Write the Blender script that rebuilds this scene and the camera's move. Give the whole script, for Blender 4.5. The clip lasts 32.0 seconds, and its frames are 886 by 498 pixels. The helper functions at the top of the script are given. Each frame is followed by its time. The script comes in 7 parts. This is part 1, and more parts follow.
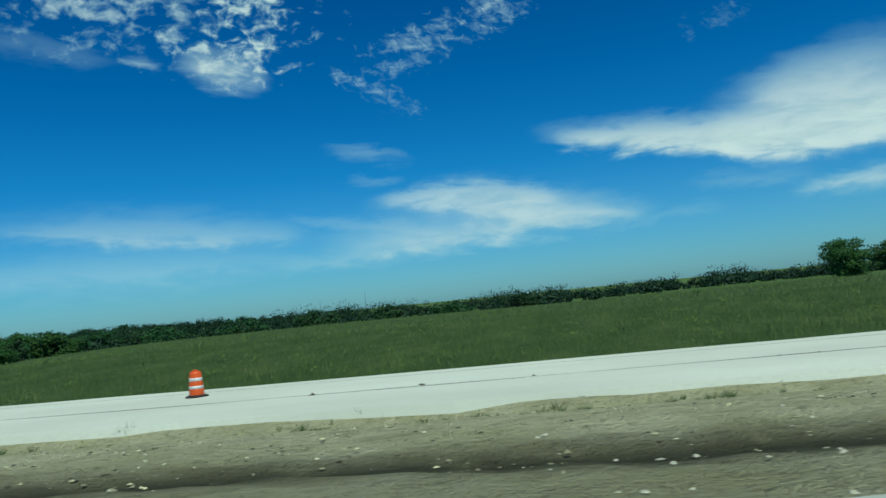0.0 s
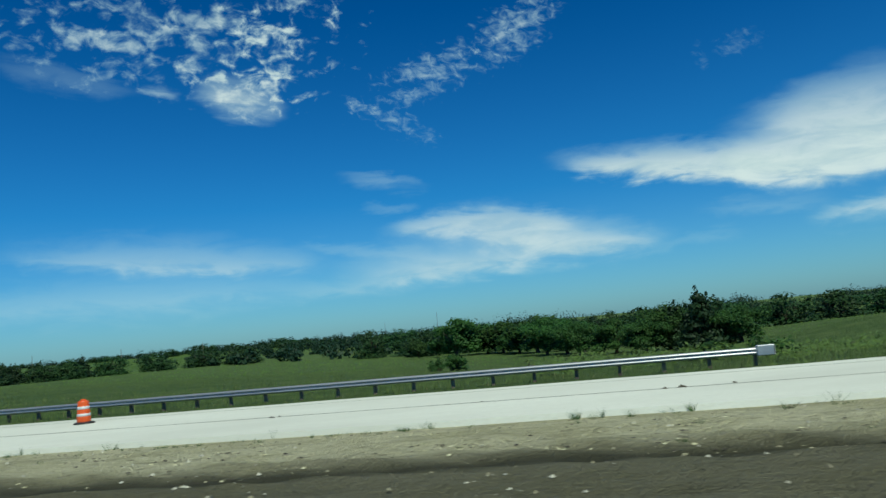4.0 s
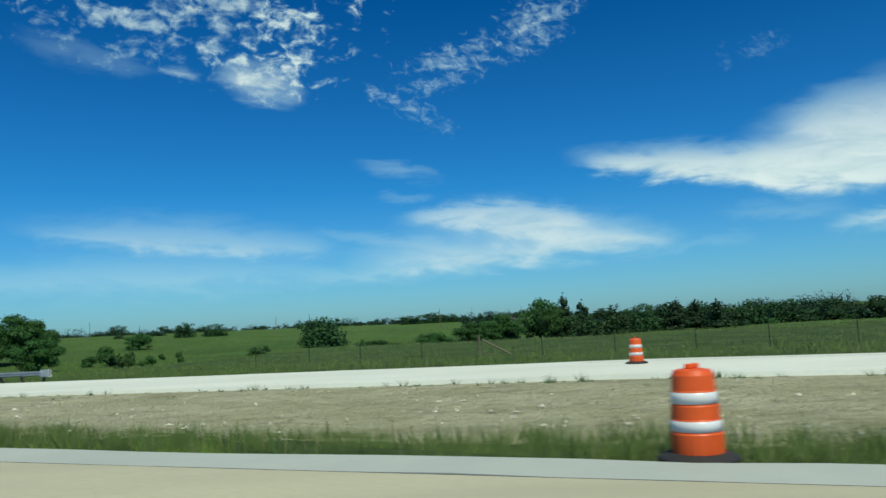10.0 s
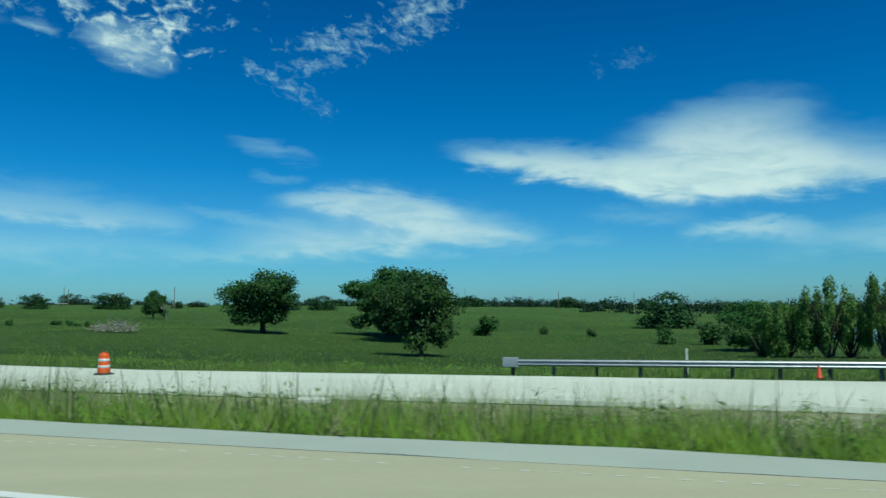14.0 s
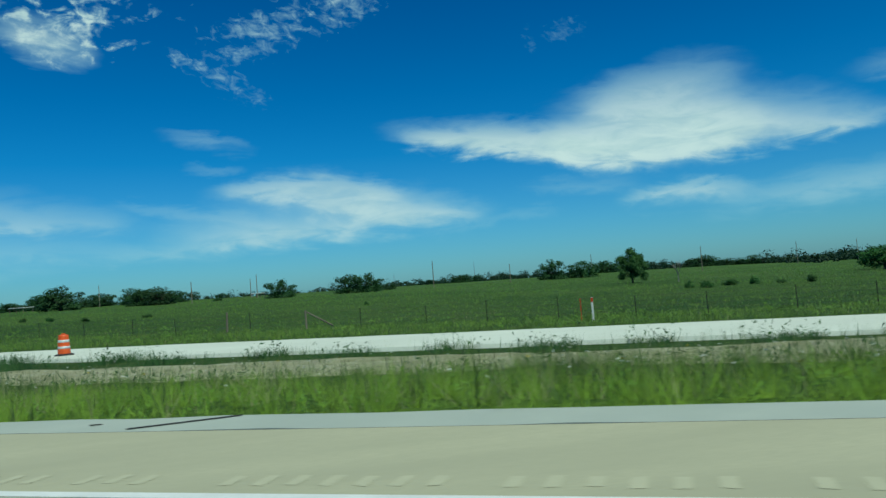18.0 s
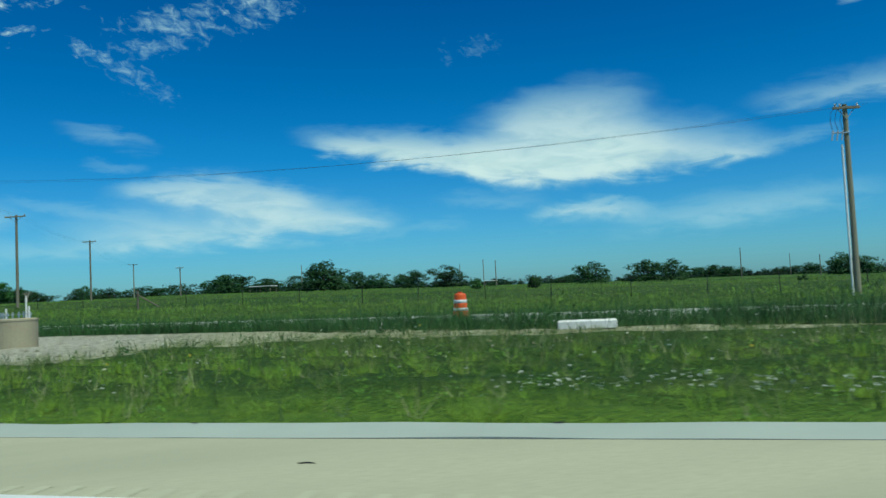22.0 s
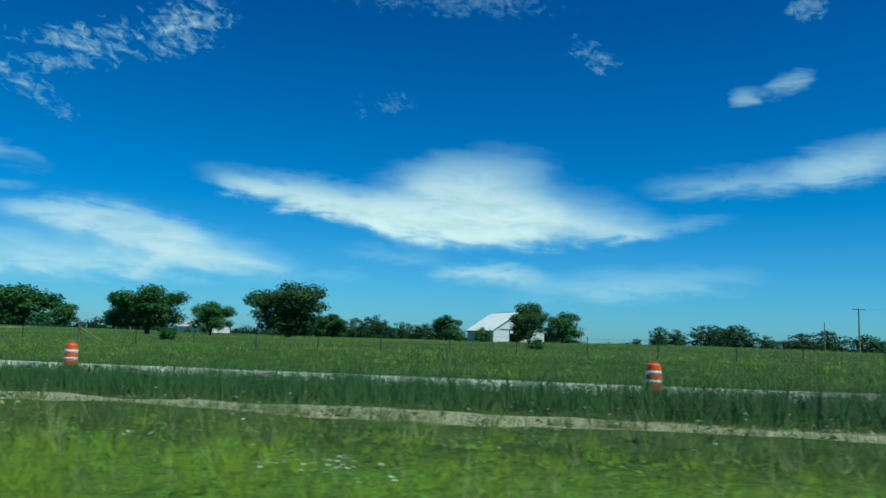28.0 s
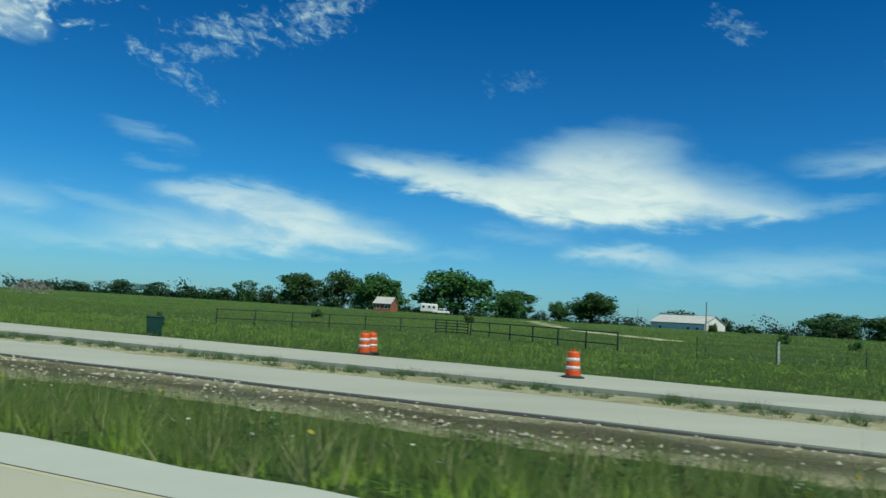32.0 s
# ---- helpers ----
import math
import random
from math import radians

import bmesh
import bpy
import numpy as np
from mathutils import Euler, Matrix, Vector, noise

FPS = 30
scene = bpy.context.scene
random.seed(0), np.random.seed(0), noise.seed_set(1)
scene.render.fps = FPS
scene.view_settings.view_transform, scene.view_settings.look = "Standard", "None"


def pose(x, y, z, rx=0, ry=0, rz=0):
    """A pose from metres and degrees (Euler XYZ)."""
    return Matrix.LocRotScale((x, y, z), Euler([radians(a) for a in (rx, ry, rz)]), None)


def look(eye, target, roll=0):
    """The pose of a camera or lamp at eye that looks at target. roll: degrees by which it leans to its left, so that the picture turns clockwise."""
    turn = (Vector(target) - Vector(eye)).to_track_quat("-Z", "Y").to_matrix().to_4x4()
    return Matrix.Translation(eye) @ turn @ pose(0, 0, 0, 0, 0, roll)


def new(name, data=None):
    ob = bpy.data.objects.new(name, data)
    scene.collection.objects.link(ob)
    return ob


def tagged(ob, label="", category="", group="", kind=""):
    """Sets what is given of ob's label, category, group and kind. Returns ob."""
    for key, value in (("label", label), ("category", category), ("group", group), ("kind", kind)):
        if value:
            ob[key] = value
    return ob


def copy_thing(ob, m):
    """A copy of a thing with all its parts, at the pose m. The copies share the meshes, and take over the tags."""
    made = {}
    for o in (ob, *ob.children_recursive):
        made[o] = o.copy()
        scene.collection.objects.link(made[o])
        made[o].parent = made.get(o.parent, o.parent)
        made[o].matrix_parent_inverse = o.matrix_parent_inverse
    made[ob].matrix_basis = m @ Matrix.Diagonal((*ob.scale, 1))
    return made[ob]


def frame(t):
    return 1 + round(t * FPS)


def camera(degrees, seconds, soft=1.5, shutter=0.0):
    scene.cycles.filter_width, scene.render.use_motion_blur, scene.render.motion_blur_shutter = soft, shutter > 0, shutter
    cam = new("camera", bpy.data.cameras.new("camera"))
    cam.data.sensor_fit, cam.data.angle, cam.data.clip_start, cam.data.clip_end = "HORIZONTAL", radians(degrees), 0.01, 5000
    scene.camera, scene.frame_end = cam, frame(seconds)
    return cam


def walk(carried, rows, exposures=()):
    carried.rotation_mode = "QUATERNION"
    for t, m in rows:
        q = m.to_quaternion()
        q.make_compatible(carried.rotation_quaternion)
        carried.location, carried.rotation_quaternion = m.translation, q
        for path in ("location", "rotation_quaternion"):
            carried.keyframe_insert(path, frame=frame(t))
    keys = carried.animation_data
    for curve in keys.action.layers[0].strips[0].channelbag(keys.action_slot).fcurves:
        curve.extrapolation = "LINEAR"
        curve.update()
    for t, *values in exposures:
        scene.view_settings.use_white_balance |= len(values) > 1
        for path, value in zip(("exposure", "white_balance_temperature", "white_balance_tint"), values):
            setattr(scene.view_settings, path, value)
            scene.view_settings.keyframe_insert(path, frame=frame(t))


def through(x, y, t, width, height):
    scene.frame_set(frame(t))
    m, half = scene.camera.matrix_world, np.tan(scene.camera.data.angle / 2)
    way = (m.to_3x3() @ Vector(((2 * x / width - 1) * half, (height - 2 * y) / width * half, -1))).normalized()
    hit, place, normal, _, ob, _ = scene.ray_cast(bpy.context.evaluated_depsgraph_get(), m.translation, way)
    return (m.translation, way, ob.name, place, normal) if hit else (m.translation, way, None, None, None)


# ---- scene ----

# ---------------------------------------------------------------- the drive
# The car's heading in degrees (0 is along -x, turning right is negative) and its speed, every four seconds.
HEADINGS = [-4.88, -10.08, -15.19, -20.06, -25.06, -29.76, -33.59, -36.63, -39.91]
SPEEDS = [29.07, 29.37, 29.39, 29.41, 29.45, 29.59, 29.76, 29.80, 29.76]
TURNS = [
    (0, 1.48, 3.90, -5.54), (0.5, 1.83, 4.48, -6.16), (1, 2.32, 5.20, -6.62), (1.5, 2.58, 5.83, -6.85),
    (2, 2.63, 6.24, -6.25), (2.5, 2.64, 6.26, -6.76), (3, 2.58, 6.06, -6.72), (3.5, 2.53, 5.95, -6.17),
    (5.5, 1.67, 6.78, -4.34), (6, 1.68, 6.89, -4.58), (6.5, 2.01, 6.95, -4.66), (7, 2.53, 7.15, -4.57),
    (7.5, 3.13, 7.37, -4.61), (8, 3.44, 7.48, -4.69), (8.5, 3.51, 7.20, -4.49), (9, 3.25, 6.61, -4.17),
    (9.5, 3.22, 5.95, -3.63), (10, 3.40, 5.45, -2.89), (10.5, 4.44, 5.22, -1.82), (11, 4.86, 5.13, -0.75),
    (11.5, -1.00, 4.63, -1.02), (12, -5.61, 4.36, -0.16), (12.5, -7.17, 4.11, 0.43), (13, -6.96, 4.04, 0.51),
    (13.5, -6.35, 4.01, -0.12), (14, -6.26, 4.28, -0.30), (14.5, -6.41, 4.38, -1.30), (15, -6.70, 4.74, -1.51),
    (15.5, -6.94, 5.02, -1.79), (17.5, -9.04, 3.29, -4.47), (18, -10.31, 2.63, -4.43), (18.5, -11.51, 1.96, -4.32),
    (19, -12.94, 1.29, -3.63), (19.5, -14.25, 0.80, -2.92), (20, -15.51, 0.66, -2.30), (20.5, -16.49, 1.00, -1.92),
    (21, -16.95, 1.57, -2.24), (21.5, -17.13, 2.33, -2.52), (22, -17.15, 2.98, -2.70), (22.5, -17.22, 3.41, -2.47),
    (23, -17.58, 3.50, -2.20), (23.5, -18.42, 3.31, -2.28), (24, -20.21, 3.04, -3.23), (24.5, -22.59, 2.91, -4.45),
    (26.5, -26.77, 5.36, -4.97), (27, -26.30, 6.21, -2.65), (27.5, -25.62, 6.80, -0.03), (28, -24.79, 7.11, 2.16),
    (28.5, -23.68, 7.35, 3.36), (29, -22.14, 7.41, 3.60), (29.5, -20.00, 7.65, 3.04), (30, -16.08, 7.69, 2.50),
    (30.5, -14.44, 6.98, 2.83), (31, -14.73, 6.17, 2.97), (31.5, -14.96, 5.51, 3.15), (32, -15.26, 5.11, 3.56),
]

_T = np.linspace(-16.0, 50.0, 6601)
_H = np.radians(np.where(_T < 0, HEADINGS[0] + (HEADINGS[1] - HEADINGS[0]) / 4 * _T * 0.5,
                np.where(_T > 32, HEADINGS[-1] + (HEADINGS[-1] - HEADINGS[-2]) / 4 * (_T - 32) * 0.5,
                         np.interp(_T, np.arange(0, 33, 4.0), HEADINGS))))
_V = np.interp(_T, np.arange(0, 33, 4.0), SPEEDS)
_X, _Y, _S = np.cumsum(-np.cos(_H) * _V) * 0.01, np.cumsum(-np.sin(_H) * _V) * 0.01, np.cumsum(_V) * 0.01
_k = int(np.argmin(abs(_T)))
_X, _Y, _S = _X - _X[_k], _Y - _Y[_k], _S - _S[_k]
EYE = 1.6


def at(s, d):
    """Plan place at s metres along the drive and d metres to its right (numbers or arrays)."""
    h = np.interp(s, _S, _H)
    return np.interp(s, _S, _X) - np.sin(h) * d, np.interp(s, _S, _Y) + np.cos(h) * d


def heading(s):
    """Degrees about z that turn a thing's +x onto the direction back along the road, and its -y onto the road."""
    return math.degrees(float(np.interp(s, _S, _H)))


cam = camera(60.5, 32.0, shutter=0.06)
rows = []
for t, yaw, pitch, roll in TURNS:
    rows.append((t, pose(float(np.interp(t, _T, _X)), float(np.interp(t, _T, _Y)), EYE, 90 + pitch, 0, yaw) @ pose(0, 0, 0, 0, 0, roll)))
walk(cam, rows, exposures=[(0, -0.08, 6400, -14), (1.2, -0.05, 6650, -7), (3.5, 0.0, 6700, -6), (7, 0.05, 6850, -8), (8, 0.11, 6900, -6), (9, 0.14, 6850, -5), (10.8, 0.12, 6750, -4), (12.1, 0.05, 6400, -16), (13.2, -0.02, 6350, -16), (15, 0.12, 6350, -16), (16.5, 0.02, 6350, -17), (18, -0.07, 6350, -17), (20, 0.04, 6300, -17), (22.5, 0.08, 6400, -15), (24.2, 0.22, 6450, -10), (26.5, 0.16, 6100, -17), (29.3, 0.2, 6100, -16), (30.6, 0.22, 6950, -6), (32, 0.2, 7050, -7)])

# ---------------------------------------------------------------- sky and sun
SUN_AZ, SUN_EL = 156.0, 61.0      # degrees clockwise from +y, and above the horizon


class Nodes:
    """Short-hand for building node trees."""
    def __init__(self, tree):
        self.tree = tree

    def put(self, value, socket):
        if isinstance(value, bpy.types.NodeSocket):
            self.tree.links.new(value, socket)
        elif value is not None:
            socket.default_value = value

    def math(self, op, a, b=None, c=None, clamp=False):
        n = self.tree.nodes.new("ShaderNodeMath")
        n.operation, n.use_clamp = op, clamp
        for i, v in enumerate((a, b, c)):
            self.put(v, n.inputs[i])
        return n.outputs[0]

    def step(self, x, lo, hi, smooth=True):
        n = self.tree.nodes.new("ShaderNodeMapRange")
        n.interpolation_type = "SMOOTHSTEP" if smooth else "LINEAR"
        self.put(x, n.inputs[0]), self.put(lo, n.inputs[1]), self.put(hi, n.inputs[2])
        return n.outputs[0]

    def noise(self, vec, scale, detail=4.0, rough=0.55, dist=0.0):
        n = self.tree.nodes.new("ShaderNodeTexNoise")
        self.put(vec, n.inputs["Vector"])
        n.inputs["Scale"].default_value, n.inputs["Detail"].default_value = scale, detail
        n.inputs["Roughness"].default_value, n.inputs["Distortion"].default_value = rough, dist
        return n.outputs[0], n.outputs[1]

    def vec(self, x, y, z=0.0):
        n = self.tree.nodes.new("ShaderNodeCombineXYZ")
        for i, v in enumerate((x, y, z)):
            self.put(v, n.inputs[i])
        return n.outputs[0]

    def xyz(self, v):
        n = self.tree.nodes.new("ShaderNodeSeparateXYZ")
        self.put(v, n.inputs[0])
        return n.outputs

    def mix(self, f, a, b, blend="MIX"):
        n = self.tree.nodes.new("ShaderNodeMix")
        n.data_type, n.blend_type = "RGBA", blend
        self.put(f, n.inputs[0])
        for v, s in ((a, n.inputs[6]), (b, n.inputs[7])):
            self.put((*v, 1.0) if isinstance(v, tuple) and len(v) == 3 else v, s)
        return n.outputs[2]

    def ramp(self, f, stops):
        n = self.tree.nodes.new("ShaderNodeValToRGB")
        e = n.color_ramp.elements
        while len(e) < len(stops):
            e.new(0.5)
        for i, (p, c) in enumerate(stops):
            e[i].position, e[i].color = p, (*c, 1.0)
        self.put(f, n.inputs[0])
        return n.outputs[0]


world = bpy.data.worlds.new("sky")
scene.world = world
world.use_nodes = True
W = Nodes(world.node_tree)
world.node_tree.nodes.clear()
sky = world.node_tree.nodes.new("ShaderNodeTexSky")
sky.sky_type, sky.sun_disc = "NISHITA", False
sky.sun_elevation, sky.sun_rotation = radians(SUN_EL), radians(SUN_AZ)
sky.altitude, sky.air_density, sky.dust_density, sky.ozone_density = 200.0, 1.0, 0.6, 2.0
way = world.node_tree.nodes.new("ShaderNodeTexCoord").outputs["Generated"]
wx, wy, wz = W.xyz(way)
az = W.math("DEGREES", W.math("ARCTAN2", wx, wy))
el = W.math("DEGREES", W.math("ARCSINE", W.math("MINIMUM", W.math("MAXIMUM", wz, -1.0), 1.0)))
# deep clear-day blue: darker overhead, a little cyan haze low down
tint = W.ramp(W.step(el, 0.0, 40.0, False), [(0.0, (0.36, 0.69, 1.08)), (0.1, (0.26, 0.65, 1.09)), (0.25, (0.10, 0.54, 1.03)), (0.6, (0.018, 0.355, 0.82)), (1.0, (0.0, 0.24, 0.64))])
blue = W.mix(1.0, sky.outputs[0], tint, "MULTIPLY")

low = W.noise(W.vec(W.math("MULTIPLY", az, 0.06), W.math("MULTIPLY", el, 0.16)), 2.2, 4.0, 0.55)
shift = W.xyz(low[1])
fibre = W.noise(W.vec(W.math("ADD", W.math("MULTIPLY", az, 0.09), W.math("MULTIPLY", el, 0.06)), W.math("MULTIPLY", el, 0.34)), 2.4, 6.0, 0.56, 0.7)[0]
curd = W.noise(W.vec(W.math("MULTIPLY", az, 0.22), W.math("MULTIPLY", el, 0.40)), 2.2, 6.0, 0.6, 0.5)[0]
flake = W.noise(W.vec(W.math("ADD", W.math("MULTIPLY", az, 0.55), W.math("MULTIPLY", el, 0.25)), W.math("MULTIPLY", el, 0.75)), 2.2, 5.0, 0.62, 0.6)[0]
puffs = W.noise(W.vec(W.math("SUBTRACT", W.math("MULTIPLY", az, 0.62), W.math("MULTIPLY", el, 0.20)), W.math("ADD", W.math("MULTIPLY", el, 0.92), W.math("MULTIPLY", az, 0.10))), 1.0, 4.0, 0.58, 0.45)[0]
wa = W.math("ADD", az, W.math("MULTIPLY", W.math("SUBTRACT", shift[0], 0.5), 4.0))
we = W.math("ADD", W.math("ADD", el, W.math("MULTIPLY", W.math("SUBTRACT", fibre, 0.5), 2.2)), W.math("MULTIPLY", W.math("SUBTRACT", curd, 0.5), 0.9))
# cloud banks: azimuth, elevation, half-length, depth above and below the axis, tilt, density, softness of the upper and of the lower edge
BANKS = [
    (17.0, 9.75, 12.0, 1.7, 1.0, -8.5, 0.86, 1.5, 0.8), (15.0, 10.0, 8.0, 0.9, 0.7, -8, 0.45, 1.2, 0.8), (26.0, 9.2, 10.0, 4.0, 2.1, -2, 0.80, 3.0, 1.2), (22.5, 8.6, 6.0, 1.5, 1.2, -13, 0.50, 1.6, 0.9), (27.2, 12.4, 7.0, 2.2, 2.2, 8, 0.48, 1.9, 2.4),
    (32.0, 8.8, 10.0, 3.0, 1.3, -3, 0.74, 2.4, 0.8), (41.0, 8.9, 5.6, 0.5, 0.45, 7, 0.45, 0.9, 0.7), (21.0, 6.5, 5.5, 0.5, 0.5, -4, 0.34, 0.9, 0.9),
    (28.4, 5.1, 5.8, 0.95, 0.6, 0, 0.74, 0.7, 1.4), (38.5, 4.7, 11.0, 1.2, 1.1, 4, 0.44, 1.3, 1.4), (16.6, 4.7, 3.0, 0.35, 0.3, 3, 0.34, 0.7, 0.7),
]
BANKS += [
    (1.0, 7.2, 8.8, 1.6, 1.4, -4, 0.66, 1.1, 1.7), (-0.5, 8.0, 6.5, 0.7, 0.6, -2, 0.30, 0.5, 1.2), (7.0, 5.7, 9.0, 1.7, 1.4, -7, 0.66, 1.7, 1.5), (0.5, 5.0, 13.5, 1.3, 1.2, 0, 0.56, 1.6, 1.2), (-5.0, 4.0, 11.0, 0.9, 0.7, 3, 0.50, 1.1, 1.1), (-7.0, 6.2, 7.5, 0.5, 0.5, -10, 0.45, 0.9, 0.9),
    (-22.0, 6.4, 12.5, 1.6, 0.9, -4, 0.56, 2.0, 0.8), (-25.0, 4.0, 17.0, 1.6, 1.4, 0, 0.36, 1.6, 1.6), (-6.4, 11.6, 4.0, 0.42, 0.42, -9, 0.46, 0.5, 1.2), (-6.2, 9.5, 2.4, 0.26, 0.22, 3, 0.34, 0.5, 0.5),
]
BANKS += [
    (49.0, 12.1, 11.0, 1.1, 0.9, 3, 0.50, 1.5, 0.9), (54.5, 13.4, 6.5, 1.3, 1.0, 8, 0.52, 1.5, 1.1), (46.6, 17.9, 1.3, 0.7, 0.6, 0, 0.45, 0.7, 0.7), (49.6, 18.5, 2.4, 0.8, 0.6, 6, 0.45, 0.7, 0.7),
    (-16.6, 17.9, 3.6, 1.3, 1.0, -12, 0.72, 1.6, 1.3), (-22.2, 18.4, 2.0, 0.45, 0.35, -6, 0.60, 0.7, 0.5), (-28.5, 19.2, 5.5, 0.5, 0.6, -10, 0.28, 0.9, 1.2), (80.0, 14.0, 11.0, 2.6, 1.8, 8, 0.70, 1.6, 1.0), (-60.0, 8.0, 15.0, 2.0, 1.4, 0, 0.50, 1.6, 1.0),
]
# broken fields: azimuth, elevation, half-width, half-height, tilt, density, thin mottled wisps (0) or separate puffs (1)
FIELDS = [
    (-21.5, 22.3, 11.0, 3.2, 0, 0.66, 1), (-14.4, 20.9, 2.6, 3.8, 36, 0.9, 1), (-16.2, 18.6, 3.6, 1.7, -10, 0.75, 1), (-11.2, 25.0, 3.0, 2.2, 0, 0.8, 1), (-48.0, 20.0, 9.0, 4.0, 0, 0.7, 1),
    (-2.6, 18.9, 6.0, 1.9, 18, 0.50, 0), (4.8, 21.4, 4.6, 2.3, 36, 0.55, 0), (-5.4, 15.9, 4.6, 0.9, -28, 0.44, 0), (18.2, 17.4, 0.7, 1.0, 0, 0.16, 0), (20.9, 17.8, 1.9, 0.9, 6, 0.20, 0),
    (35.7, 21.5, 2.4, 1.2, -30, 0.40, 0), (51.0, 23.2, 1.6, 1.0, 0, 0.3, 0), (24.0, 25.5, 12.0, 1.8, 0, 0.22, 0),
]
clear = 1.0


def axes(ca, ce, tilt, a, e):
    c, s_ = math.cos(radians(tilt)), math.sin(radians(tilt))
    da, de = W.math("SUBTRACT", a, ca), W.math("SUBTRACT", e, ce)
    return W.math("ADD", W.math("MULTIPLY", da, c), W.math("MULTIPLY", de, s_)), W.math("ADD", W.math("MULTIPLY", da, -s_), W.math("MULTIPLY", de, c))


for ca, ce, ra, up, down, tilt, dens, soft_up, soft_down in BANKS:
    u, v = axes(ca, ce, tilt, wa, we)
    u = W.math("MULTIPLY", u, 1.0 / ra)
    thin = W.math("MAXIMUM", W.math("SUBTRACT", 1.0, W.math("MULTIPLY", u, u)), 0.0)
    top = W.step(W.math("SUBTRACT", W.math("MULTIPLY", thin, up), v), -soft_up * 0.55, soft_up * 1.0)
    foot = W.step(W.math("ADD", W.math("MULTIPLY", thin, down), v), -soft_down * 0.55, soft_down * 1.0)
    body = W.math("MULTIPLY", W.math("MULTIPLY", top, foot), W.step(thin, 0.0, 0.6))
    depth = W.math("ADD", 0.72, W.math("MULTIPLY", W.step(W.math("ADD", W.math("MULTIPLY", fibre, 0.6), W.math("MULTIPLY", curd, 0.4)), 0.34, 0.62), 0.28))
    clear = W.math("MULTIPLY", clear, W.math("SUBTRACT", 1.0, W.math("MULTIPLY", W.math("MULTIPLY", body, depth), dens)))
for ca, ce, ra, re_, tilt, dens, puffy in FIELDS:
    u, v = axes(ca, ce, tilt, wa, el)
    r2 = W.math("ADD", W.math("POWER", W.math("MULTIPLY", u, 1 / ra), 2.0), W.math("POWER", W.math("MULTIPLY", v, 1 / re_), 2.0))
    if puffy:      # small separate puffs, thinning out towards the rim
        m = W.step(W.math("SUBTRACT", W.math("ADD", puffs, W.math("MULTIPLY", W.math("SUBTRACT", curd, 0.5), 0.35)), W.math("MULTIPLY", r2, 0.12)), 0.38, 0.68)
        m = W.math("MULTIPLY", m, W.math("ADD", 0.55, W.math("MULTIPLY", W.step(curd, 0.3, 0.65), 0.45)))
    else:          # thin mottled wisps with gaps
        m = W.step(W.math("SUBTRACT", W.math("ADD", W.math("MULTIPLY", flake, 0.6), W.math("MULTIPLY", fibre, 0.4)), W.math("MULTIPLY", r2, 0.16)), 0.38, 0.66)
    clear = W.math("MULTIPLY", clear, W.math("SUBTRACT", 1.0, W.math("MULTIPLY", m, dens)))
cover = W.math("SUBTRACT", 1.0, clear)
white = W.mix(W.step(cover, 0.1, 0.85), (4.0, 6.2, 7.6), W.mix(W.step(fibre, 0.35, 0.65), (5.6, 6.8, 7.5), (6.7, 7.6, 8.2)))
sheet = W.mix(cover, blue, white)
bg = world.node_tree.nodes.new("ShaderNodeBackground")
bg.inputs[1].default_value = 0.1
world.node_tree.links.new(sheet, bg.inputs[0])
out = world.node_tree.nodes.new("ShaderNodeOutputWorld")
world.node_tree.links.new(bg.outputs[0], out.inputs[0])

sun = new("sun", bpy.data.lights.new("sun", "SUN"))
sun.data.energy, sun.data.angle, sun.data.color = 3.75, radians(0.55), (1.0, 0.95, 0.86)
_sd = Vector((math.sin(radians(SUN_AZ)) * math.cos(radians(SUN_EL)), math.cos(radians(SUN_AZ)) * math.cos(radians(SUN_EL)), math.sin(radians(SUN_EL))))
sun.matrix_world = look(_sd * 200, (0, 0, 0))

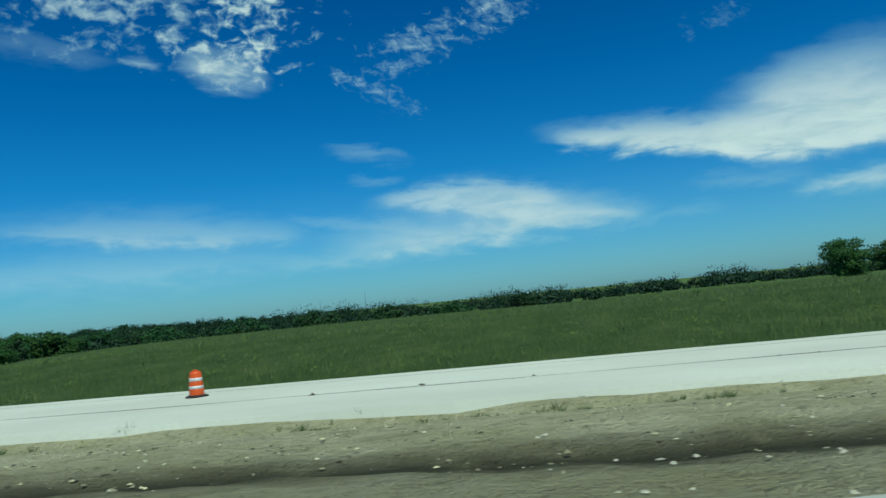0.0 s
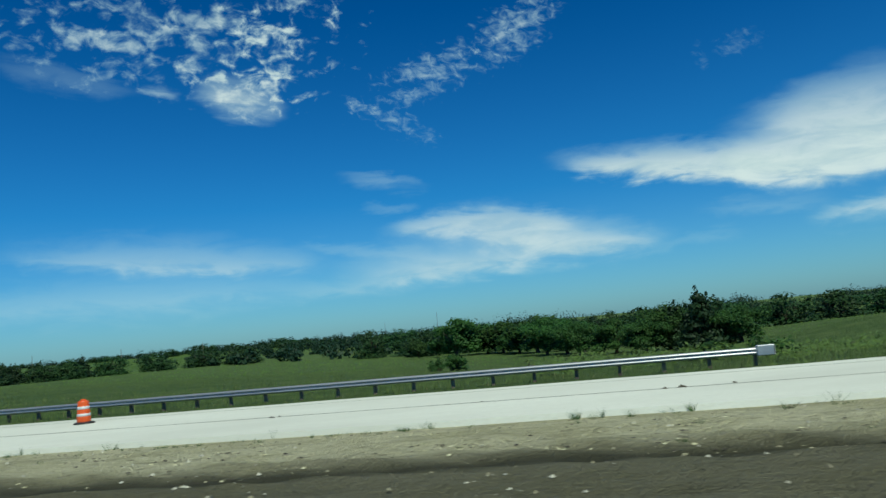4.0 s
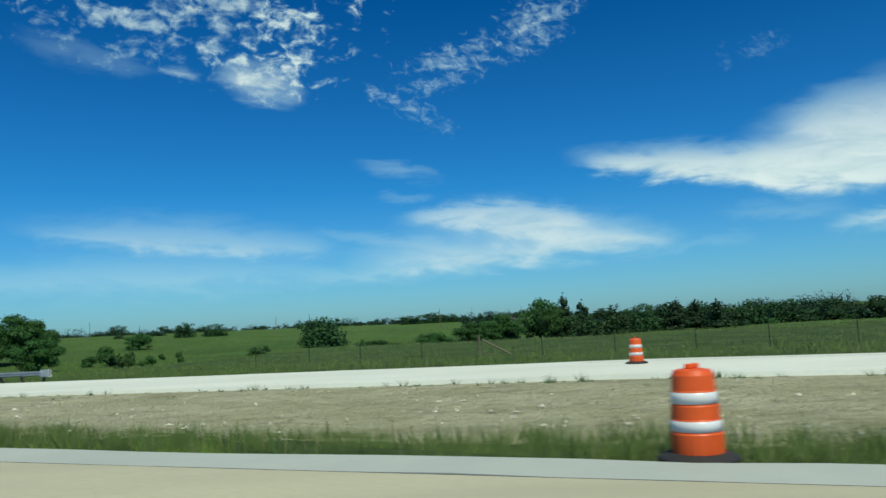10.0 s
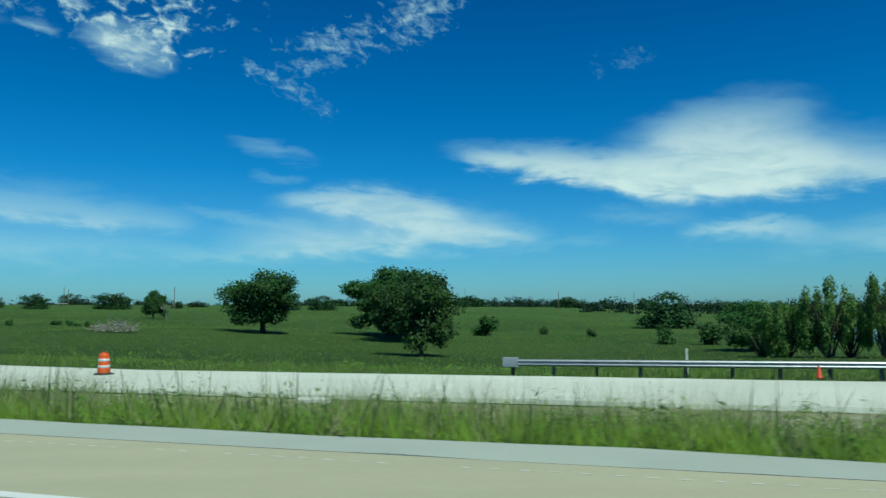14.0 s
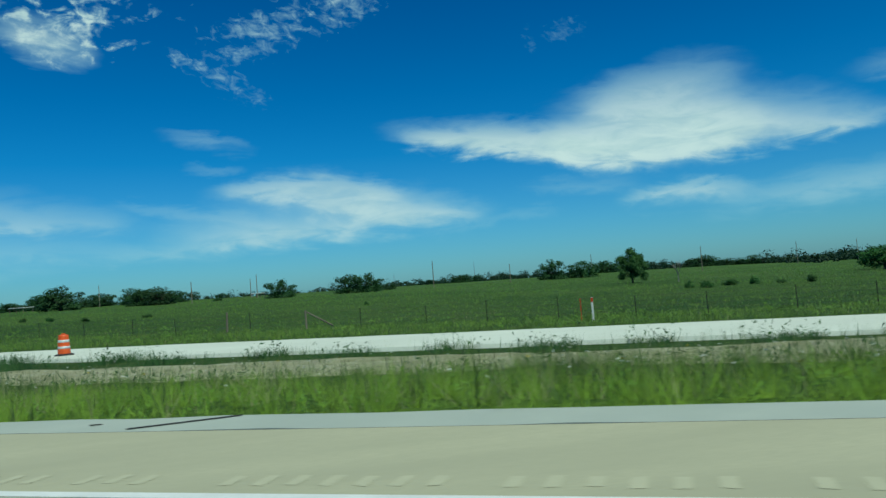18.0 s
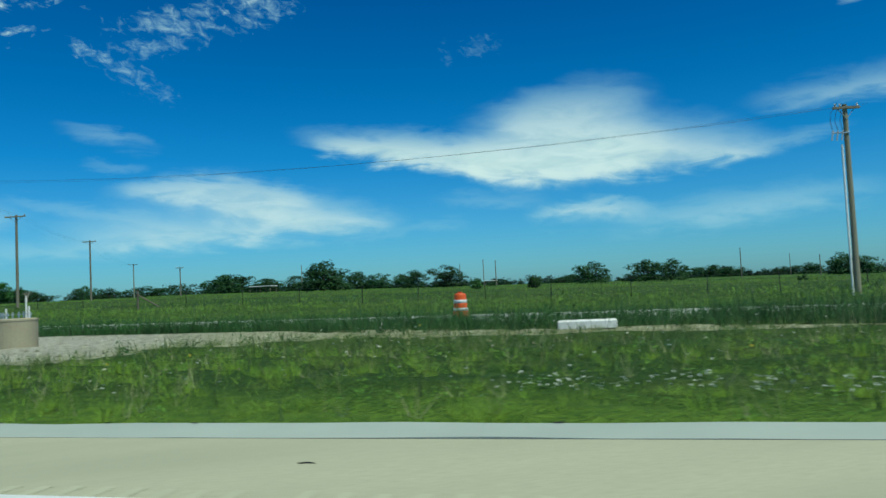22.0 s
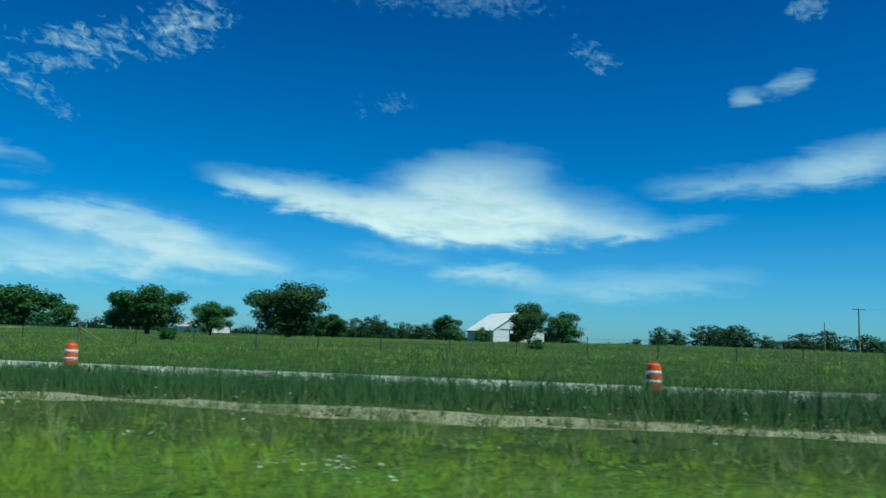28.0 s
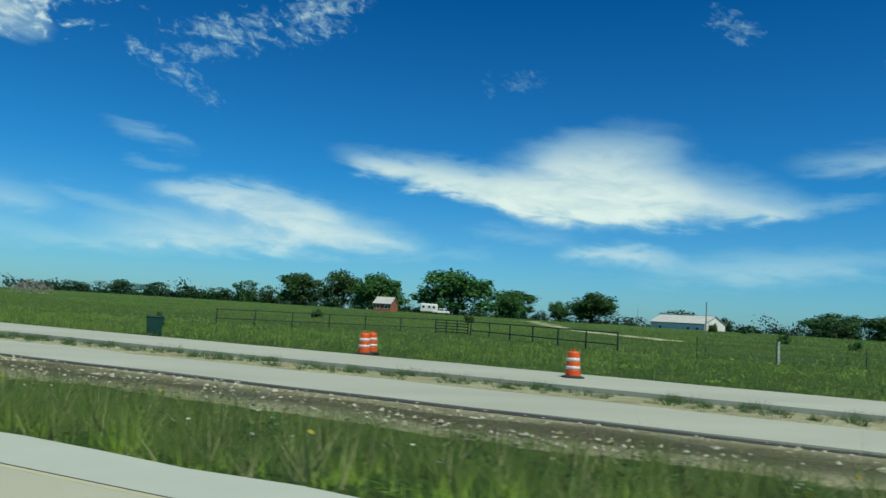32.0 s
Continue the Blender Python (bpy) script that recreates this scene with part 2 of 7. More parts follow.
# ---------------------------------------------------------------- materials
def material(name, base, dark=None, rough=0.8, metal=0.0, scale=3.0, grain=40.0, bump=0.15, spread=0.35, fine=0.25, spec=0.4, stretch=(1, 1, 1), vary=0.0, sheen=0.0):
    """A surface with stains at one scale, grain at another and a fine relief; vary: difference between alike pieces."""
    m = bpy.data.materials.new(name)
    m.use_nodes = True
    n = Nodes(m.node_tree)
    b = m.node_tree.nodes["Principled BSDF"]
    dark = dark or tuple(c * 0.6 for c in base)
    co = m.node_tree.nodes.new("ShaderNodeTexCoord").outputs["Object"]
    mp = m.node_tree.nodes.new("ShaderNodeMapping")
    mp.inputs["Scale"].default_value = stretch
    m.node_tree.links.new(co, mp.inputs[0])
    big = n.noise(mp.outputs[0], scale, 4.0, 0.6)[0]
    small = n.noise(mp.outputs[0], grain, 3.0, 0.6)[0]
    f = n.math("MULTIPLY", n.step(big, 0.5 - spread, 0.5 + spread), n.step(small, 0.5 - fine * 2, 0.5 + fine))
    col = n.mix(f, dark, base)
    if vary:
        info = m.node_tree.nodes.new("ShaderNodeObjectInfo")
        hs = m.node_tree.nodes.new("ShaderNodeHueSaturation")
        n.put(n.math("ADD", 1.0 - vary, n.math("MULTIPLY", info.outputs["Random"], 2 * vary)), hs.inputs["Value"])
        n.put(n.math("ADD", 0.5 - vary * 0.06, n.math("MULTIPLY", info.outputs["Random"], vary * 0.12)), hs.inputs["Hue"])
        n.put(col, hs.inputs["Color"])
        col = hs.outputs[0]
    n.put(col, b.inputs["Base Color"])
    n.put(n.math("ADD", rough - 0.08, n.math("MULTIPLY", small, 0.16)), b.inputs["Roughness"])
    b.inputs["Metallic"].default_value = metal
    b.inputs["Specular IOR Level"].default_value = spec
    bp = m.node_tree.nodes.new("ShaderNodeBump")
    bp.inputs["Strength"].default_value, bp.inputs["Distance"].default_value = bump, 0.02
    n.put(small, bp.inputs["Height"])
    n.put(bp.outputs[0], b.inputs["Normal"])
    return m


def leaf_material(name, base, dark, through=0.3, rough=0.6, island=0.25, spec=0.25, soft=0.0, each=0.45):
    """Foliage: each leaf or blade a little different, some light coming through."""
    m = bpy.data.materials.new(name)
    m.use_nodes = True
    n = Nodes(m.node_tree)
    b = m.node_tree.nodes["Principled BSDF"]
    geo = m.node_tree.nodes.new("ShaderNodeNewGeometry")
    co = m.node_tree.nodes.new("ShaderNodeTexCoord").outputs["Object"]
    big = n.noise(co, 0.7, 4.0, 0.65)[0]
    f = n.math("ADD", n.math("MULTIPLY", n.step(big, 0.3, 0.7), 1.0 - each), n.math("MULTIPLY", geo.outputs["Random Per Island"], each))
    col = n.mix(f, dark, base)
    info = m.node_tree.nodes.new("ShaderNodeObjectInfo")
    hs = m.node_tree.nodes.new("ShaderNodeHueSaturation")
    n.put(n.math("ADD", 1.0 - island, n.math("MULTIPLY", info.outputs["Random"], 2 * island)), hs.inputs["Value"])
    n.put(n.math("ADD", 0.49, n.math("MULTIPLY", info.outputs["Random"], 0.02)), hs.inputs["Hue"])
    n.put(col, hs.inputs["Color"])
    n.put(hs.outputs[0], b.inputs["Base Color"])
    b.inputs["Roughness"].default_value = rough
    b.inputs["Specular IOR Level"].default_value = spec
    tr = m.node_tree.nodes.new("ShaderNodeBsdfTranslucent")
    if soft:      # blades that bend over: shade the sward as the soft upper surface it is
        blend = m.node_tree.nodes.new("ShaderNodeMix")
        blend.data_type = "VECTOR"
        blend.inputs[0].default_value = soft
        n.put(geo.outputs["Normal"], blend.inputs[4])
        blend.inputs[5].default_value = (0, 0, 1)
        vn = m.node_tree.nodes.new("ShaderNodeVectorMath")
        vn.operation = "NORMALIZE"
        n.put(blend.outputs[1], vn.inputs[0])
        n.put(vn.outputs[0], b.inputs["Normal"])
    n.put(hs.outputs[0], tr.inputs[0])
    ms = m.node_tree.nodes.new("ShaderNodeMixShader")
    ms.inputs[0].default_value = through
    links = m.node_tree.links
    links.new(b.outputs[0], ms.inputs[1]), links.new(tr.outputs[0], ms.inputs[2])
    links.new(ms.outputs[0], m.node_tree.nodes["Material Output"].inputs[0])
    return m


TAN_PAVING = material("tan_paving", (0.475, 0.46, 0.315), (0.35, 0.345, 0.24), 0.85, scale=0.5, grain=25, spread=0.3, bump=0.2, stretch=(0.25, 1, 1))
GREY_PAVING = material("grey_paving", (0.42, 0.46, 0.40), (0.34, 0.38, 0.34), 0.85, scale=0.6, grain=30, bump=0.2)
LANE_PAVING = material("lane_paving", (0.42, 0.43, 0.33), (0.33, 0.34, 0.27), 0.85, scale=0.4, grain=25, bump=0.2)
NEW_CONCRETE = material("new_concrete", (0.69, 0.73, 0.635), (0.53, 0.56, 0.48), 0.8, scale=0.25, grain=14, spread=0.35, bump=0.1, stretch=(0.4, 1, 1))
OLD_PAVING = material("old_paving", (0.40, 0.43, 0.37), (0.30, 0.32, 0.27), 0.88, scale=0.3, grain=20, bump=0.2, stretch=(0.3, 1, 1))
LINE_PAINT = material("line_paint", (0.8, 0.82, 0.8), (0.6, 0.62, 0.6), 0.6, scale=2, grain=30, bump=0.05)
ASPHALT = material("dark_asphalt", (0.055, 0.058, 0.055), (0.03, 0.032, 0.03), 0.9, scale=1.5, grain=30, bump=0.4)
MUD = material("wet_mud", (0.085, 0.078, 0.05), (0.04, 0.037, 0.025), 0.7, scale=3, grain=16, bump=0.5)
JOINT = material("joint_seal", (0.05, 0.05, 0.05), rough=0.7)
ORANGE = material("orange_plastic", (0.85, 0.13, 0.02), (0.62, 0.08, 0.015), 0.45, scale=4, grain=60, bump=0.04, spread=0.45, fine=0.5)
WHITE_BAND = material("reflective_white", (0.78, 0.80, 0.80), (0.55, 0.56, 0.55), 0.35, scale=5, grain=50, bump=0.03)
RUBBER = material("black_rubber", (0.03, 0.03, 0.03), rough=0.8, bump=0.2)
GALV = material("galvanised_steel", (0.55, 0.58, 0.60), (0.40, 0.43, 0.45), 0.42, 0.75, scale=3, grain=35, bump=0.05)
DARK_STEEL = material("dark_pipe", (0.05, 0.055, 0.05), rough=0.6, metal=0.3, bump=0.05)
WOOD_POST = material("weathered_wood", (0.23, 0.20, 0.15), (0.12, 0.10, 0.075), 0.9, scale=2, grain=30, stretch=(1, 1, 0.1), bump=0.4, vary=0.2)
POLE_WOOD = material("pole_wood", (0.30, 0.28, 0.20), (0.17, 0.15, 0.11), 0.9, scale=1.2, grain=30, stretch=(1, 1, 0.08), bump=0.4, vary=0.2)
FRESH_WOOD = material("pallet_wood", (0.50, 0.38, 0.22), (0.33, 0.25, 0.15), 0.85, scale=2, grain=20, stretch=(0.2, 1, 1), bump=0.2, vary=0.2)
WHITE_PAINT = material("white_siding", (0.86, 0.85, 0.83), (0.74, 0.72, 0.69), 0.7, scale=0.6, grain=10, bump=0.1, vary=0.05)
WHITE_METAL = material("white_roof_metal", (0.86, 0.87, 0.87), (0.74, 0.74, 0.73), 0.5, scale=0.4, grain=8, bump=0.05, vary=0.04)
GREY_ROOF = material("grey_roof", (0.52, 0.53, 0.52), (0.38, 0.39, 0.38), 0.8, scale=0.5, grain=10, bump=0.2, vary=0.1)
DARK_INSIDE = material("dark_interior", (0.035, 0.035, 0.035), rough=0.9)
BRICK_RED = material("red_brick", (0.36, 0.15, 0.09), (0.25, 0.10, 0.06), 0.9, scale=1, grain=14, bump=0.2)
SHAFT_CONCRETE = material("cast_concrete", (0.50, 0.52, 0.50), (0.40, 0.42, 0.40), 0.85, scale=1.2, grain=20, bump=0.15)
TAN_CONCRETE = material("tan_concrete", (0.42, 0.37, 0.25), (0.30, 0.26, 0.18), 0.9, scale=1.2, grain=20, bump=0.2)
LIMESTONE = material("limestone", (0.62, 0.63, 0.50), (0.40, 0.40, 0.31), 0.9, scale=2.5, grain=14, bump=0.4, vary=0.25)
SOIL_CRUST = material("soil_crust", (0.70, 0.69, 0.46), (0.46, 0.45, 0.27), 0.95, scale=2.0, grain=14, bump=0.4)
CLOD = material("dirt_clod", (0.35, 0.345, 0.22), (0.20, 0.19, 0.12), 0.95, scale=2.5, grain=14, bump=0.4, vary=0.25)
SIGN_WHITE = material("sign_white", (0.80, 0.81, 0.80), (0.72, 0.73, 0.72), 0.4, scale=2, grain=30, bump=0.02)
SIGN_ORANGE = material("sign_orange", (0.96, 0.072, 0.005), (0.88, 0.062, 0.004), 0.55, scale=1.5, grain=30, bump=0.02)
SIGN_BLACK = material("sign_black", (0.012, 0.012, 0.014), rough=0.45, bump=0.02)
SIGN_BACK = material("sign_back", (0.60, 0.63, 0.62), (0.48, 0.50, 0.50), 0.5, 0.6, scale=2, grain=30, bump=0.03)
ORANGE_BAG = material("orange_bag", (0.80, 0.24, 0.06), (0.55, 0.14, 0.03), 0.8, scale=5, grain=40, bump=0.4, vary=0.1)
CONE_RED = material("cone_orange", (0.80, 0.07, 0.02), rough=0.5)
GREEN_BIN = material("dark_green_plastic", (0.02, 0.09, 0.07), rough=0.5)
GREY_BOX = material("grey_enamel", (0.28, 0.33, 0.36), (0.22, 0.26, 0.28), 0.5, bump=0.03)
GLASS = material("dark_glass", (0.02, 0.03, 0.035), rough=0.08, bump=0.0, spec=0.6)
BLACK_PIPE = material("black_pipe", (0.018, 0.018, 0.02), rough=0.45, bump=0.03)
PLASTIC_WRAP = material("plastic_wrap", (0.58, 0.52, 0.46), (0.45, 0.22, 0.12), 0.4, scale=4, grain=20, bump=0.3)
BARK = material("bark", (0.10, 0.085, 0.065), (0.05, 0.042, 0.033), 0.95, scale=3, grain=25, stretch=(1, 1, 0.3), bump=0.6)
DEAD_WOOD = material("dead_wood", (0.42, 0.39, 0.34), (0.25, 0.23, 0.20), 0.9, scale=3, grain=25, bump=0.4)
WIRE = material("wire", (0.10, 0.10, 0.10), rough=0.5, metal=0.6, bump=0.0)
GLAZED = material("insulator", (0.55, 0.57, 0.58), rough=0.3, bump=0.0)
PUDDLE = material("muddy_water", (0.24, 0.285, 0.235), (0.19, 0.225, 0.18), 0.3, scale=0.6, grain=4, bump=0.02, spec=0.2)
POND = material("pond_water", (0.22, 0.27, 0.26), (0.18, 0.22, 0.22), 0.16, scale=0.05, grain=2, bump=0.05, spec=0.6)
LEAF_OAK = leaf_material("oak_leaves", (0.056, 0.142, 0.030), (0.026, 0.076, 0.019), 0.28, soft=0.3, each=0.3)
LEAF_WOODS = leaf_material("woodland_leaves", (0.038, 0.100, 0.027), (0.016, 0.050, 0.016), 0.2, soft=0.3, each=0.3)
LEAF_CEDAR = leaf_material("cedar_leaves", (0.028, 0.070, 0.022), (0.010, 0.028, 0.011), 0.12)
LEAF_WILLOW = leaf_material("willow_leaves", (0.17, 0.32, 0.075), (0.08, 0.17, 0.035), 0.35)
LEAF_FAR = leaf_material("far_leaves", (0.020, 0.056, 0.022), (0.008, 0.027, 0.014), 0.12, island=0.1)
BLADE = leaf_material("verge_blades", (0.285, 0.45, 0.058), (0.16, 0.30, 0.036), 0.3, island=0.0, soft=0.8, each=0.2)
WEED = leaf_material("dark_weeds", (0.085, 0.165, 0.048), (0.034, 0.088, 0.025), 0.3, island=0.05, soft=0.7, each=0.25)
MEADOW = leaf_material("meadow_blades", (0.195, 0.325, 0.06), (0.10, 0.21, 0.034), 0.3, island=0.0, soft=0.75, each=0.25)
DULL_MEADOW = leaf_material("dull_meadow_blades", (0.14, 0.225, 0.064), (0.074, 0.14, 0.038), 0.3, island=0.0, soft=0.75, each=0.25)
VERGE_LEAF = leaf_material("verge_leaves", (0.20, 0.38, 0.06), (0.10, 0.25, 0.04), 0.3, island=0.0, soft=0.8, each=0.2)
TALL_WEED = leaf_material("rank_weeds", (0.055, 0.145, 0.038), (0.022, 0.080, 0.022), 0.25, island=0.05, soft=0.6, each=0.25)
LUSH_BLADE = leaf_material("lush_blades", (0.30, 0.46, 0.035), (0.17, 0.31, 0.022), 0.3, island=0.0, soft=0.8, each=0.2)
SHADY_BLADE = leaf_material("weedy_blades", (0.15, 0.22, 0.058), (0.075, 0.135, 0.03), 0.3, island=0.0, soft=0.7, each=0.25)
DRY_STEM = leaf_material("dry_stems", (0.42, 0.40, 0.22), (0.24, 0.28, 0.11), 0.3, island=0.0, soft=0.5)
PETAL = leaf_material("white_petals", (0.80, 0.82, 0.74), (0.66, 0.68, 0.58), 0.3, island=0.0)


def ground_material():
    """Pasture, bare dirt and mud, told apart by the sheet's own zone layer."""
    m = bpy.data.materials.new("ground_soil")
    m.use_nodes = True
    n = Nodes(m.node_tree)
    b = m.node_tree.nodes["Principled BSDF"]
    at_ = m.node_tree.nodes.new("ShaderNodeAttribute")
    at_.attribute_name = "zone"
    bare, mud, chalk = n.xyz(at_.outputs["Color"])
    co = m.node_tree.nodes.new("ShaderNodeTexCoord").outputs["Object"]
    n1, n2, n3 = n.noise(co, 0.035, 5.0, 0.6)[0], n.noise(co, 0.35, 5.0, 0.65)[0], n.noise(co, 3.5, 5.0, 0.7)[0]
    n4 = n.noise(co, 14.0, 3.0, 0.7)[0]
    grass = n.mix(n.step(n1, 0.3, 0.7), (0.066, 0.138, 0.028), (0.120, 0.205, 0.046))
    grass = n.mix(n.math("MULTIPLY", n.step(n2, 0.45, 0.75), 0.5), grass, (0.24, 0.27, 0.085))
    grass = n.mix(n.step(n3, 0.35, 0.75), n.mix(0.6, grass, (0.026, 0.066, 0.014)), grass)
    grass = n.mix(n.math("MULTIPLY", n.math("SUBTRACT", 1.0, at_.outputs["Alpha"]), 0.75), grass, n.mix(n.step(n2, 0.35, 0.7), (0.072, 0.125, 0.038), (0.122, 0.180, 0.060)))
    # verge ground painted lighter to offset the dense shade between its blades
    turf_lift = m.node_tree.nodes.new("ShaderNodeAttribute")
    turf_lift.attribute_name = "turf_lift"
    grass = n.mix(turf_lift.outputs["Fac"], grass, n.mix(n.step(n3, 0.3, 0.7), (0.10, 0.20, 0.03), (0.20, 0.325, 0.045)))
    dirt = n.mix(n.step(n2, 0.35, 0.65), (0.53, 0.525, 0.30), (0.68, 0.675, 0.43))
    dirt = n.mix(n.step(n3, 0.58, 0.74), dirt, (0.56, 0.54, 0.43))
    # lows of the relief noises n4 and n3 painted darker, as shade in pits
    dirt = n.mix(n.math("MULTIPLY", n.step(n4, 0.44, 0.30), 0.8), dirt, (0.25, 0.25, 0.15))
    dirt = n.mix(n.math("MULTIPLY", n.step(n.noise(co, 32.0, 2.0, 0.6)[0], 0.56, 0.68), 0.7), dirt, (0.68, 0.67, 0.52))
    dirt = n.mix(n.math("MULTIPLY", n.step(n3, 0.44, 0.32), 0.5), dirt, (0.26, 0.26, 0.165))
    drawn = m.node_tree.nodes.new("ShaderNodeVectorMath")      # streaks left by wheels and graders along the road
    drawn.operation = "MULTIPLY"
    m.node_tree.links.new(co, drawn.inputs[0])
    drawn.inputs[1].default_value = (0.22, 1.5, 1.0)
    streak = n.noise(drawn.outputs[0], 1.0, 6.0, 0.72)[0]
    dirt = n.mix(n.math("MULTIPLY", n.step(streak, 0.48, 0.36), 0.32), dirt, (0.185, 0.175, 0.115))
    dirt = n.mix(n.math("MULTIPLY", n.step(streak, 0.60, 0.72), 0.5), dirt, (0.58, 0.57, 0.43))
    crumbs = m.node_tree.nodes.new("ShaderNodeVectorMath")     # crumbly shallow furrows, their shade painted dark in the lows and pale on the crests
    crumbs.operation = "MULTIPLY"
    m.node_tree.links.new(co, crumbs.inputs[0])
    crumbs.inputs[1].default_value = (1.6, 4.5, 3.0)
    crumb = n.noise(crumbs.outputs[0], 1.3, 6.0, 0.78)[0]
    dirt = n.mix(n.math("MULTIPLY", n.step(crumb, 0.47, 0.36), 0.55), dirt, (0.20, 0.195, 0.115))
    dirt = n.mix(n.math("MULTIPLY", n.step(crumb, 0.57, 0.68), 0.6), dirt, (0.68, 0.67, 0.50))
    silt = m.node_tree.nodes.new("ShaderNodeAttribute")
    silt.attribute_name = "silt"
    dirt = n.mix(n.step(n.math("ADD", silt.outputs["Fac"], n.math("MULTIPLY", n.math("SUBTRACT", n2, 0.5), 0.8)), 0.42, 0.58), dirt, n.mix(n.step(n3, 0.3, 0.6), (0.36, 0.40, 0.31), (0.44, 0.48, 0.38)))
    clay = m.node_tree.nodes.new("ShaderNodeAttribute")
    clay.attribute_name = "clay"
    dirt = n.mix(n.math("MULTIPLY", clay.outputs["Fac"], n.step(n2, 0.2, 0.55)), dirt, n.mix(n.step(n3, 0.4, 0.65), (0.27, 0.21, 0.125), (0.42, 0.35, 0.23)))
    dirt = n.mix(n.math("MULTIPLY", mud, n.step(n2, 0.1, 0.4)), dirt, (0.062, 0.064, 0.038))
    dirt = n.mix(chalk, dirt, n.mix(n.step(n3, 0.4, 0.6), (0.56, 0.53, 0.40), (0.78, 0.75, 0.62)))
    edge = n.math("ADD", bare, n.math("MULTIPLY", n.math("SUBTRACT", n2, 0.5), 0.9))
    edge = n.math("ADD", edge, n.math("MULTIPLY", n.math("SUBTRACT", n3, 0.5), 0.5))
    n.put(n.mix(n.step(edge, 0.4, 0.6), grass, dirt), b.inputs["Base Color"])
    b.inputs["Roughness"].default_value, b.inputs["Specular IOR Level"].default_value = 0.95, 0.15
    bp = m.node_tree.nodes.new("ShaderNodeBump")
    bp.inputs["Strength"].default_value, bp.inputs["Distance"].default_value = 1.0, 0.3
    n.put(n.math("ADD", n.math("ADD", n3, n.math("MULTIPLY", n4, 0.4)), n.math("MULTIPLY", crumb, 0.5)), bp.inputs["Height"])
    n.put(bp.outputs[0], b.inputs["Normal"])
    return m


GROUND = ground_material()

# ---------------------------------------------------------------- the lie of the land
def knots(s, pairs):
    return np.interp(s, [p[0] for p in pairs], [p[1] for p in pairs])


def pave_edge(s):
    """Right edge of the highway's paving."""
    return knots(s, [(-400, 5.5), (120, 5.6), (205, 5.8), (235, 7.6), (252, 8.5), (300, 8.6), (400, 8.8), (550, 9.3), (610, 9.2), (680, 8.7), (723, 7.2), (760, 6.6), (934, 5.9), (1500, 5.9)])


def service_near(s):
    return knots(s, [(-400, 21.2), (190, 21.2), (200, 23.0), (208, 24.2), (215, 24.8), (226, 25.3), (240, 26.4), (255, 27.2), (270, 27.2), (285, 26.4), (340, 25.0), (390, 23.8), (430, 24.5), (480, 26.0), (560, 27.5), (620, 28.0), (850, 27.2), (900, 25.6), (940, 24.8), (1500, 24.8)])


def service_far(s):
    return knots(s, [(-400, 31.6), (185, 31.3), (200, 32.3), (208, 33.3), (216, 34.4), (240, 35.3), (255, 35.6), (270, 35.4), (285, 34.4), (340, 33.0), (390, 31.6), (430, 32.6), (480, 33.6), (560, 33.5), (620, 33.0), (850, 32.4), (940, 31.0), (1500, 31.0)])


def service_z(s):
    """Height of the service road's surface."""
    return knots(s, [(-400, -1.2), (14, -1.2), (70, -0.95), (205, -0.98), (225, -0.78), (250, -0.62), (297, -0.45), (349, -0.9), (437, -1.55), (480, -1.4), (558, -0.42), (602, -0.05), (650, 0.35), (690, 0.75), (722, 1.05), (760, 0.9), (825, 0.2), (870, -0.1), (930, -0.38), (1500, -0.4)])


FIELD_S = [-250, -60, 20, 60, 100, 180, 260, 340, 365, 430, 500, 580, 650, 720, 800, 900, 1000, 1300]
FIELD_D = [46, 75, 120, 220, 450]
FIELD_Z = np.array([
    [-0.8, 0.6, 0.4, 0.35, -0.6, -1.1, -0.5, -1.0, -1.5, -2.4, -1.6, -0.3, 0.6, 1.6, 1.3, 0.4, -0.2, -0.2],
    [-0.3, 0.9, 0.5, 0.0, -2.2, -1.2, -0.4, -0.6, -2.6, -3.4, -1.9, 0.0, 1.0, 2.1, 1.7, 0.7, 0.2, 0.2],
    [0.0, 0.2, -2.0, -2.5, -4.6, -3.2, -1.2, -3.0, -3.3, -3.5, -2.0, 0.0, 1.0, 2.3, 2.6, 1.4, 0.6, 0.6],
    [-2.0, -1.6, -5.0, -6.0, -6.0, -5.5, -3.0, -3.0, -3.0, -3.0, -1.2, 0.2, 1.0, 2.2, 3.6, 2.4, 2.4, 3.0],
    [-5.0, -5.0, -6.0, -6.0, -6.0, -6.0, -4.0, -3.0, -2.6, -1.5, 0.0, 0.8, 1.2, 1.8, 2.5, 1.8, 1.5, 1.5],
])


HILL_S = [-250, -60, 0, 30, 44, 55, 66, 79, 90, 102, 125, 160]
HILL_D = [46, 75, 100, 125, 220]
HILL_Z = np.array([
    [-0.8, 0.4, 0.25, 0.15, -0.30, -1.05, -1.20, -1.25, -1.5, -1.7, -1.2, -1.1],
    [-0.3, 0.2, 0.0, 0.0, -0.40, -1.10, -1.90, -2.70, -3.0, -3.4, -3.0, -1.6],
    [-0.5, -0.3, -0.10, 0.0, -0.15, -0.25, -0.50, -1.05, -2.1, -4.2, -4.4, -3.2],
    [-2.5, -2.0, -1.6, -1.4, -1.5, -1.6, -2.0, -3.0, -4.2, -4.6, -4.8, -4.3],
    [-2.6, -2.6, -4.0, -5.0, -5.4, -5.6, -5.8, -6.0, -6.2, -6.4, -6.6, -6.2],
])


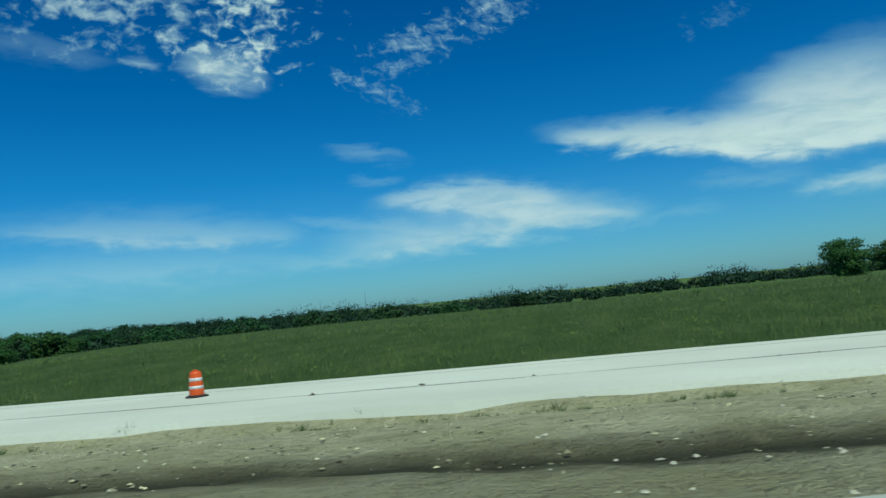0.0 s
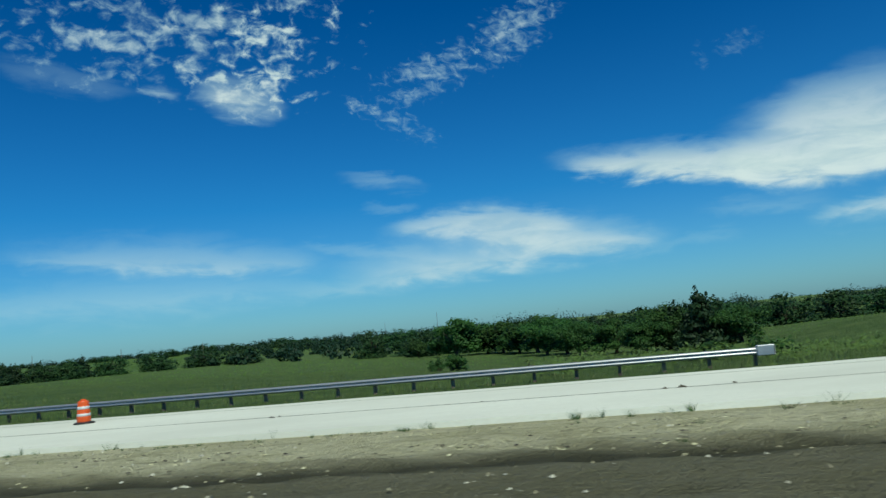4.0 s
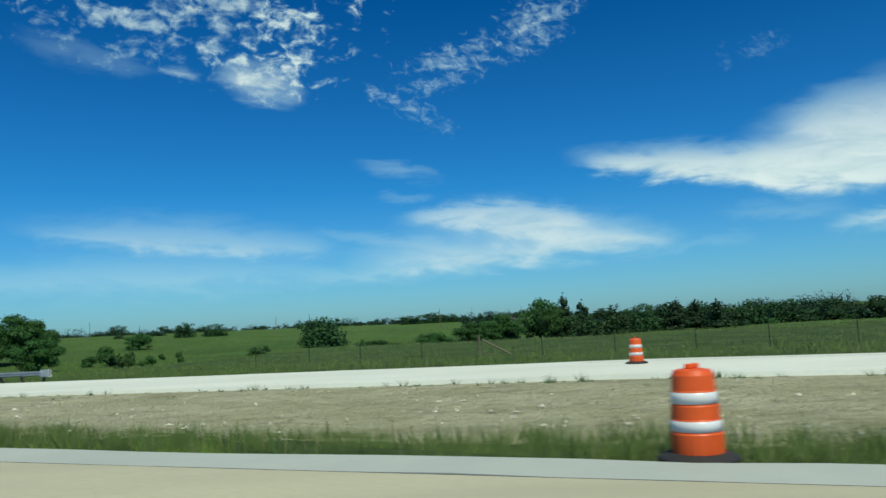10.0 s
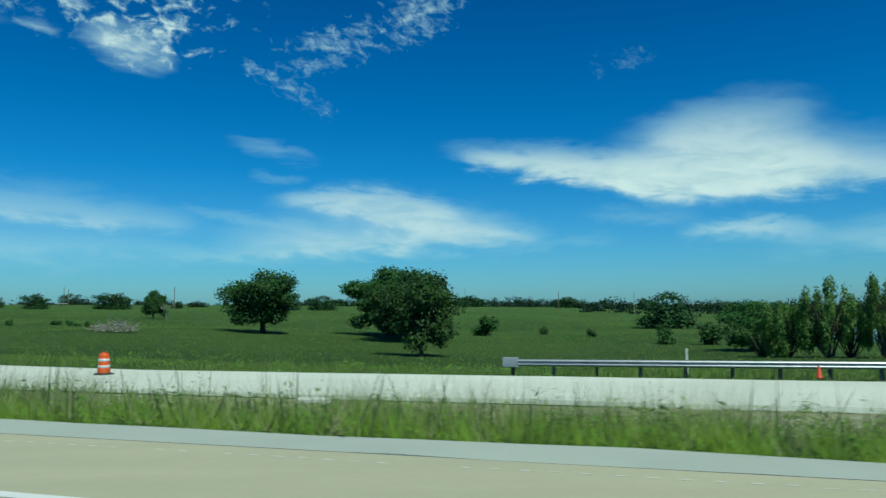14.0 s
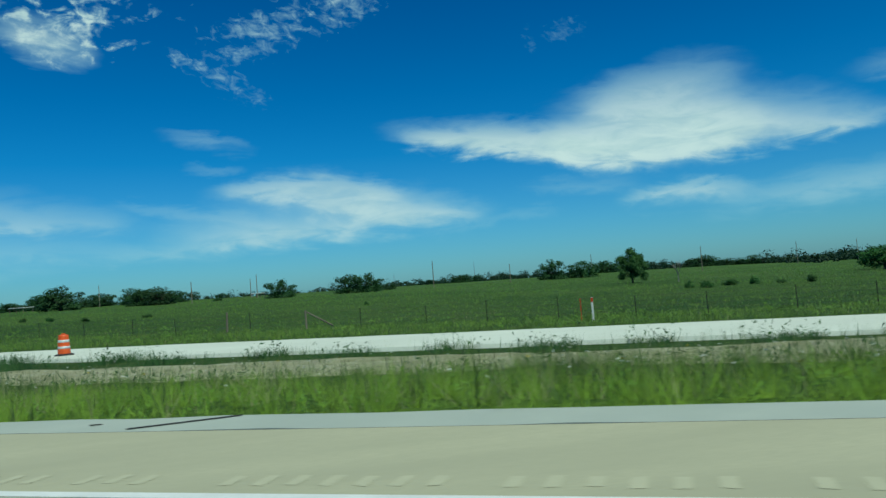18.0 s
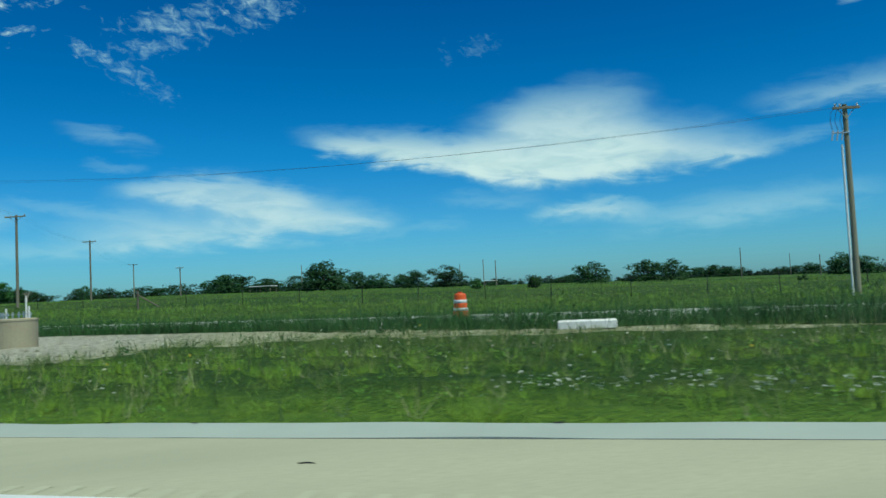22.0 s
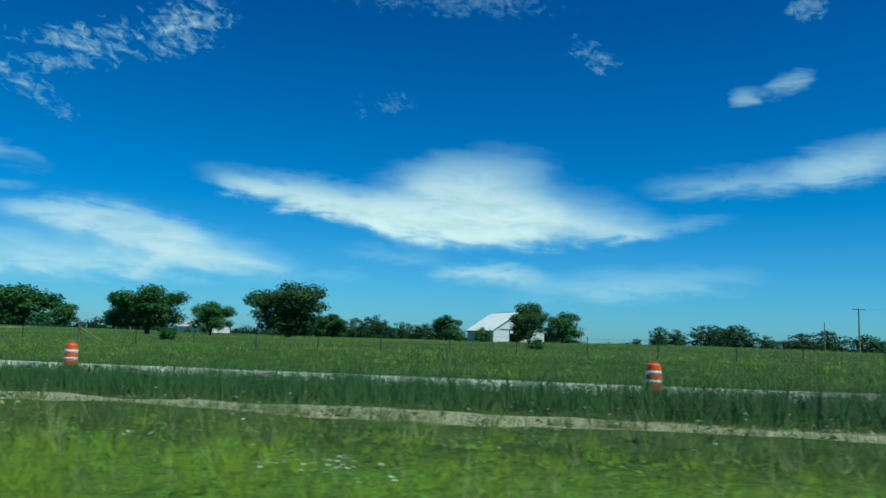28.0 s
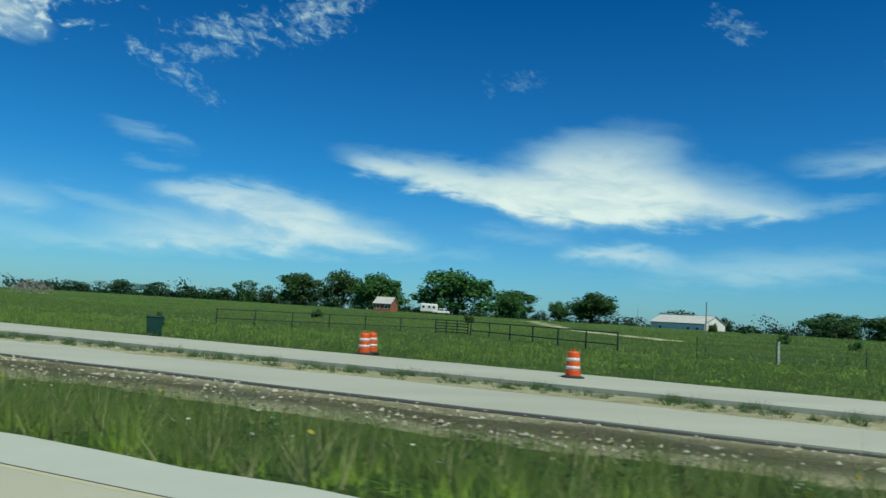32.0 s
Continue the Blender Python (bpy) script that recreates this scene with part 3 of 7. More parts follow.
def rut_line(s):
    """The muddy wheel track beside the first stretch."""
    return knots(s, [(-60, 13.6), (20, 13.7), (60, 14.0), (92, 15.2), (150, 15.0)]) + 0.25 * np.sin(s * 0.23)


def ground_z(s, d):
    """Height of the land at s along, d to the right (arrays of one shape)."""
    s, d = np.asarray(s, float), np.asarray(d, float)
    pe, zn, zs = pave_edge(s), service_near(s), service_z(s)
    fz = np.stack([np.interp(s, FIELD_S, row) for row in FIELD_Z])
    hill = np.stack([np.interp(s, HILL_S, row) for row in HILL_Z])
    share = np.clip((185 - s) / 40, 0, 1)
    fz[0] = fz[0] + (hill[0] - fz[0]) * share
    z = np.full(s.shape, -0.14)
    ditch = np.minimum(zs * 0.75 - 0.22, -0.25 + np.maximum(zs, 0) * 0.9)
    even = -0.1 + (zs - 0.06) * 3.2 / (zn - pe) - 0.08
    ditch = ditch + (even - ditch) * np.clip((-zs - 0.3) / 0.3, 0, 1) * np.clip((s - 215) / 30, 0, 1)
    k = (d > pe) & (d <= pe + 3.2)
    z = np.where(k, -0.10 + (ditch + 0.10) * np.clip((d - pe) / 3.2, 0, 1) ** 1.3, z)
    k = (d > pe + 3.2) & (d <= zn)
    z = np.where(k, ditch + (zs - 0.16 - ditch) * np.clip((d - pe - 3.2) / (zn - pe - 3.2), 0, 1), z)
    z = np.where(k, z - 0.24 * np.clip((115 - s) / 40, 0, 1) * np.clip((d - zn + 4.5) / 4.0, 0, 1), z)
    sf = service_far(s)
    z = np.where((d > zn) & (d <= sf), zs - 0.16, z)
    k = (d > sf) & (d <= 46)
    z = np.where(k, zs - 0.1 + (fz[0] - zs + 0.1) * np.clip((d - sf - 0.5) / (45.5 - sf), 0, 1), z)
    for i in range(4):
        a, b = FIELD_D[i], FIELD_D[i + 1]
        u = (d - a) / (b - a)
        z = np.where((d > a) & (d <= b), fz[i] + (fz[i + 1] - fz[i]) * u, z)
    hz = np.zeros(s.shape)      # the first hill, its crest a hundred metres off, with the creek behind it
    for i in range(4):
        a, b = HILL_D[i], HILL_D[i + 1]
        u = (d - a) / (b - a)
        hz = np.where((d > a) & (d <= b), hill[i] + (hill[i + 1] - hill[i]) * u, hz)
    z = np.where((d > 46) & (d <= 220), z + (hz - z) * share * np.clip((220 - d) / 30, 0, 1), z)
    z = z + 1.0 * np.exp(-((s - 484) / 17) ** 2 - ((d - 86) / 24) ** 2) - 1.1 * np.exp(-((s - 452) / 26) ** 2 - ((d - 158) / 34) ** 2)
    z = z - 1.3 * np.exp(-((s - 366) / 30) ** 2 - ((d - 152) / 42) ** 2)
    z = np.where(d > 450, fz[4] + (-1.0 - fz[4]) * np.clip((d - 450) / 600, 0, 1), z)
    # the muddy wheel track beside the first stretch, and clods
    rut = np.exp(-((d - rut_line(s)) / 0.75) ** 2) * np.clip((150 - s) / 40, 0, 1)
    z = z - 0.22 * rut
    return np.where(d < -7, -0.3 + np.clip((-d - 7) / 60, 0, 1) * -0.6, z)


def zone(s, d):
    """Bare, muddy and chalky shares of the ground."""
    s, d = np.asarray(s, float), np.asarray(d, float)
    near = knots(s, [(-400, 6.0), (140, 6.4), (158, 9.4), (175, 11.5), (215, 11.6), (300, 11.8), (370, 12.6), (420, 14.5), (470, 16.5), (540, 17.5), (600, 18.0), (620, 21.0), (640, 22.6), (656, 22.4), (661, 19.0), (664, 12.2), (671, 11.6), (675, 13.2), (679, 15.0), (690, 15.0), (705, 16.0), (730, 16.4), (800, 16.6), (870, 15.5), (905, 13.0), (960, 12.5), (1500, 12.5)])
    far = knots(s, [(-400, 21.6), (190, 21.6), (208, 24.8), (226, 25.8), (255, 27.8), (285, 26.8), (340, 25.2), (390, 24.2), (440, 23.5), (480, 23.8), (540, 24.0), (600, 23.5), (640, 23.5), (660, 26.5), (695, 26.5), (715, 21.5), (740, 18.8), (800, 18.0), (860, 18.6), (890, 19.0), (910, 25.6), (960, 24.8), (1500, 24.8)])
    bare = np.clip((d - near) / 1.2 + 0.5, 0, 1) * np.clip((far - d) / 1.2 + 0.5, 0, 1)
    mud = np.exp(-(np.where(d > rut_line(s), (d - rut_line(s)) / 1.25, (rut_line(s) - d) / 1.9)) ** 2) * np.clip((160 - s) / 30, 0, 1)
    mud = np.maximum(mud, (0.38 + 0.40 * np.clip((s - 62) / 22, 0, 1)) * np.clip((150 - s) / 20, 0, 1) * np.clip((rut_line(s) - d) / 1.2, 0, 1))
    mud = np.maximum(mud, 0.75 * np.clip((s - 70) / 15, 0, 1) * np.clip((150 - s) / 20, 0, 1) * np.clip(d - 11, 0, 1) * np.clip(15.5 - d, 0, 1))
    mud = np.maximum(mud, 0.8 * np.exp(-((s - 192) / 16) ** 2 - ((d - 14.6) / 2.4) ** 2))
    mud = np.maximum(mud, 0.85 * np.clip((s - 895) / 20, 0, 1) * np.exp(-((d - 14.5) / 1.6) ** 2))
    chalk = np.exp(-((s - 669.5) / 7.5) ** 4 - ((d - 19.5) / 9.5) ** 6)
    chalk = np.maximum(chalk, 0.75 * np.exp(-((s - 729) / 5) ** 2 - ((d - 34) / 4.0) ** 4))
    bare = np.maximum(bare, np.exp(-((s - 729) / 5) ** 2 - ((d - 34) / 4.0) ** 4))
    # the two-wheel track that climbs to the farmhouse
    line = np.interp(d, [88, 105, 130, 160, 190, 205], [957, 968, 982, 994, 1008, 1030])
    bare = np.maximum(bare, 0.9 * np.exp(-((s - line) / 2.6) ** 2) * ((d > 86) & (d < 206)))
    chalk = np.maximum(chalk, 0.6 * np.exp(-((s - line) / 2.6) ** 2) * ((d > 86) & (d < 206)))
    return bare, mud, chalk


def mesh_object(name, verts, faces, mat, parent=None, smooth=False):
    me = bpy.data.meshes.new(name)
    me.from_pydata(verts, [], faces)
    me.materials.append(mat)
    if smooth:
        me.polygons.foreach_set("use_smooth", [True] * len(me.polygons))
    ob = new(name, me)
    ob.parent = parent
    return ob


def make_ground():
    ss = np.concatenate([np.arange(-420, -60, 12.0), np.arange(-60, 220, 0.8), np.arange(220, 1010, 2.0), np.arange(1010, 1440, 12.0)])
    dd = np.concatenate([[-1, -300, -120, -60, -30, -12, -7, 0, 5], np.arange(8, 24, 0.4), np.arange(24, 28, 1.0), np.arange(28, 46, 2.0), np.arange(46, 120, 6.0), np.arange(120, 260, 14.0), [280, 320, 380, 450, 540, 650, 1e4, 2e4]])
    S, D = np.meshgrid(ss, dd, indexing="ij")
    Dc = np.where(D > 9999, 650, np.where(D == -1, -300, D))
    X, Y = at(S, Dc)
    Z = ground_z(S, Dc)
    # the outermost rows run out to the horizon, fanning from the middle of the drive
    cx, cy = at(450.0, 200.0)
    for far, reach in ((dd == 1e4, 1900.0), (dd == 2e4, 4700.0), (dd == -1, 4700.0)):
        u = np.linspace(0, 1, len(ss))
        behind = dd[far][0] == -1
        ang = np.radians(-142 - 120 * u if behind else -142 + 240 * u)
        j = int(np.where(far)[0][0])
        X[:, j], Y[:, j] = cx - np.sin(ang) * reach, cy + np.cos(ang) * reach
        Z[:, j] = -1.0
    r = np.random.RandomState(3)
    lumps = 0.030 * r.normal(0, 1, Z.shape) + 0.05 * np.sin(S * 1.3 + 2 * np.sin(D * 1.7)) * np.sin(D * 2.3 + 1.5 * np.sin(S * 0.7))
    lumps += 0.04 * np.sin(S * 0.41 + 1.7 * np.sin(D * 0.8)) * np.sin(D * 1.1)
    Z = Z + np.where((D > 9.0) & (D < service_near(S) - 2.2) & ~((S > 880) & (D > 16.0) & (D < 22.0)), lumps, 0)
    n, m = S.shape
    verts = np.stack([X, Y, Z], -1).reshape(-1, 3)
    i = (np.arange(n - 1)[:, None] * m + np.arange(m - 1)[None, :]).ravel()
    faces = np.stack([i, i + 1, i + m + 1, i + m], 1)
    me = bpy.data.meshes.new("ground")
    me.from_pydata(verts.tolist(), [], faces.tolist())
    me.materials.append(GROUND)
    bare, mud, chalk = zone(S, Dc)
    col = me.color_attributes.new("zone", "FLOAT_COLOR", "POINT")
    col.data.foreach_set("color", np.stack([bare, mud, chalk, np.clip((S - 330) / 60, 0, 1)], -1).ravel())
    clay = me.attributes.new("clay", "FLOAT", "POINT")
    red = np.exp(-((S - 692) / 13) ** 4) + 0.3 * np.exp(-((S - 590) / 30) ** 4)
    clay.data.foreach_set("value", np.clip(red * (1 - chalk), 0, 1).ravel())
    # where the verge ground's colour is brightened against the blades' shade
    turf_lift = me.attributes.new("turf_lift", "FLOAT", "POINT")
    turf_lift.data.foreach_set("value", (np.clip((S - 400) / 40, 0, 1) * np.clip((890 - S) / 20, 0, 1) * np.clip((12.2 - D) / 2.5, 0, 1) * (D > 4)).ravel())
    silt = me.attributes.new("silt", "FLOAT", "POINT")
    silt.data.foreach_set("value", np.exp(-((S - 205.5) / 4.6) ** 4 - ((D - 22.2) / 2.6) ** 4).ravel())
    me.polygons.foreach_set("use_smooth", [True] * len(me.polygons))
    return tagged(new("ground", me), "green pasture with bare dirt verges beside the highway", "ground", kind="structure")


ground = make_ground()


def strip(name, s0, s1, d0, d1, z, mat, step=2.5, thick=0.3, parent=None, wander=0.0, seed=1, batter=0.0):
    """A paved strip between two lateral lines, with a real edge down into the ground."""
    ss = np.arange(s0, s1 + step / 2, step)
    r = np.random.RandomState(seed)
    a, b = d0(ss) + r.normal(0, wander, len(ss)), d1(ss) + r.normal(0, wander, len(ss))
    zz = z(ss)
    verts, faces = [], []
    for sec in ((a - batter, zz - thick), (a, zz), (b, zz), (b, zz - thick)):
        x, y = at(ss, sec[0])
        verts.append(np.stack([x, y, sec[1]], 1))
    n = len(ss)
    verts = np.concatenate(verts)
    for k in range(3):
        i = np.arange(n - 1) + k * n
        faces.append(np.stack([i, i + n, i + n + 1, i + 1], 1))
    ob = mesh_object(name, verts.tolist(), np.concatenate(faces).tolist(), mat, parent)
    return ob


const = lambda v: (lambda s: np.full(np.shape(s), float(v)))
highway = strip("road", -420, 1440, const(-7.5), lambda s: np.minimum(pave_edge(s) - 1.1, 5.4), const(0.0), LANE_PAVING)
tagged(highway, "grey grooved concrete lanes of a highway", "road", kind="structure")
shoulder = strip("road_shoulder", -420, 1440, lambda s: np.minimum(pave_edge(s) - 1.1, 5.4), lambda s: pave_edge(s) - 1.02, const(0.002), TAN_PAVING)
tagged(shoulder, "tan concrete shoulder of the highway", "road shoulder", kind="structure")
rim = strip("road_edge", -420, 1440, lambda s: pave_edge(s) - 0.98, pave_edge, const(-0.004), GREY_PAVING, wander=0.05, step=1.25)
tagged(rim, "pale grey paved strip at the shoulder's edge", "road edge", kind="structure")
joint = strip("edge_joint", -420, 1440, lambda s: pave_edge(s) - 1.02, lambda s: pave_edge(s) - 0.98, const(-0.002), JOINT, wander=0.006, parent=shoulder)
edge_line = strip("edge_line", -420, 1440, lambda s: np.minimum(pave_edge(s) - 3.6, 5.38), lambda s: np.minimum(pave_edge(s) - 3.45, 5.53), const(0.007), LINE_PAINT, thick=0.004)
edge_line.parent = shoulder
service = tagged(strip("road_service", -420, 880, service_near, service_far, service_z, NEW_CONCRETE, wander=0.06, thick=0.6, batter=0.25), "new white concrete service road under construction", "road", kind="structure")
service_b = tagged(strip("road_service_end", 880, 1440, service_near, service_far, service_z, OLD_PAVING, wander=0.06), "pale grey paved service road with weeds along its edge", "road", kind="structure")
for k_, frac in enumerate((0.45, 0.87)):
    across = lambda s: service_near(s) + (service_far(s) - service_near(s)) * frac
    strip("seam", -420, (195, 300)[k_], across, lambda s: across(s) + 0.07, lambda s: service_z(s) + 0.006, JOINT if k_ == 0 else OLD_PAVING, thick=0.004, wander=0.02, parent=service)
old_edge = strip("road_old_edge", 889, 1440, const(16.35), const(16.78), lambda s: service_z(s) - 0.09 - 0.12 * np.clip((897 - s) / 8, 0, 1), ASPHALT, wander=0.05)
tagged(old_edge, "dark broken asphalt edge of the old road", "road edge", kind="structure")
old_road = tagged(strip("road_old", 889, 1440, const(16.8), const(21.2), lambda s: service_z(s) - 0.07 - 0.12 * np.clip((897 - s) / 8, 0, 1), OLD_PAVING, wander=0.12), "cracked grey strip of an old road", "road", kind="structure")

# ---------------------------------------------------------------- building kit
class Shape:
    """Collects faces for one mesh."""
    def __init__(self):
        self.v, self.f = [], []

    def add(self, verts, faces, m=None):
        o = len(self.v)
        self.v += [tuple(m @ Vector(p)) if m else tuple(p) for p in verts]
        self.f += [tuple(i + o for i in f) for f in faces]
        return self

    def box(self, x0, x1, y0, y1, z0, z1, c=0.0, m=None):
        """A block, its edges chamfered by c."""
        if c <= 0:
            p = [(x, y, z) for z in (z0, z1) for y in (y0, y1) for x in (x0, x1)]
            return self.add(p, [(0, 2, 3, 1), (4, 5, 7, 6), (0, 1, 5, 4), (2, 6, 7, 3), (0, 4, 6, 2), (1, 3, 7, 5)], m)
        bm = bmesh.new()
        bmesh.ops.create_cube(bm, size=1.0)
        for q in bm.verts:
            q.co = ((x0 + x1) / 2 + q.co.x * (x1 - x0), (y0 + y1) / 2 + q.co.y * (y1 - y0), (z0 + z1) / 2 + q.co.z * (z1 - z0))
        bmesh.ops.bevel(bm, geom=bm.edges[:], offset=c, segments=1, affect="EDGES")
        bm.verts.index_update()
        self.add([q.co.copy() for q in bm.verts], [[q.index for q in f.verts] for f in bm.faces], m)
        bm.free()
        return self

    def rod(self, a, b, r0, r1=None, n=8, caps=True):
        a, b = Vector(a), Vector(b)
        r1 = r0 if r1 is None else r1
        q = (b - a).to_track_quat("Z", "Y")
        o = len(self.v)
        for p, r in ((a, r0), (b, r1)):
            for i in range(n):
                t = 2 * math.pi * i / n
                self.v.append(tuple(p + q @ Vector((r * math.cos(t), r * math.sin(t), 0))))
        self.f += [(o + i, o + (i + 1) % n, o + n + (i + 1) % n, o + n + i) for i in range(n)]
        if caps:
            self.f += [tuple(o + i for i in reversed(range(n))), tuple(o + n + i for i in range(n))]
        return self

    def line(self, pts, r, n=6):
        for a, b in zip(pts[:-1], pts[1:]):
            self.rod(a, b, r, n=n, caps=True)
        return self

    def lathe(self, prof, n=20, m=None):
        o = len(self.v)
        vs = [(r * math.cos(2 * math.pi * i / n), r * math.sin(2 * math.pi * i / n), z) for r, z in prof for i in range(n)]
        fs = [(k * n + i, k * n + (i + 1) % n, (k + 1) * n + (i + 1) % n, (k + 1) * n + i) for k in range(len(prof) - 1) for i in range(n)]
        fs.append(tuple(reversed(range(n))))
        fs.append(tuple((len(prof) - 1) * n + i for i in range(n)))
        return self.add(vs, fs, m)

    def lump(self, c, size, seed, rough=0.25, div=1):
        """An uneven stone, bag or clod."""
        bm = bmesh.new()
        bmesh.ops.create_icosphere(bm, subdivisions=div, radius=1.0)
        r = random.Random(seed)
        for q in bm.verts:
            k = 1 + r.uniform(-rough, rough)
            q.co = (c[0] + q.co.x * size[0] * k, c[1] + q.co.y * size[1] * k, c[2] + q.co.z * size[2] * k)
        bm.verts.index_update()
        self.add([q.co.copy() for q in bm.verts], [[q.index for q in f.verts] for f in bm.faces])
        bm.free()
        return self

    def mesh(self, name, mat, smooth=False):
        me = bpy.data.meshes.new(name)
        me.from_pydata(self.v, [], self.f)
        me.materials.append(mat)
        if smooth:
            me.polygons.foreach_set("use_smooth", [True] * len(me.polygons))
        return me


def part(name, shape, mat, parent, label="", smooth=False):
    ob = new(name, shape.mesh(name, mat, smooth) if isinstance(shape, Shape) else shape)
    ob.parent = parent
    return tagged(ob, label)


def zat(s, d):
    return float(ground_z(np.array([float(s)]), np.array([float(d)]))[0])


def spot(s, d, z=None, turn=0.0, tip=0.0):
    """Pose on the ground: +x points back down the road, +y away from it."""
    x, y = at(s, d)
    return pose(float(x), float(y), zat(s, d) if z is None else z, tip, 0, heading(s) + turn)


def thing(name, m, label, category, group=""):
    ob = new(name)
    ob.empty_display_size = 0.3
    ob.matrix_world = m
    return tagged(ob, label, category, group)


def lettering(text, size, mat, parent, m, name="lettering", bold=0.0):
    """Raised flat letters from the built-in font, as a mesh."""
    cu = bpy.data.curves.new("letters", "FONT")
    cu.body, cu.size, cu.align_x, cu.align_y, cu.extrude, cu.offset = text, size, "CENTER", "CENTER", 0.002, bold
    tmp = bpy.data.objects.new("letters", cu)
    scene.collection.objects.link(tmp)
    dg = bpy.context.evaluated_depsgraph_get()
    me = bpy.data.meshes.new_from_object(tmp.evaluated_get(dg))
    bpy.data.objects.remove(tmp)
    bpy.data.curves.remove(cu)
    me.materials.clear()
    me.materials.append(mat)
    ob = new(name, me)
    ob.parent = parent
    ob.matrix_basis = m
    return ob


# ---------------------------------------------------------------- traffic drums
def make_drum(m):
    d = thing("traffic_drum", m, "orange traffic drum with white reflective bands on a rubber base", "traffic drum", "traffic drums along the road works")
    body = Shape().lathe([(0.285, 0.06), (0.285, 0.30), (0.275, 0.315), (0.268, 0.45), (0.262, 0.46), (0.258, 0.60), (0.25, 0.615), (0.243, 0.76), (0.238, 0.77), (0.228, 0.93), (0.20, 0.985), (0.12, 1.0), (0.02, 1.0)], 22)
    part("drum_body", body, ORANGE, d, smooth=False)
    for z0, z1, r0, r1 in ((0.325, 0.445, 0.279, 0.272), (0.625, 0.752, 0.256, 0.248)):
        part("reflective_band", Shape().lathe([(r0 - 0.01, z0), (r0, z0 + 0.004), (r1, z1 - 0.004), (r1 - 0.01, z1)], 22), WHITE_BAND, d, "white reflective band", smooth=True)
    part("rubber_base", Shape().lathe([(0.44, 0.0), (0.45, 0.025), (0.42, 0.05), (0.33, 0.085), (0.29, 0.09)], 22), RUBBER, d, "black tyre-ring base", smooth=True)
    part("handle", Shape().box(-0.10, 0.10, -0.025, 0.025, 1.0, 1.055, 0.01), ORANGE, d)
    return d


drum = make_drum(spot(13.7, 28.6, service_z(13.7).item(), 20))
FAR_DRUMS = [(70.6, 27.9), (140.5, 29.0), (204.7, 30.1), (297.3, 31.4), (348.8, 29.5), (400.0, 30.0), (437.0, 30.0), (557.9, 29.4), (602.3, 28.9), (654.0, 28.6), (684.8, 29.4), (691.9, 29.0), (725.2, 28.6), (764.0, 28.4), (823.8, 27.0), (847.1, 27.6), (869.7, 27.8), (928.9, 28.7), (952.2, 28.6), (963.2, 31.6), (963.6, 33.0)]
for k, (s, d) in enumerate(FAR_DRUMS):
    copy_thing(drum, spot(s, d, float(service_z(s)), 37.0 * k))
for k, (s, d) in enumerate([(254.1, 8.9), (293.75, 9.0), (343.8, 8.45), (352.55, 9.5), (367.9, 8.8), (374.1, 8.5)]):
    copy_thing(drum, spot(s, d, 0.0 if d < pave_edge(s) else -0.06, 51.0 * k))


# ---------------------------------------------------------------- guardrails
def make_guardrail(s0, s1, d, label, lift):
    rail = thing("guardrail", spot((s0 + s1) / 2, d), label, "guardrail", "guardrails")
    inv = rail.matrix_world.inverted()
    post = Shape().box(-0.075, 0.075, 0.10, 0.25, -0.9, 0.72, 0.008).mesh("post", WOOD_POST)
    block = Shape().box(-0.07, 0.07, 0.02, 0.10, 0.40, 0.74, 0.006).mesh("blockout", WOOD_POST)
    W = [(0.0, 0.42), (-0.02, 0.44), (-0.075, 0.475), (-0.08, 0.51), (-0.02, 0.55), (0.0, 0.57), (-0.02, 0.59), (-0.08, 0.63), (-0.075, 0.665), (-0.02, 0.70), (0.0, 0.72)]
    zz = lambda s: float(service_z(s)) + lift
    for s in np.arange(s0 + 0.4, s1, 1.905):
        for nm, me in (("post", post), ("blockout", block)):
            ob = new(nm, me)
            ob.parent = rail
            ob.matrix_basis = inv @ spot(s, d, zz(s))
    edges = np.append(np.arange(s0, s1 - 2, 3.81), s1)
    for a, b in zip(edges[:-1], edges[1:]):
        sh = Shape()
        vs = []
        for s in (a - 0.1, b):
            m = inv @ spot(s, d - (0.012 if s < a else 0), zz(s))
            vs += [m @ Vector((0, y, z)) for y, z in W] + [m @ Vector((0, y + 0.006, z)) for y, z in W]
        n = len(W)
        fs = []
        for k in range(n - 1):
            fs += [(k, k + 1, 2 * n + k + 1, 2 * n + k), (n + k + 1, n + k, 3 * n + k, 3 * n + k + 1)]
        fs += [(0, 2 * n, 3 * n, n), (n - 1, 2 * n - 1, 4 * n - 1, 3 * n - 1)]
        sh.add(vs, fs)
        part("rail_beam", sh, GALV, rail, smooth=True)
    for s, sign in ((s0, 1), (s1, -1)):
        head = part("end_head", Shape().box(-0.35, 0.35, -0.14, 0.12, 0.36, 0.80, 0.03), GALV, rail, "square steel end head")
        head.matrix_basis = inv @ spot(s, d, zz(s))
        mk = part("hazard_plate", Shape().box(0.352, 0.358, -0.13, 0.11, 0.37, 0.79), SIGN_WHITE, rail, "black and white hazard plate")
        mk.matrix_basis = inv @ spot(s, d, zz(s))
        for j in range(3):
            st = part("hazard_stripe", Shape().add([(0.361, -0.13, 0.42 + 0.13 * j), (0.361, 0.11, 0.50 + 0.13 * j), (0.361, 0.11, 0.56 + 0.13 * j), (0.361, -0.13, 0.48 + 0.13 * j)], [(0, 1, 2, 3)]), SIGN_BLACK, mk)
            st.parent = mk
    return rail


make_guardrail(111.0, 182.6, 33.9, "galvanised W-beam guardrail on timber posts beside the new road", -0.12)
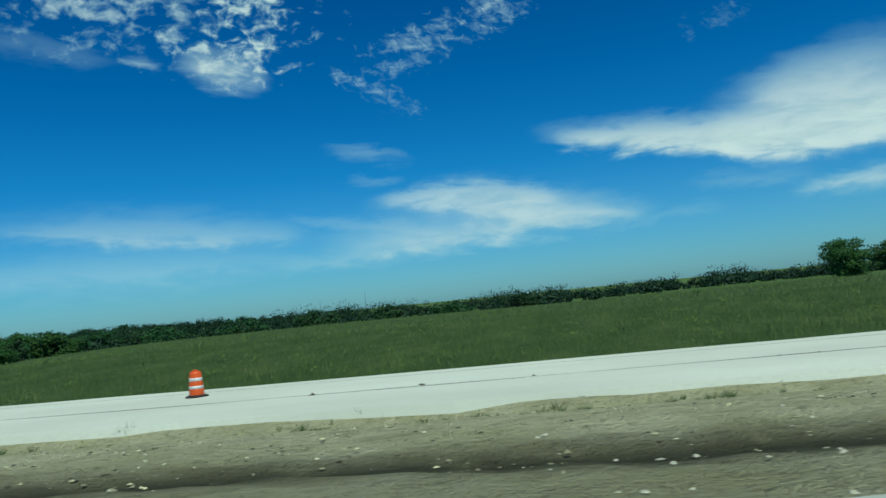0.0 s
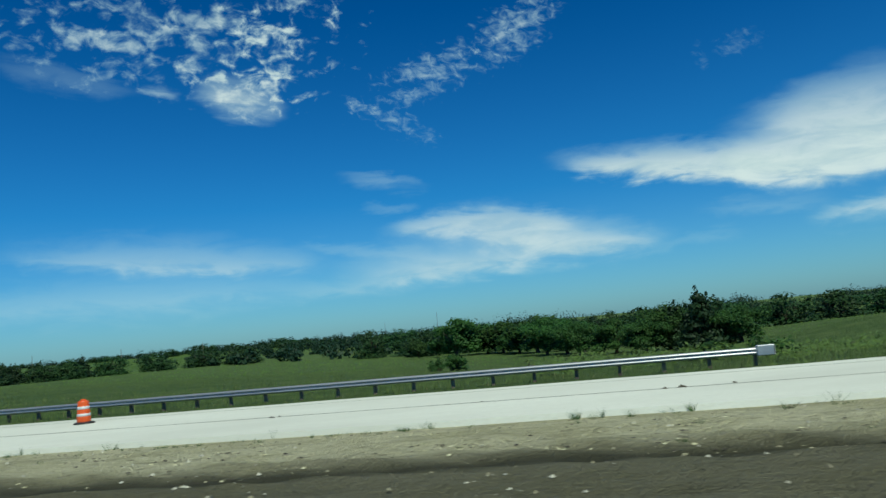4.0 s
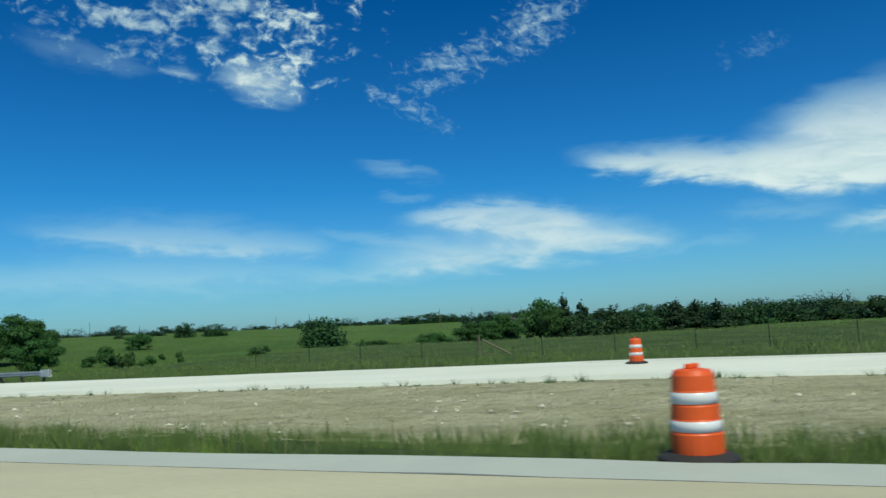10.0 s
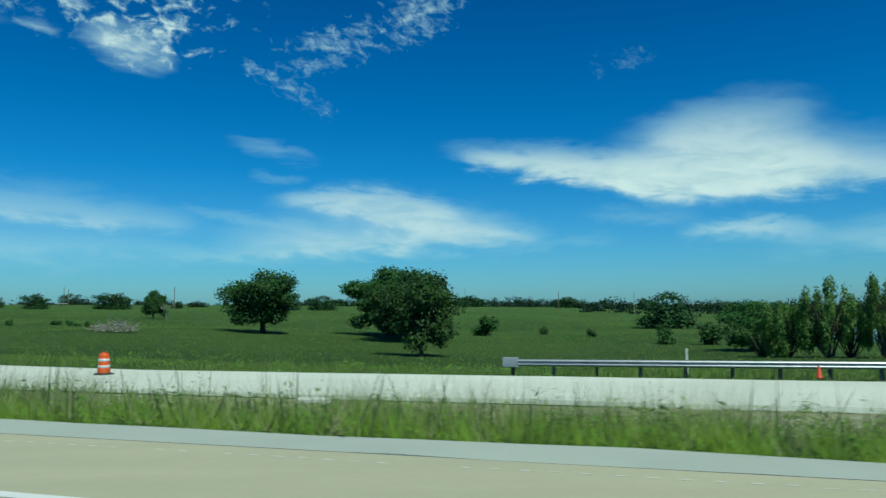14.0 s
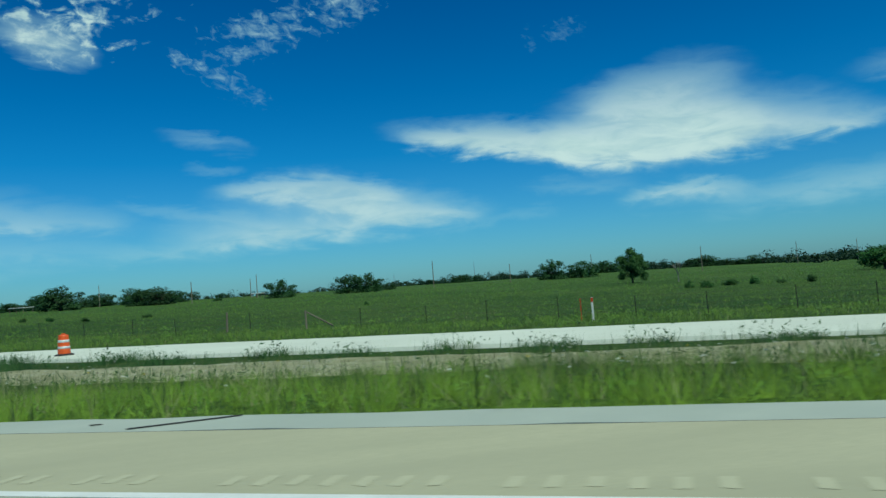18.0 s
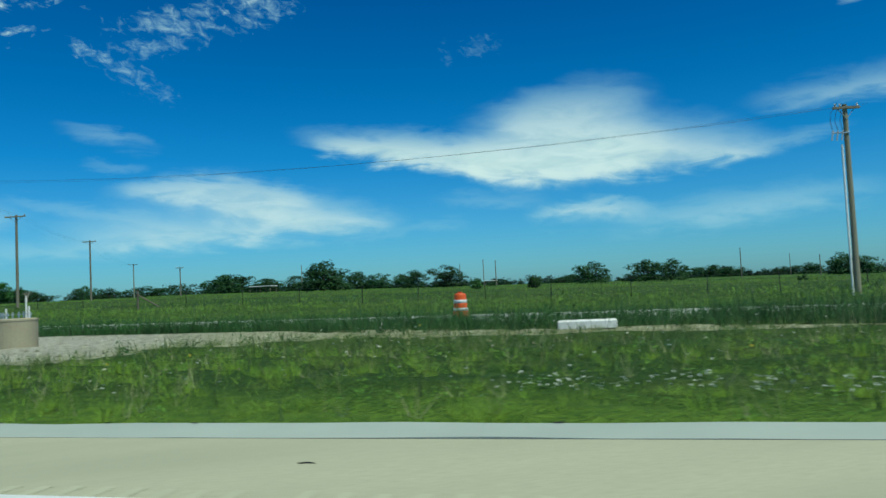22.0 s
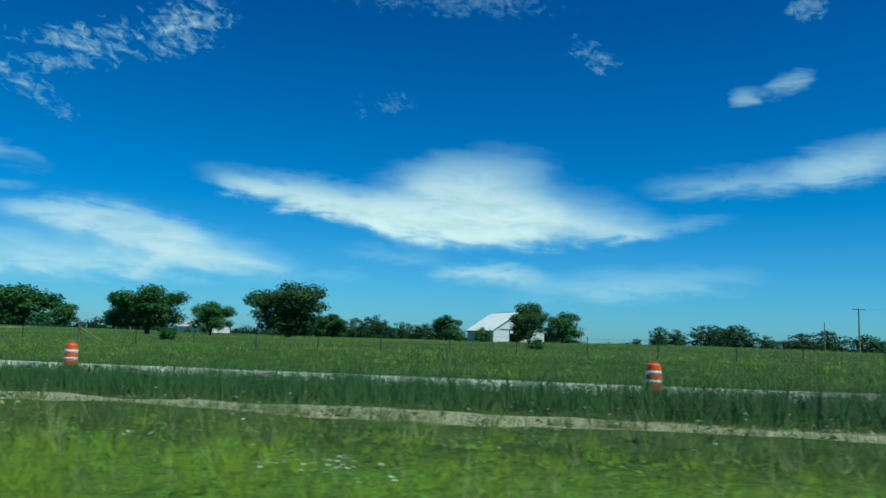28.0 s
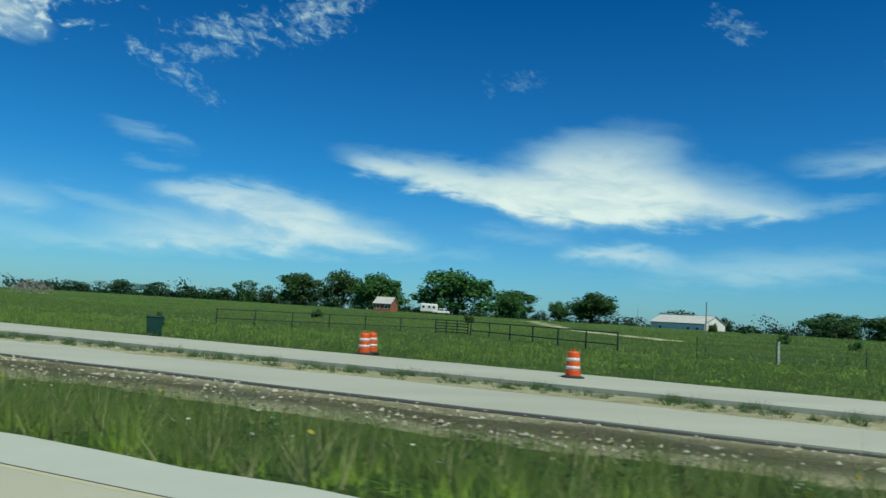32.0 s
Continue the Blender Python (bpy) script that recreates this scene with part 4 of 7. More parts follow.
make_guardrail(333.5, 417.8, 33.9, "long galvanised W-beam guardrail on timber posts by the pasture", -0.12)


# ---------------------------------------------------------------- road signs
def skid_frame(sign, half, top, spread=0.55, run=1.3):
    """Two square steel tubes with cross braces, feet and a tie bar, on the ground."""
    for y in (-half, half):
        part("post", Shape().box(-0.025, 0.025, y - 0.025, y + 0.025, 0.0, top, 0.004), GALV, sign)
        foot = part("skid", Shape().box(-run * 0.5, run * 0.5, y - 0.04, y + 0.04, 0.0, 0.05, 0.006), GALV, sign)
    part("cross_brace", Shape().rod((0.03, -half, 0.30), (0.03, half, 1.60), 0.024), GALV, sign)
    part("cross_brace", Shape().rod((-0.03, half, 0.30), (-0.03, -half, 1.60), 0.024), GALV, sign)
    part("tie_bar", Shape().box(-0.03, 0.03, -half, half, 0.16, 0.21, 0.005), GALV, sign)


def rounded_plate(w, h, t, r, z):
    pts = []
    for cx, cy, a0 in ((w / 2 - r, h / 2 - r, 0), (-w / 2 + r, h / 2 - r, 90), (-w / 2 + r, -h / 2 + r, 180), (w / 2 - r, -h / 2 + r, 270)):
        pts += [(cx + r * math.cos(radians(a0 + k * 22.5)), cy + r * math.sin(radians(a0 + k * 22.5))) for k in range(5)]
    n = len(pts)
    vs = [(0.0, p[0], z + p[1]) for p in pts] + [(t, p[0], z + p[1]) for p in pts]
    return Shape().add(vs, [tuple(reversed(range(n))), tuple(range(n, 2 * n))] + [(i, (i + 1) % n, n + (i + 1) % n, n + i) for i in range(n)])


def border(w, h, r, t, x, z, mat, parent, inset=0.03, thick=0.018):
    """A thin painted frame round a plate."""
    ring = []
    for k, g in enumerate((inset, inset + thick)):
        ww, hh, rr = w - 2 * g, h - 2 * g, max(r - g, 0.01)
        for cx, cy, a0 in ((ww / 2 - rr, hh / 2 - rr, 0), (-ww / 2 + rr, hh / 2 - rr, 90), (-ww / 2 + rr, -hh / 2 + rr, 180), (ww / 2 - rr, -hh / 2 + rr, 270)):
            ring += [(x, cx + rr * math.cos(radians(a0 + q * 22.5)), z + cy + rr * math.sin(radians(a0 + q * 22.5))) for q in range(5)]
    n = len(ring) // 2
    return part("border", Shape().add(ring, [(i, (i + 1) % n, n + (i + 1) % n, n + i) for i in range(n)]), mat, parent)


def speed_sign(m, number, w, h, base, half, label):
    sg = thing("speed_limit_sign", m, label, "road sign")
    skid_frame(sg, half, base + h * 0.9)
    z = base + h / 2
    plate = part("panel", rounded_plate(w, h, 0.006, 0.06, z), SIGN_WHITE, sg, "white aluminium panel")
    plate.location.x = 0.03
    border(w, h, 0.06, 0, 0.009, z, SIGN_BLACK, plate)
    for txt, size, dz in (("SPEED", w * 0.26, 0.345), ("LIMIT", w * 0.26, 0.125), (number, w * 0.62, -0.22)):
        lettering(txt, size, SIGN_BLACK, plate, pose(0.0095, 0, z + dz * h, 90, 0, 90), bold=0.006)
    return sg


def sandbag(m, seed, mat, label):
    b = Shape().lump((0, 0, 0.07), (0.34, 0.21, 0.085), seed, 0.14, 2)
    return tagged(part("sandbag", b, mat, None, smooth=True), label, "sandbag", "sandbags on sign feet"), m


def bags(s, d, z, places, turn=0):
    for k, (x, y, a, dz) in enumerate(places):
        ob, _ = sandbag(None, 11 + k, ORANGE_BAG, "orange woven sandbag weighing down a sign stand")
        ob.matrix_world = spot(s, d, z, turn) @ pose(x, y, dz, 0, 0, a)


speed_sign(spot(66.35, 26.9, float(service_z(66.2)), -13), "45", 0.92, 1.20, 2.60, 0.3, "white speed limit sign reading 45 on a steel stand")
bags(66.2, 26.9, float(service_z(66.2)), [(0.75, -0.25, 20, 0.03), (0.2, -0.35, 80, 0.03), (-0.6, -0.25, 10, 0.03), (-0.8, 0.3, 60, 0.03), (0.6, 0.35, -30, 0.03), (-0.2, 0.25, 0, 0.05), (-1.1, 0.0, 40, 0.03)])
speed_sign(spot(176.95, 7.45, -0.22, -5), "65", 0.92, 1.22, 2.72, 0.3, "white speed limit sign reading 65 on a steel stand")
bags(176.95, 7.0, -0.16, [(0.35, -0.2, 20, 0.05), (-0.35, -0.25, 70, 0.05), (0.35, -0.2, 0, 0.2), (-0.35, -0.3, 30, 0.2)])

# the diamond curve warning
cs = thing("curve_warning_sign", spot(890.16, 6.35, -0.12, -2), "orange diamond sign with a black left-curving arrow", "road sign")
skid_frame(cs, 0.58, 3.65)
dia = part("panel", rounded_plate(1.51, 1.51, 0.008, 0.05, 0.0), SIGN_ORANGE, cs, "orange reflective diamond panel")
dia.matrix_basis = pose(0.03, 0, 3.91, 45, 0, 0)
border(1.51, 1.51, 0.05, 0, 0.011, 0.0, SIGN_BLACK, dia, 0.03, 0.025)
_sh = Shape()
_c = [(-0.02, -0.60), (-0.02, -0.30), (0.01, -0.10), (0.07, 0.06), (0.16, 0.20), (0.25, 0.30)]
_o = []
for i, (px, pz) in enumerate(_c):
    a, b = _c[max(i - 1, 0)], _c[min(i + 1, len(_c) - 1)]
    tx, tz = b[0] - a[0], b[1] - a[1]
    L = math.hypot(tx, tz)
    _o.append(((px - tz / L * 0.085, pz + tx / L * 0.085), (px + tz / L * 0.085, pz - tx / L * 0.085)))
_v = [(0, -p[0] * 1.0, p[1]) for pr in _o for p in pr]
_sh.add(_v, [(2 * i, 2 * i + 1, 2 * i + 3, 2 * i + 2) for i in range(len(_o) - 1)])
_sh.add([(0, -0.46, 0.55), (0, -0.42, 0.16), (0, -0.10, 0.42)], [(0, 1, 2)])
arrow = part("arrow", _sh, SIGN_BLACK, cs, "black curved arrow")
arrow.matrix_basis = pose(0.052, 0, 3.88, 15, 0, 0) @ Matrix.Diagonal((1, 1.0, 0.95, 1))

# the exit panel
ex = thing("exit_sign", spot(920.95, 6.9, -0.15, 1), "tall orange exit sign with a white route panel", "road sign")
skid_frame(ex, 0.48, 4.6)
pn = part("panel", rounded_plate(1.34, 2.78, 0.008, 0.12, 4.03), SIGN_ORANGE, ex, "orange reflective panel")
pn.location.x = 0.03
border(1.34, 2.78, 0.12, 0, 0.011, 4.03, SIGN_BLACK, pn, 0.035, 0.03)
wp = part("route_panel", Shape().box(0.008, 0.014, -0.40, 0.44, 4.22, 5.17), SIGN_WHITE, pn, "white square route panel")
lettering("F.M.", 0.27, SIGN_BLACK, wp, pose(0.0165, 0.02, 4.98, 90, 0, 90), bold=0.008)
lettering("51", 0.66, SIGN_BLACK, wp, pose(0.0165, 0.02, 4.58, 90, 0, 90), bold=0.015)
for txt, size, y, z in (("CALIFORNIA", 0.26, 0.0, 3.88), ("ST", 0.29, -0.46, 3.53), ("EXIT 1/2 MILE", 0.24, 0.0, 2.96)):
    lettering(txt, size, SIGN_BLACK, pn, pose(0.0115, y, z, 90, 0, 90) @ Matrix.Diagonal((0.80, 1, 1, 1)), bold=0.008)
bags(920.95, 6.75, -0.15, [(0.05, -0.1, 20, 0.03), (0.55, -0.15, 70, 0.03), (0.3, -0.05, -20, 0.17), (0.0, 0.0, 40, 0.28), (-0.75, 0.0, 30, 0.05), (-0.75, 0.02, 75, 0.19)])

# a panel seen from behind, by the barn
bk = thing("road_sign_back", spot(733.8, 27.4, 0.98, 96), "grey back of a road sign on two braced posts", "road sign")
skid_frame(bk, 0.40, 3.2)
part("panel", rounded_plate(0.98, 0.32, 0.006, 0.05, 3.12), SIGN_BACK, bk, "bare aluminium back")


# ---------------------------------------------------------------- round foundations with anchor bolts
def shaft(m, r, h, mat, label, rods):
    sh = thing("light_pole_foundation", m, label, "foundation", "round pole foundations")
    part("concrete_drum", Shape().lathe([(r, -0.3), (r, h - 0.05), (r - 0.01, h - 0.02), (r - 0.05, h), (0.05, h)], 32), mat, sh, smooth=False)
    part("form_band", Shape().lathe([(r + 0.004, h - 0.09), (r + 0.014, h - 0.085), (r + 0.014, h - 0.03), (r + 0.004, h - 0.025)], 32), mat, sh, "raised rim of the form")
    for k in range(8):
        t = 2 * math.pi * k / 8 + 0.2
        x, y = 0.66 * r * math.cos(t), 0.66 * r * math.sin(t)
        b = part("anchor_bolt", Shape().rod((x, y, h - 0.05), (x, y, h + 0.22), 0.026), GALV, sh)
        part("nut", Shape().rod((x, y, h + 0.10), (x, y, h + 0.16), 0.055, n=6), GALV, b)
    for x, y, t in rods:
        part("conduit_stub", Shape().rod((x, y, h - 0.05), (x, y, h + t), 0.028, 0.026), WHITE_PAINT, sh, "pale conduit stub")
    return sh


shaft(spot(195.6, 13.6, None), 0.66, 1.0, SHAFT_CONCRETE, "grey cast concrete foundation with anchor bolts standing on muddy dirt", [(-0.55, 0.2, 1.0), (0.5, -0.1, 1.05), (0.1, 0.5, 0.45)])
shaft(spot(667.9, 21.2, None), 0.67, 0.98, TAN_CONCRETE, "tan round concrete foundation with anchor bolts on pale rubble", [(-0.5, 0.1, 0.35), (0.15, 0.3, 0.75), (0.55, 0.0, 0.4)])
shaft(spot(473.3, 20.2, None), 0.66, 0.85, SHAFT_CONCRETE, "pale concrete foundation with bolts behind tall verge grass", [(-0.5, 0.1, 0.5), (0.45, 0.0, 0.5)])


# ---------------------------------------------------------------- farm buildings
def gable_building(m, L, Wd, eave, ridge, name, label, category, wall, roof, front=(), end_door=None, far_door=None, seams=0.6, courses=0.0, over=0.35, windows_mat=None):
    """A gabled building: x along the ridge, -y the front. front: (x0, x1, z0, z1) openings with windows; end_door: (y0, y1, h) in the -x gable."""
    b = thing(name, m, label, category)
    t = 0.18

    def wall_with_holes(nm, x0, x1, y, holes, top):
        sh = Shape()
        xs = sorted({x0, x1, *[h[0] for h in holes], *[h[1] for h in holes]})
        for a, c in zip(xs[:-1], xs[1:]):
            hs = [h for h in holes if h[0] <= a and h[1] >= c]
            z = 0.0
            for h in sorted(hs, key=lambda q: q[2]):
                if h[2] > z:
                    sh.box(a, c, y, y + t, z - 0.4 * (z == 0), h[2])
                z = h[3]
            sh.box(a, c, y, y + t, z - 0.4 * (z == 0), top)
        if courses:
            s = -1 if y < 0 else 1
            yy = y if y < 0 else y + t
            for z in np.arange(0.1, top, courses):
                for a, c in zip(xs[:-1], xs[1:]):
                    if not any(h[0] <= a and h[1] >= c and h[2] - courses < z < h[3] for h in holes):
                        sh.box(a, c, min(yy, yy + s * 0.010), max(yy, yy + s * 0.010), z, z + 0.05)
        return part(nm, sh, wall, b)

    wall_with_holes("wall", -L / 2, L / 2, -Wd / 2, front, eave)
    wall_with_holes("wall", -L / 2, L / 2, Wd / 2 - t, [], eave)
    for x0, x1, z0, z1 in front:
        w = part("window", Shape().box(x0 - 0.08, x1 + 0.08, -Wd / 2 - 0.04, -Wd / 2 - 0.002, z0 - 0.08, z0).box(x0 - 0.08, x1 + 0.08, -Wd / 2 - 0.04, -Wd / 2 - 0.002, z1, z1 + 0.08).box(x0 - 0.08, x0, -Wd / 2 - 0.04, -Wd / 2 - 0.002, z0, z1).box(x1, x1 + 0.08, -Wd / 2 - 0.04, -Wd / 2 - 0.002, z0, z1), WHITE_PAINT, b, "white window frame")
        part("pane", Shape().box(x0, x1, -Wd / 2 + 0.06, -Wd / 2 + 0.08, z0, z1), windows_mat or GLASS, w)
    for sx, door in ((-1, end_door), (1, far_door)):
        x0, x1 = (sx * L / 2, sx * (L / 2 - t)) if sx < 0 else (L / 2 - t, L / 2)
        x0, x1 = min(x0, x1), max(x0, x1)
        ys = [-Wd / 2 + t, Wd / 2 - t] if not door else [-Wd / 2 + t, door[0], door[1], Wd / 2 - t]
        prof = lambda y: eave + (ridge - eave) * (1 - abs(y) / (Wd / 2))
        for k, (a, c) in enumerate(zip(ys[:-1], ys[1:])):
            z0 = door[2] if door and k == 1 else -0.4
            mids = [a, c] if a * c >= 0 else [a, 0.0, c]
            for p, q in zip(mids[:-1], mids[1:]):
                v = [(x, y, z) for x in (x0, x1) for y, z in ((p, z0), (q, z0), (q, prof(q)), (p, prof(p)))]
                part("gable_wall", Shape().add(v, [(0, 1, 2, 3), (7, 6, 5, 4), (0, 4, 5, 1), (1, 5, 6, 2), (2, 6, 7, 3), (3, 7, 4, 0)]), wall, b)
        if door:
            part("sliding_rail", Shape().box(x0 - 0.09 if sx < 0 else x1 + 0.02, x0 - 0.02 if sx < 0 else x1 + 0.09, door[0] - 1.6, door[1] + 2.2, door[2] + 0.75, door[2] + 0.85), DARK_STEEL, b, "dark sliding door track")
            part("door_post", Shape().box(x0 - 0.08 if sx < 0 else x1 + 0.02, x0 - 0.02 if sx < 0 else x1 + 0.08, door[1] - 0.1, door[1] + 0.02, 0.0, door[2] + 0.75), DARK_STEEL, b)
            for k in range(4):
                y = door[0] + (k + 0.7) * (door[1] - door[0]) / 5
                part("inner_rail", Shape().box(sx * (L / 2 - 2.0) - 0.05, sx * (L / 2 - 2.0) + 0.05, y - 0.06, y + 0.06, 0, door[2] * 0.75), WOOD_POST, b)
    part("earth_floor", Shape().box(-L / 2 + t, L / 2 - t, -Wd / 2 + t, Wd / 2 - t, -0.35, 0.03), DARK_INSIDE, b)
    for sy in (-1, 1):
        k = (ridge - eave) / (Wd / 2)
        y1, z1 = sy * (Wd / 2 + over), eave - k * over
        sh = Shape()
        v = [(x, y, z + dz) for x in (-L / 2 - 0.25, L / 2 + 0.25) for dz in (0.02, 0.09) for y, z in ((0.0, ridge), (y1, z1))]
        sh.add(v, [(0, 1, 3, 2), (4, 6, 7, 5), (0, 4, 5, 1), (2, 3, 7, 6), (0, 2, 6, 4), (1, 5, 7, 3)])
        slope_roof = part("roof", sh, roof, b)
        if seams:
            for x in np.arange(-L / 2, L / 2 + 0.1, seams):
                v = [(x + dx, y, z + 0.09 + dz) for dx in (-0.02, 0.02) for dz in (0.0, 0.035) for y, z in ((0.0, ridge), (y1, z1))]
                part("roof_rib", Shape().add(v, [(0, 1, 3, 2), (4, 6, 7, 5), (0, 4, 5, 1), (2, 3, 7, 6), (0, 2, 6, 4), (1, 5, 7, 3)]), roof, slope_roof)
        part("fascia", Shape().box(-L / 2 - 0.25, L / 2 + 0.25, y1 - 0.02, y1 + 0.02, z1 - 0.14, z1 + 0.03), WOOD_POST, b, "weathered eave board")
    part("ridge_cap", Shape().box(-L / 2 - 0.26, L / 2 + 0.26, -0.16, 0.16, ridge + 0.06, ridge + 0.13, 0.02), roof, b)
    return b


gable_building(pose(-673.3, 336.7, 1.40, 0, 0, -0.6), 11.1, 10.1, 3.95, 7.25, "barn", "white boarded barn with an open gable doorway", "barn", WHITE_PAINT, WHITE_METAL, front=[(-4.4, -3.7, 1.6, 2.4), (2.9, 3.6, 1.8, 2.6)], end_door=(-1.5, 1.4, 2.4), courses=0.22, windows_mat=DARK_INSIDE)
gable_building(pose(-673.7, 448.7, 2.3, 0, 0, 86.0), 13.5, 11.6, 2.5, 6.35, "barn", "white metal barn with a dark gable doorway", "barn", WHITE_METAL, WHITE_METAL, end_door=(-0.3, 2.2, 1.9), courses=0.0)
x_, y_ = at(973.5, 234.5)
gable_building(pose(float(x_), float(y_), 1.1, 0, 0, heading(973) - 30.0), 19.0, 9.5, 3.2, 5.4, "farm_shed", "long white farm shed with a grey metal roof and open end", "shed", WHITE_PAINT, GREY_ROOF, front=[(-6.5, -5.6, 0.9, 2.0), (3.5, 4.4, 0.9, 2.0), (6.6, 7.4, 0.9, 2.0)], end_door=(-1.2, 1.8, 2.6), seams=0.9)
x_, y_ = at(1063.0, 204.0)
gable_building(pose(float(x_), float(y_), 2.2, 0, 0, heading(1063) + 10), 5.5, 6.5, 2.5, 4.4, "brick_house", "small red brick farmhouse under trees", "house", BRICK_RED, GREY_ROOF, front=[(-1.8, -0.8, 0.9, 2.1), (0.8, 1.8, 0.9, 2.1)], seams=0)


def canopy(s, d, half, deep, h, label):
    c = thing("open_canopy", spot(s, d, None, 6), label, "shelter", "open farm shelters")
    part("roof", Shape().box(-half - 0.3, half + 0.3, -deep - 0.3, deep + 0.3, h, h + 0.16, 0.03), WHITE_METAL, c, "pale flat metal roof")
    part("eave_beam", Shape().box(-half - 0.2, half + 0.2, -deep - 0.1, -deep + 0.1, h - 0.2, h - 0.004), WOOD_POST, c)
    for x in (-half, 0.0, half):
        for y in (-deep, deep):
            part("post", Shape().rod((x, y, -0.2), (x, y, h), 0.09, n=8), WOOD_POST, c)


canopy(752.0, 177.0, 2.8, 1.8, 1.7, "open farm shelter with a pale flat roof by trees")
canopy(700.3, 236.3, 1.7, 1.2, 1.5, "low open shelter with a pale roof in the far pasture")

# a camper trailer and a small white car by the farmhouse
rv = thing("camper_trailer", spot(1050.0, 209.0, 2.3, 20), "white camper trailer parked by the farmhouse trees", "camper")
part("body", Shape().box(-2.6, 2.6, -1.2, 1.2, 0.6, 3.1, 0.22), WHITE_PAINT, rv)
for x in (-1.6, 0.2, 1.6):
    part("window", Shape().box(x - 0.35, x + 0.35, -1.22, -1.19, 1.7, 2.4, 0.01), GLASS, rv)
part("door", Shape().box(0.75, 1.15, -1.225, -1.19, 0.8, 2.6, 0.01), WHITE_METAL, rv)
for x in (-0.5, 0.4):
    part("wheel", Shape().rod((x, -1.25, 0.36), (x, -1.0, 0.36), 0.36, n=16), RUBBER, rv)
part("hitch", Shape().rod((2.6, 0, 0.55), (3.7, 0, 0.5), 0.05), DARK_STEEL, rv)
car = thing("pickup_truck", spot(1044.0, 206.0, 2.3, 25), "small white pickup parked beside the camper", "pickup truck")
part("body", Shape().box(-2.5, 2.5, -0.9, 0.9, 0.45, 1.1, 0.1), WHITE_PAINT, car)
part("cab", Shape().box(-0.9, 1.0, -0.8, 0.8, 1.1, 1.75, 0.16), WHITE_PAINT, car)
part("windows", Shape().box(-0.7, 0.8, -0.815, 0.815, 1.2, 1.6, 0.02), GLASS, car)
for x in (-1.6, 1.6):
    for y in (-0.9, 0.7):
        part("wheel", Shape().rod((x, y, 0.36), (x, y + 0.2, 0.36), 0.36, n=16), RUBBER, car)


# ---------------------------------------------------------------- utility poles and wires
def utility_pole(s, d, h, turn, arms, label, lean=0.0, gear=False, z=None):
    p = thing("utility_pole", spot(s, d, z, turn) @ pose(0, 0, 0, 0, lean, 0), label, "utility pole", "utility poles")
    part("pole", Shape().rod((0, 0, -0.5), (0, 0, h), 0.155, 0.11, 12), POLE_WOOD, p)
    for z, half in arms:
        arm = part("cross_arm", Shape().box(-half, half, -0.20, -0.10, z - 0.06, z + 0.06, 0.01), POLE_WOOD, p)
        for x in (-half + 0.12, -half * 0.45, half - 0.12):
            part("insulator", Shape().lathe([(0.03, z + 0.06), (0.055, z + 0.10), (0.035, z + 0.13), (0.055, z + 0.17), (0.02, z + 0.21)], 10, pose(x, -0.15, 0)), GLAZED, arm)
        part("arm_brace", Shape().rod((-half * 0.6, -0.13, z - 0.05), (0, -0.12, z - 0.55), 0.018, n=6).rod((half * 0.6, -0.13, z - 0.05), (0, -0.12, z - 0.55), 0.018, n=6), GALV, p)
    if gear:
        part("riser_conduit", Shape().rod((-0.3, -0.1, 0), (-0.3, -0.1, h - 2.0), 0.05, n=10), WHITE_PAINT, p, "white riser conduit strapped to the pole")
        part("cutout_bracket", Shape().box(-0.75, 0.1, -0.16, -0.10, h - 1.45, h - 1.38, 0.005), GALV, p)
        for k in range(3):
            x = -0.72 + 0.24 * k
            part("fuse_cutout", Shape().rod((x, -0.18, h - 1.3), (x - 0.1, -0.2, h - 1.8), 0.035, n=8), GLAZED, p)
            part("jumper_wire", Shape().line([(x, -0.18, h - 1.3), (x - 0.15, -0.25, h - 0.9), (x - 0.05, -0.2, h - 0.4), (x + 0.3, -0.15, h + 0.05)], 0.012, 5), WIRE, p)
    return p


utility_pole(636.7, 40.8, 9.4, 12, [(9.2, 0.65)], "weathered wooden utility pole with white riser conduit and fuse cutouts", 0.0, True)
utility_pole(695.6, 41.8, 9.7, 4, [(9.55, 1.25), (8.65, 0.8)], "tall wooden utility pole with two cross arms", -0.6)
utility_pole(708.8, 61.0, 9.2, 4, [(9.0, 1.2)], "wooden utility pole with one cross arm in the pasture")
utility_pole(732.7, 96.7, 9.3, 4, [(9.1, 1.2)], "dark wooden utility pole with one cross arm")
utility_pole(775.0, 154.0, 8.3, 4, [(8.1, 1.2)], "distant wooden utility pole with one cross arm")
utility_pole(753.7, 145.2, 6.6, 4, [(6.4, 1.0)], "distant wooden utility pole with one cross arm")
for s, d, h in ((686.6, 187.8, 6.4), (616.0, 226.7, 8.5), (590.0, 236.0, 6.0), (704.0, 240.0, 8.6), (716.0, 250.0, 7.5), (762.0, 215.0, 8.0), (520.0, 260.0, 8.0), (575.0, 330.0, 9.0), (470.0, 330.0, 9.0), (430.0, 360.0, 9.5)):
    utility_pole(s, d, h, 0, [], "bare wooden pole standing far off in the pasture")
utility_pole(962.6, 183.0, 6.9, 0, [], "bare wooden pole beside the long shed")
_tops = [(spot(s, d), h) for s, d, h in ((636.7, 40.8, 9.3), (695.6, 41.8, 9.65), (708.8, 61.0, 9.1), (732.7, 96.7, 9.2), (775.0, 154.0, 8.2))]
lines = thing("power_lines", spot(700, 60), "thin power wires strung between wooden poles", "power line")
_inv = lines.matrix_world.inverted()
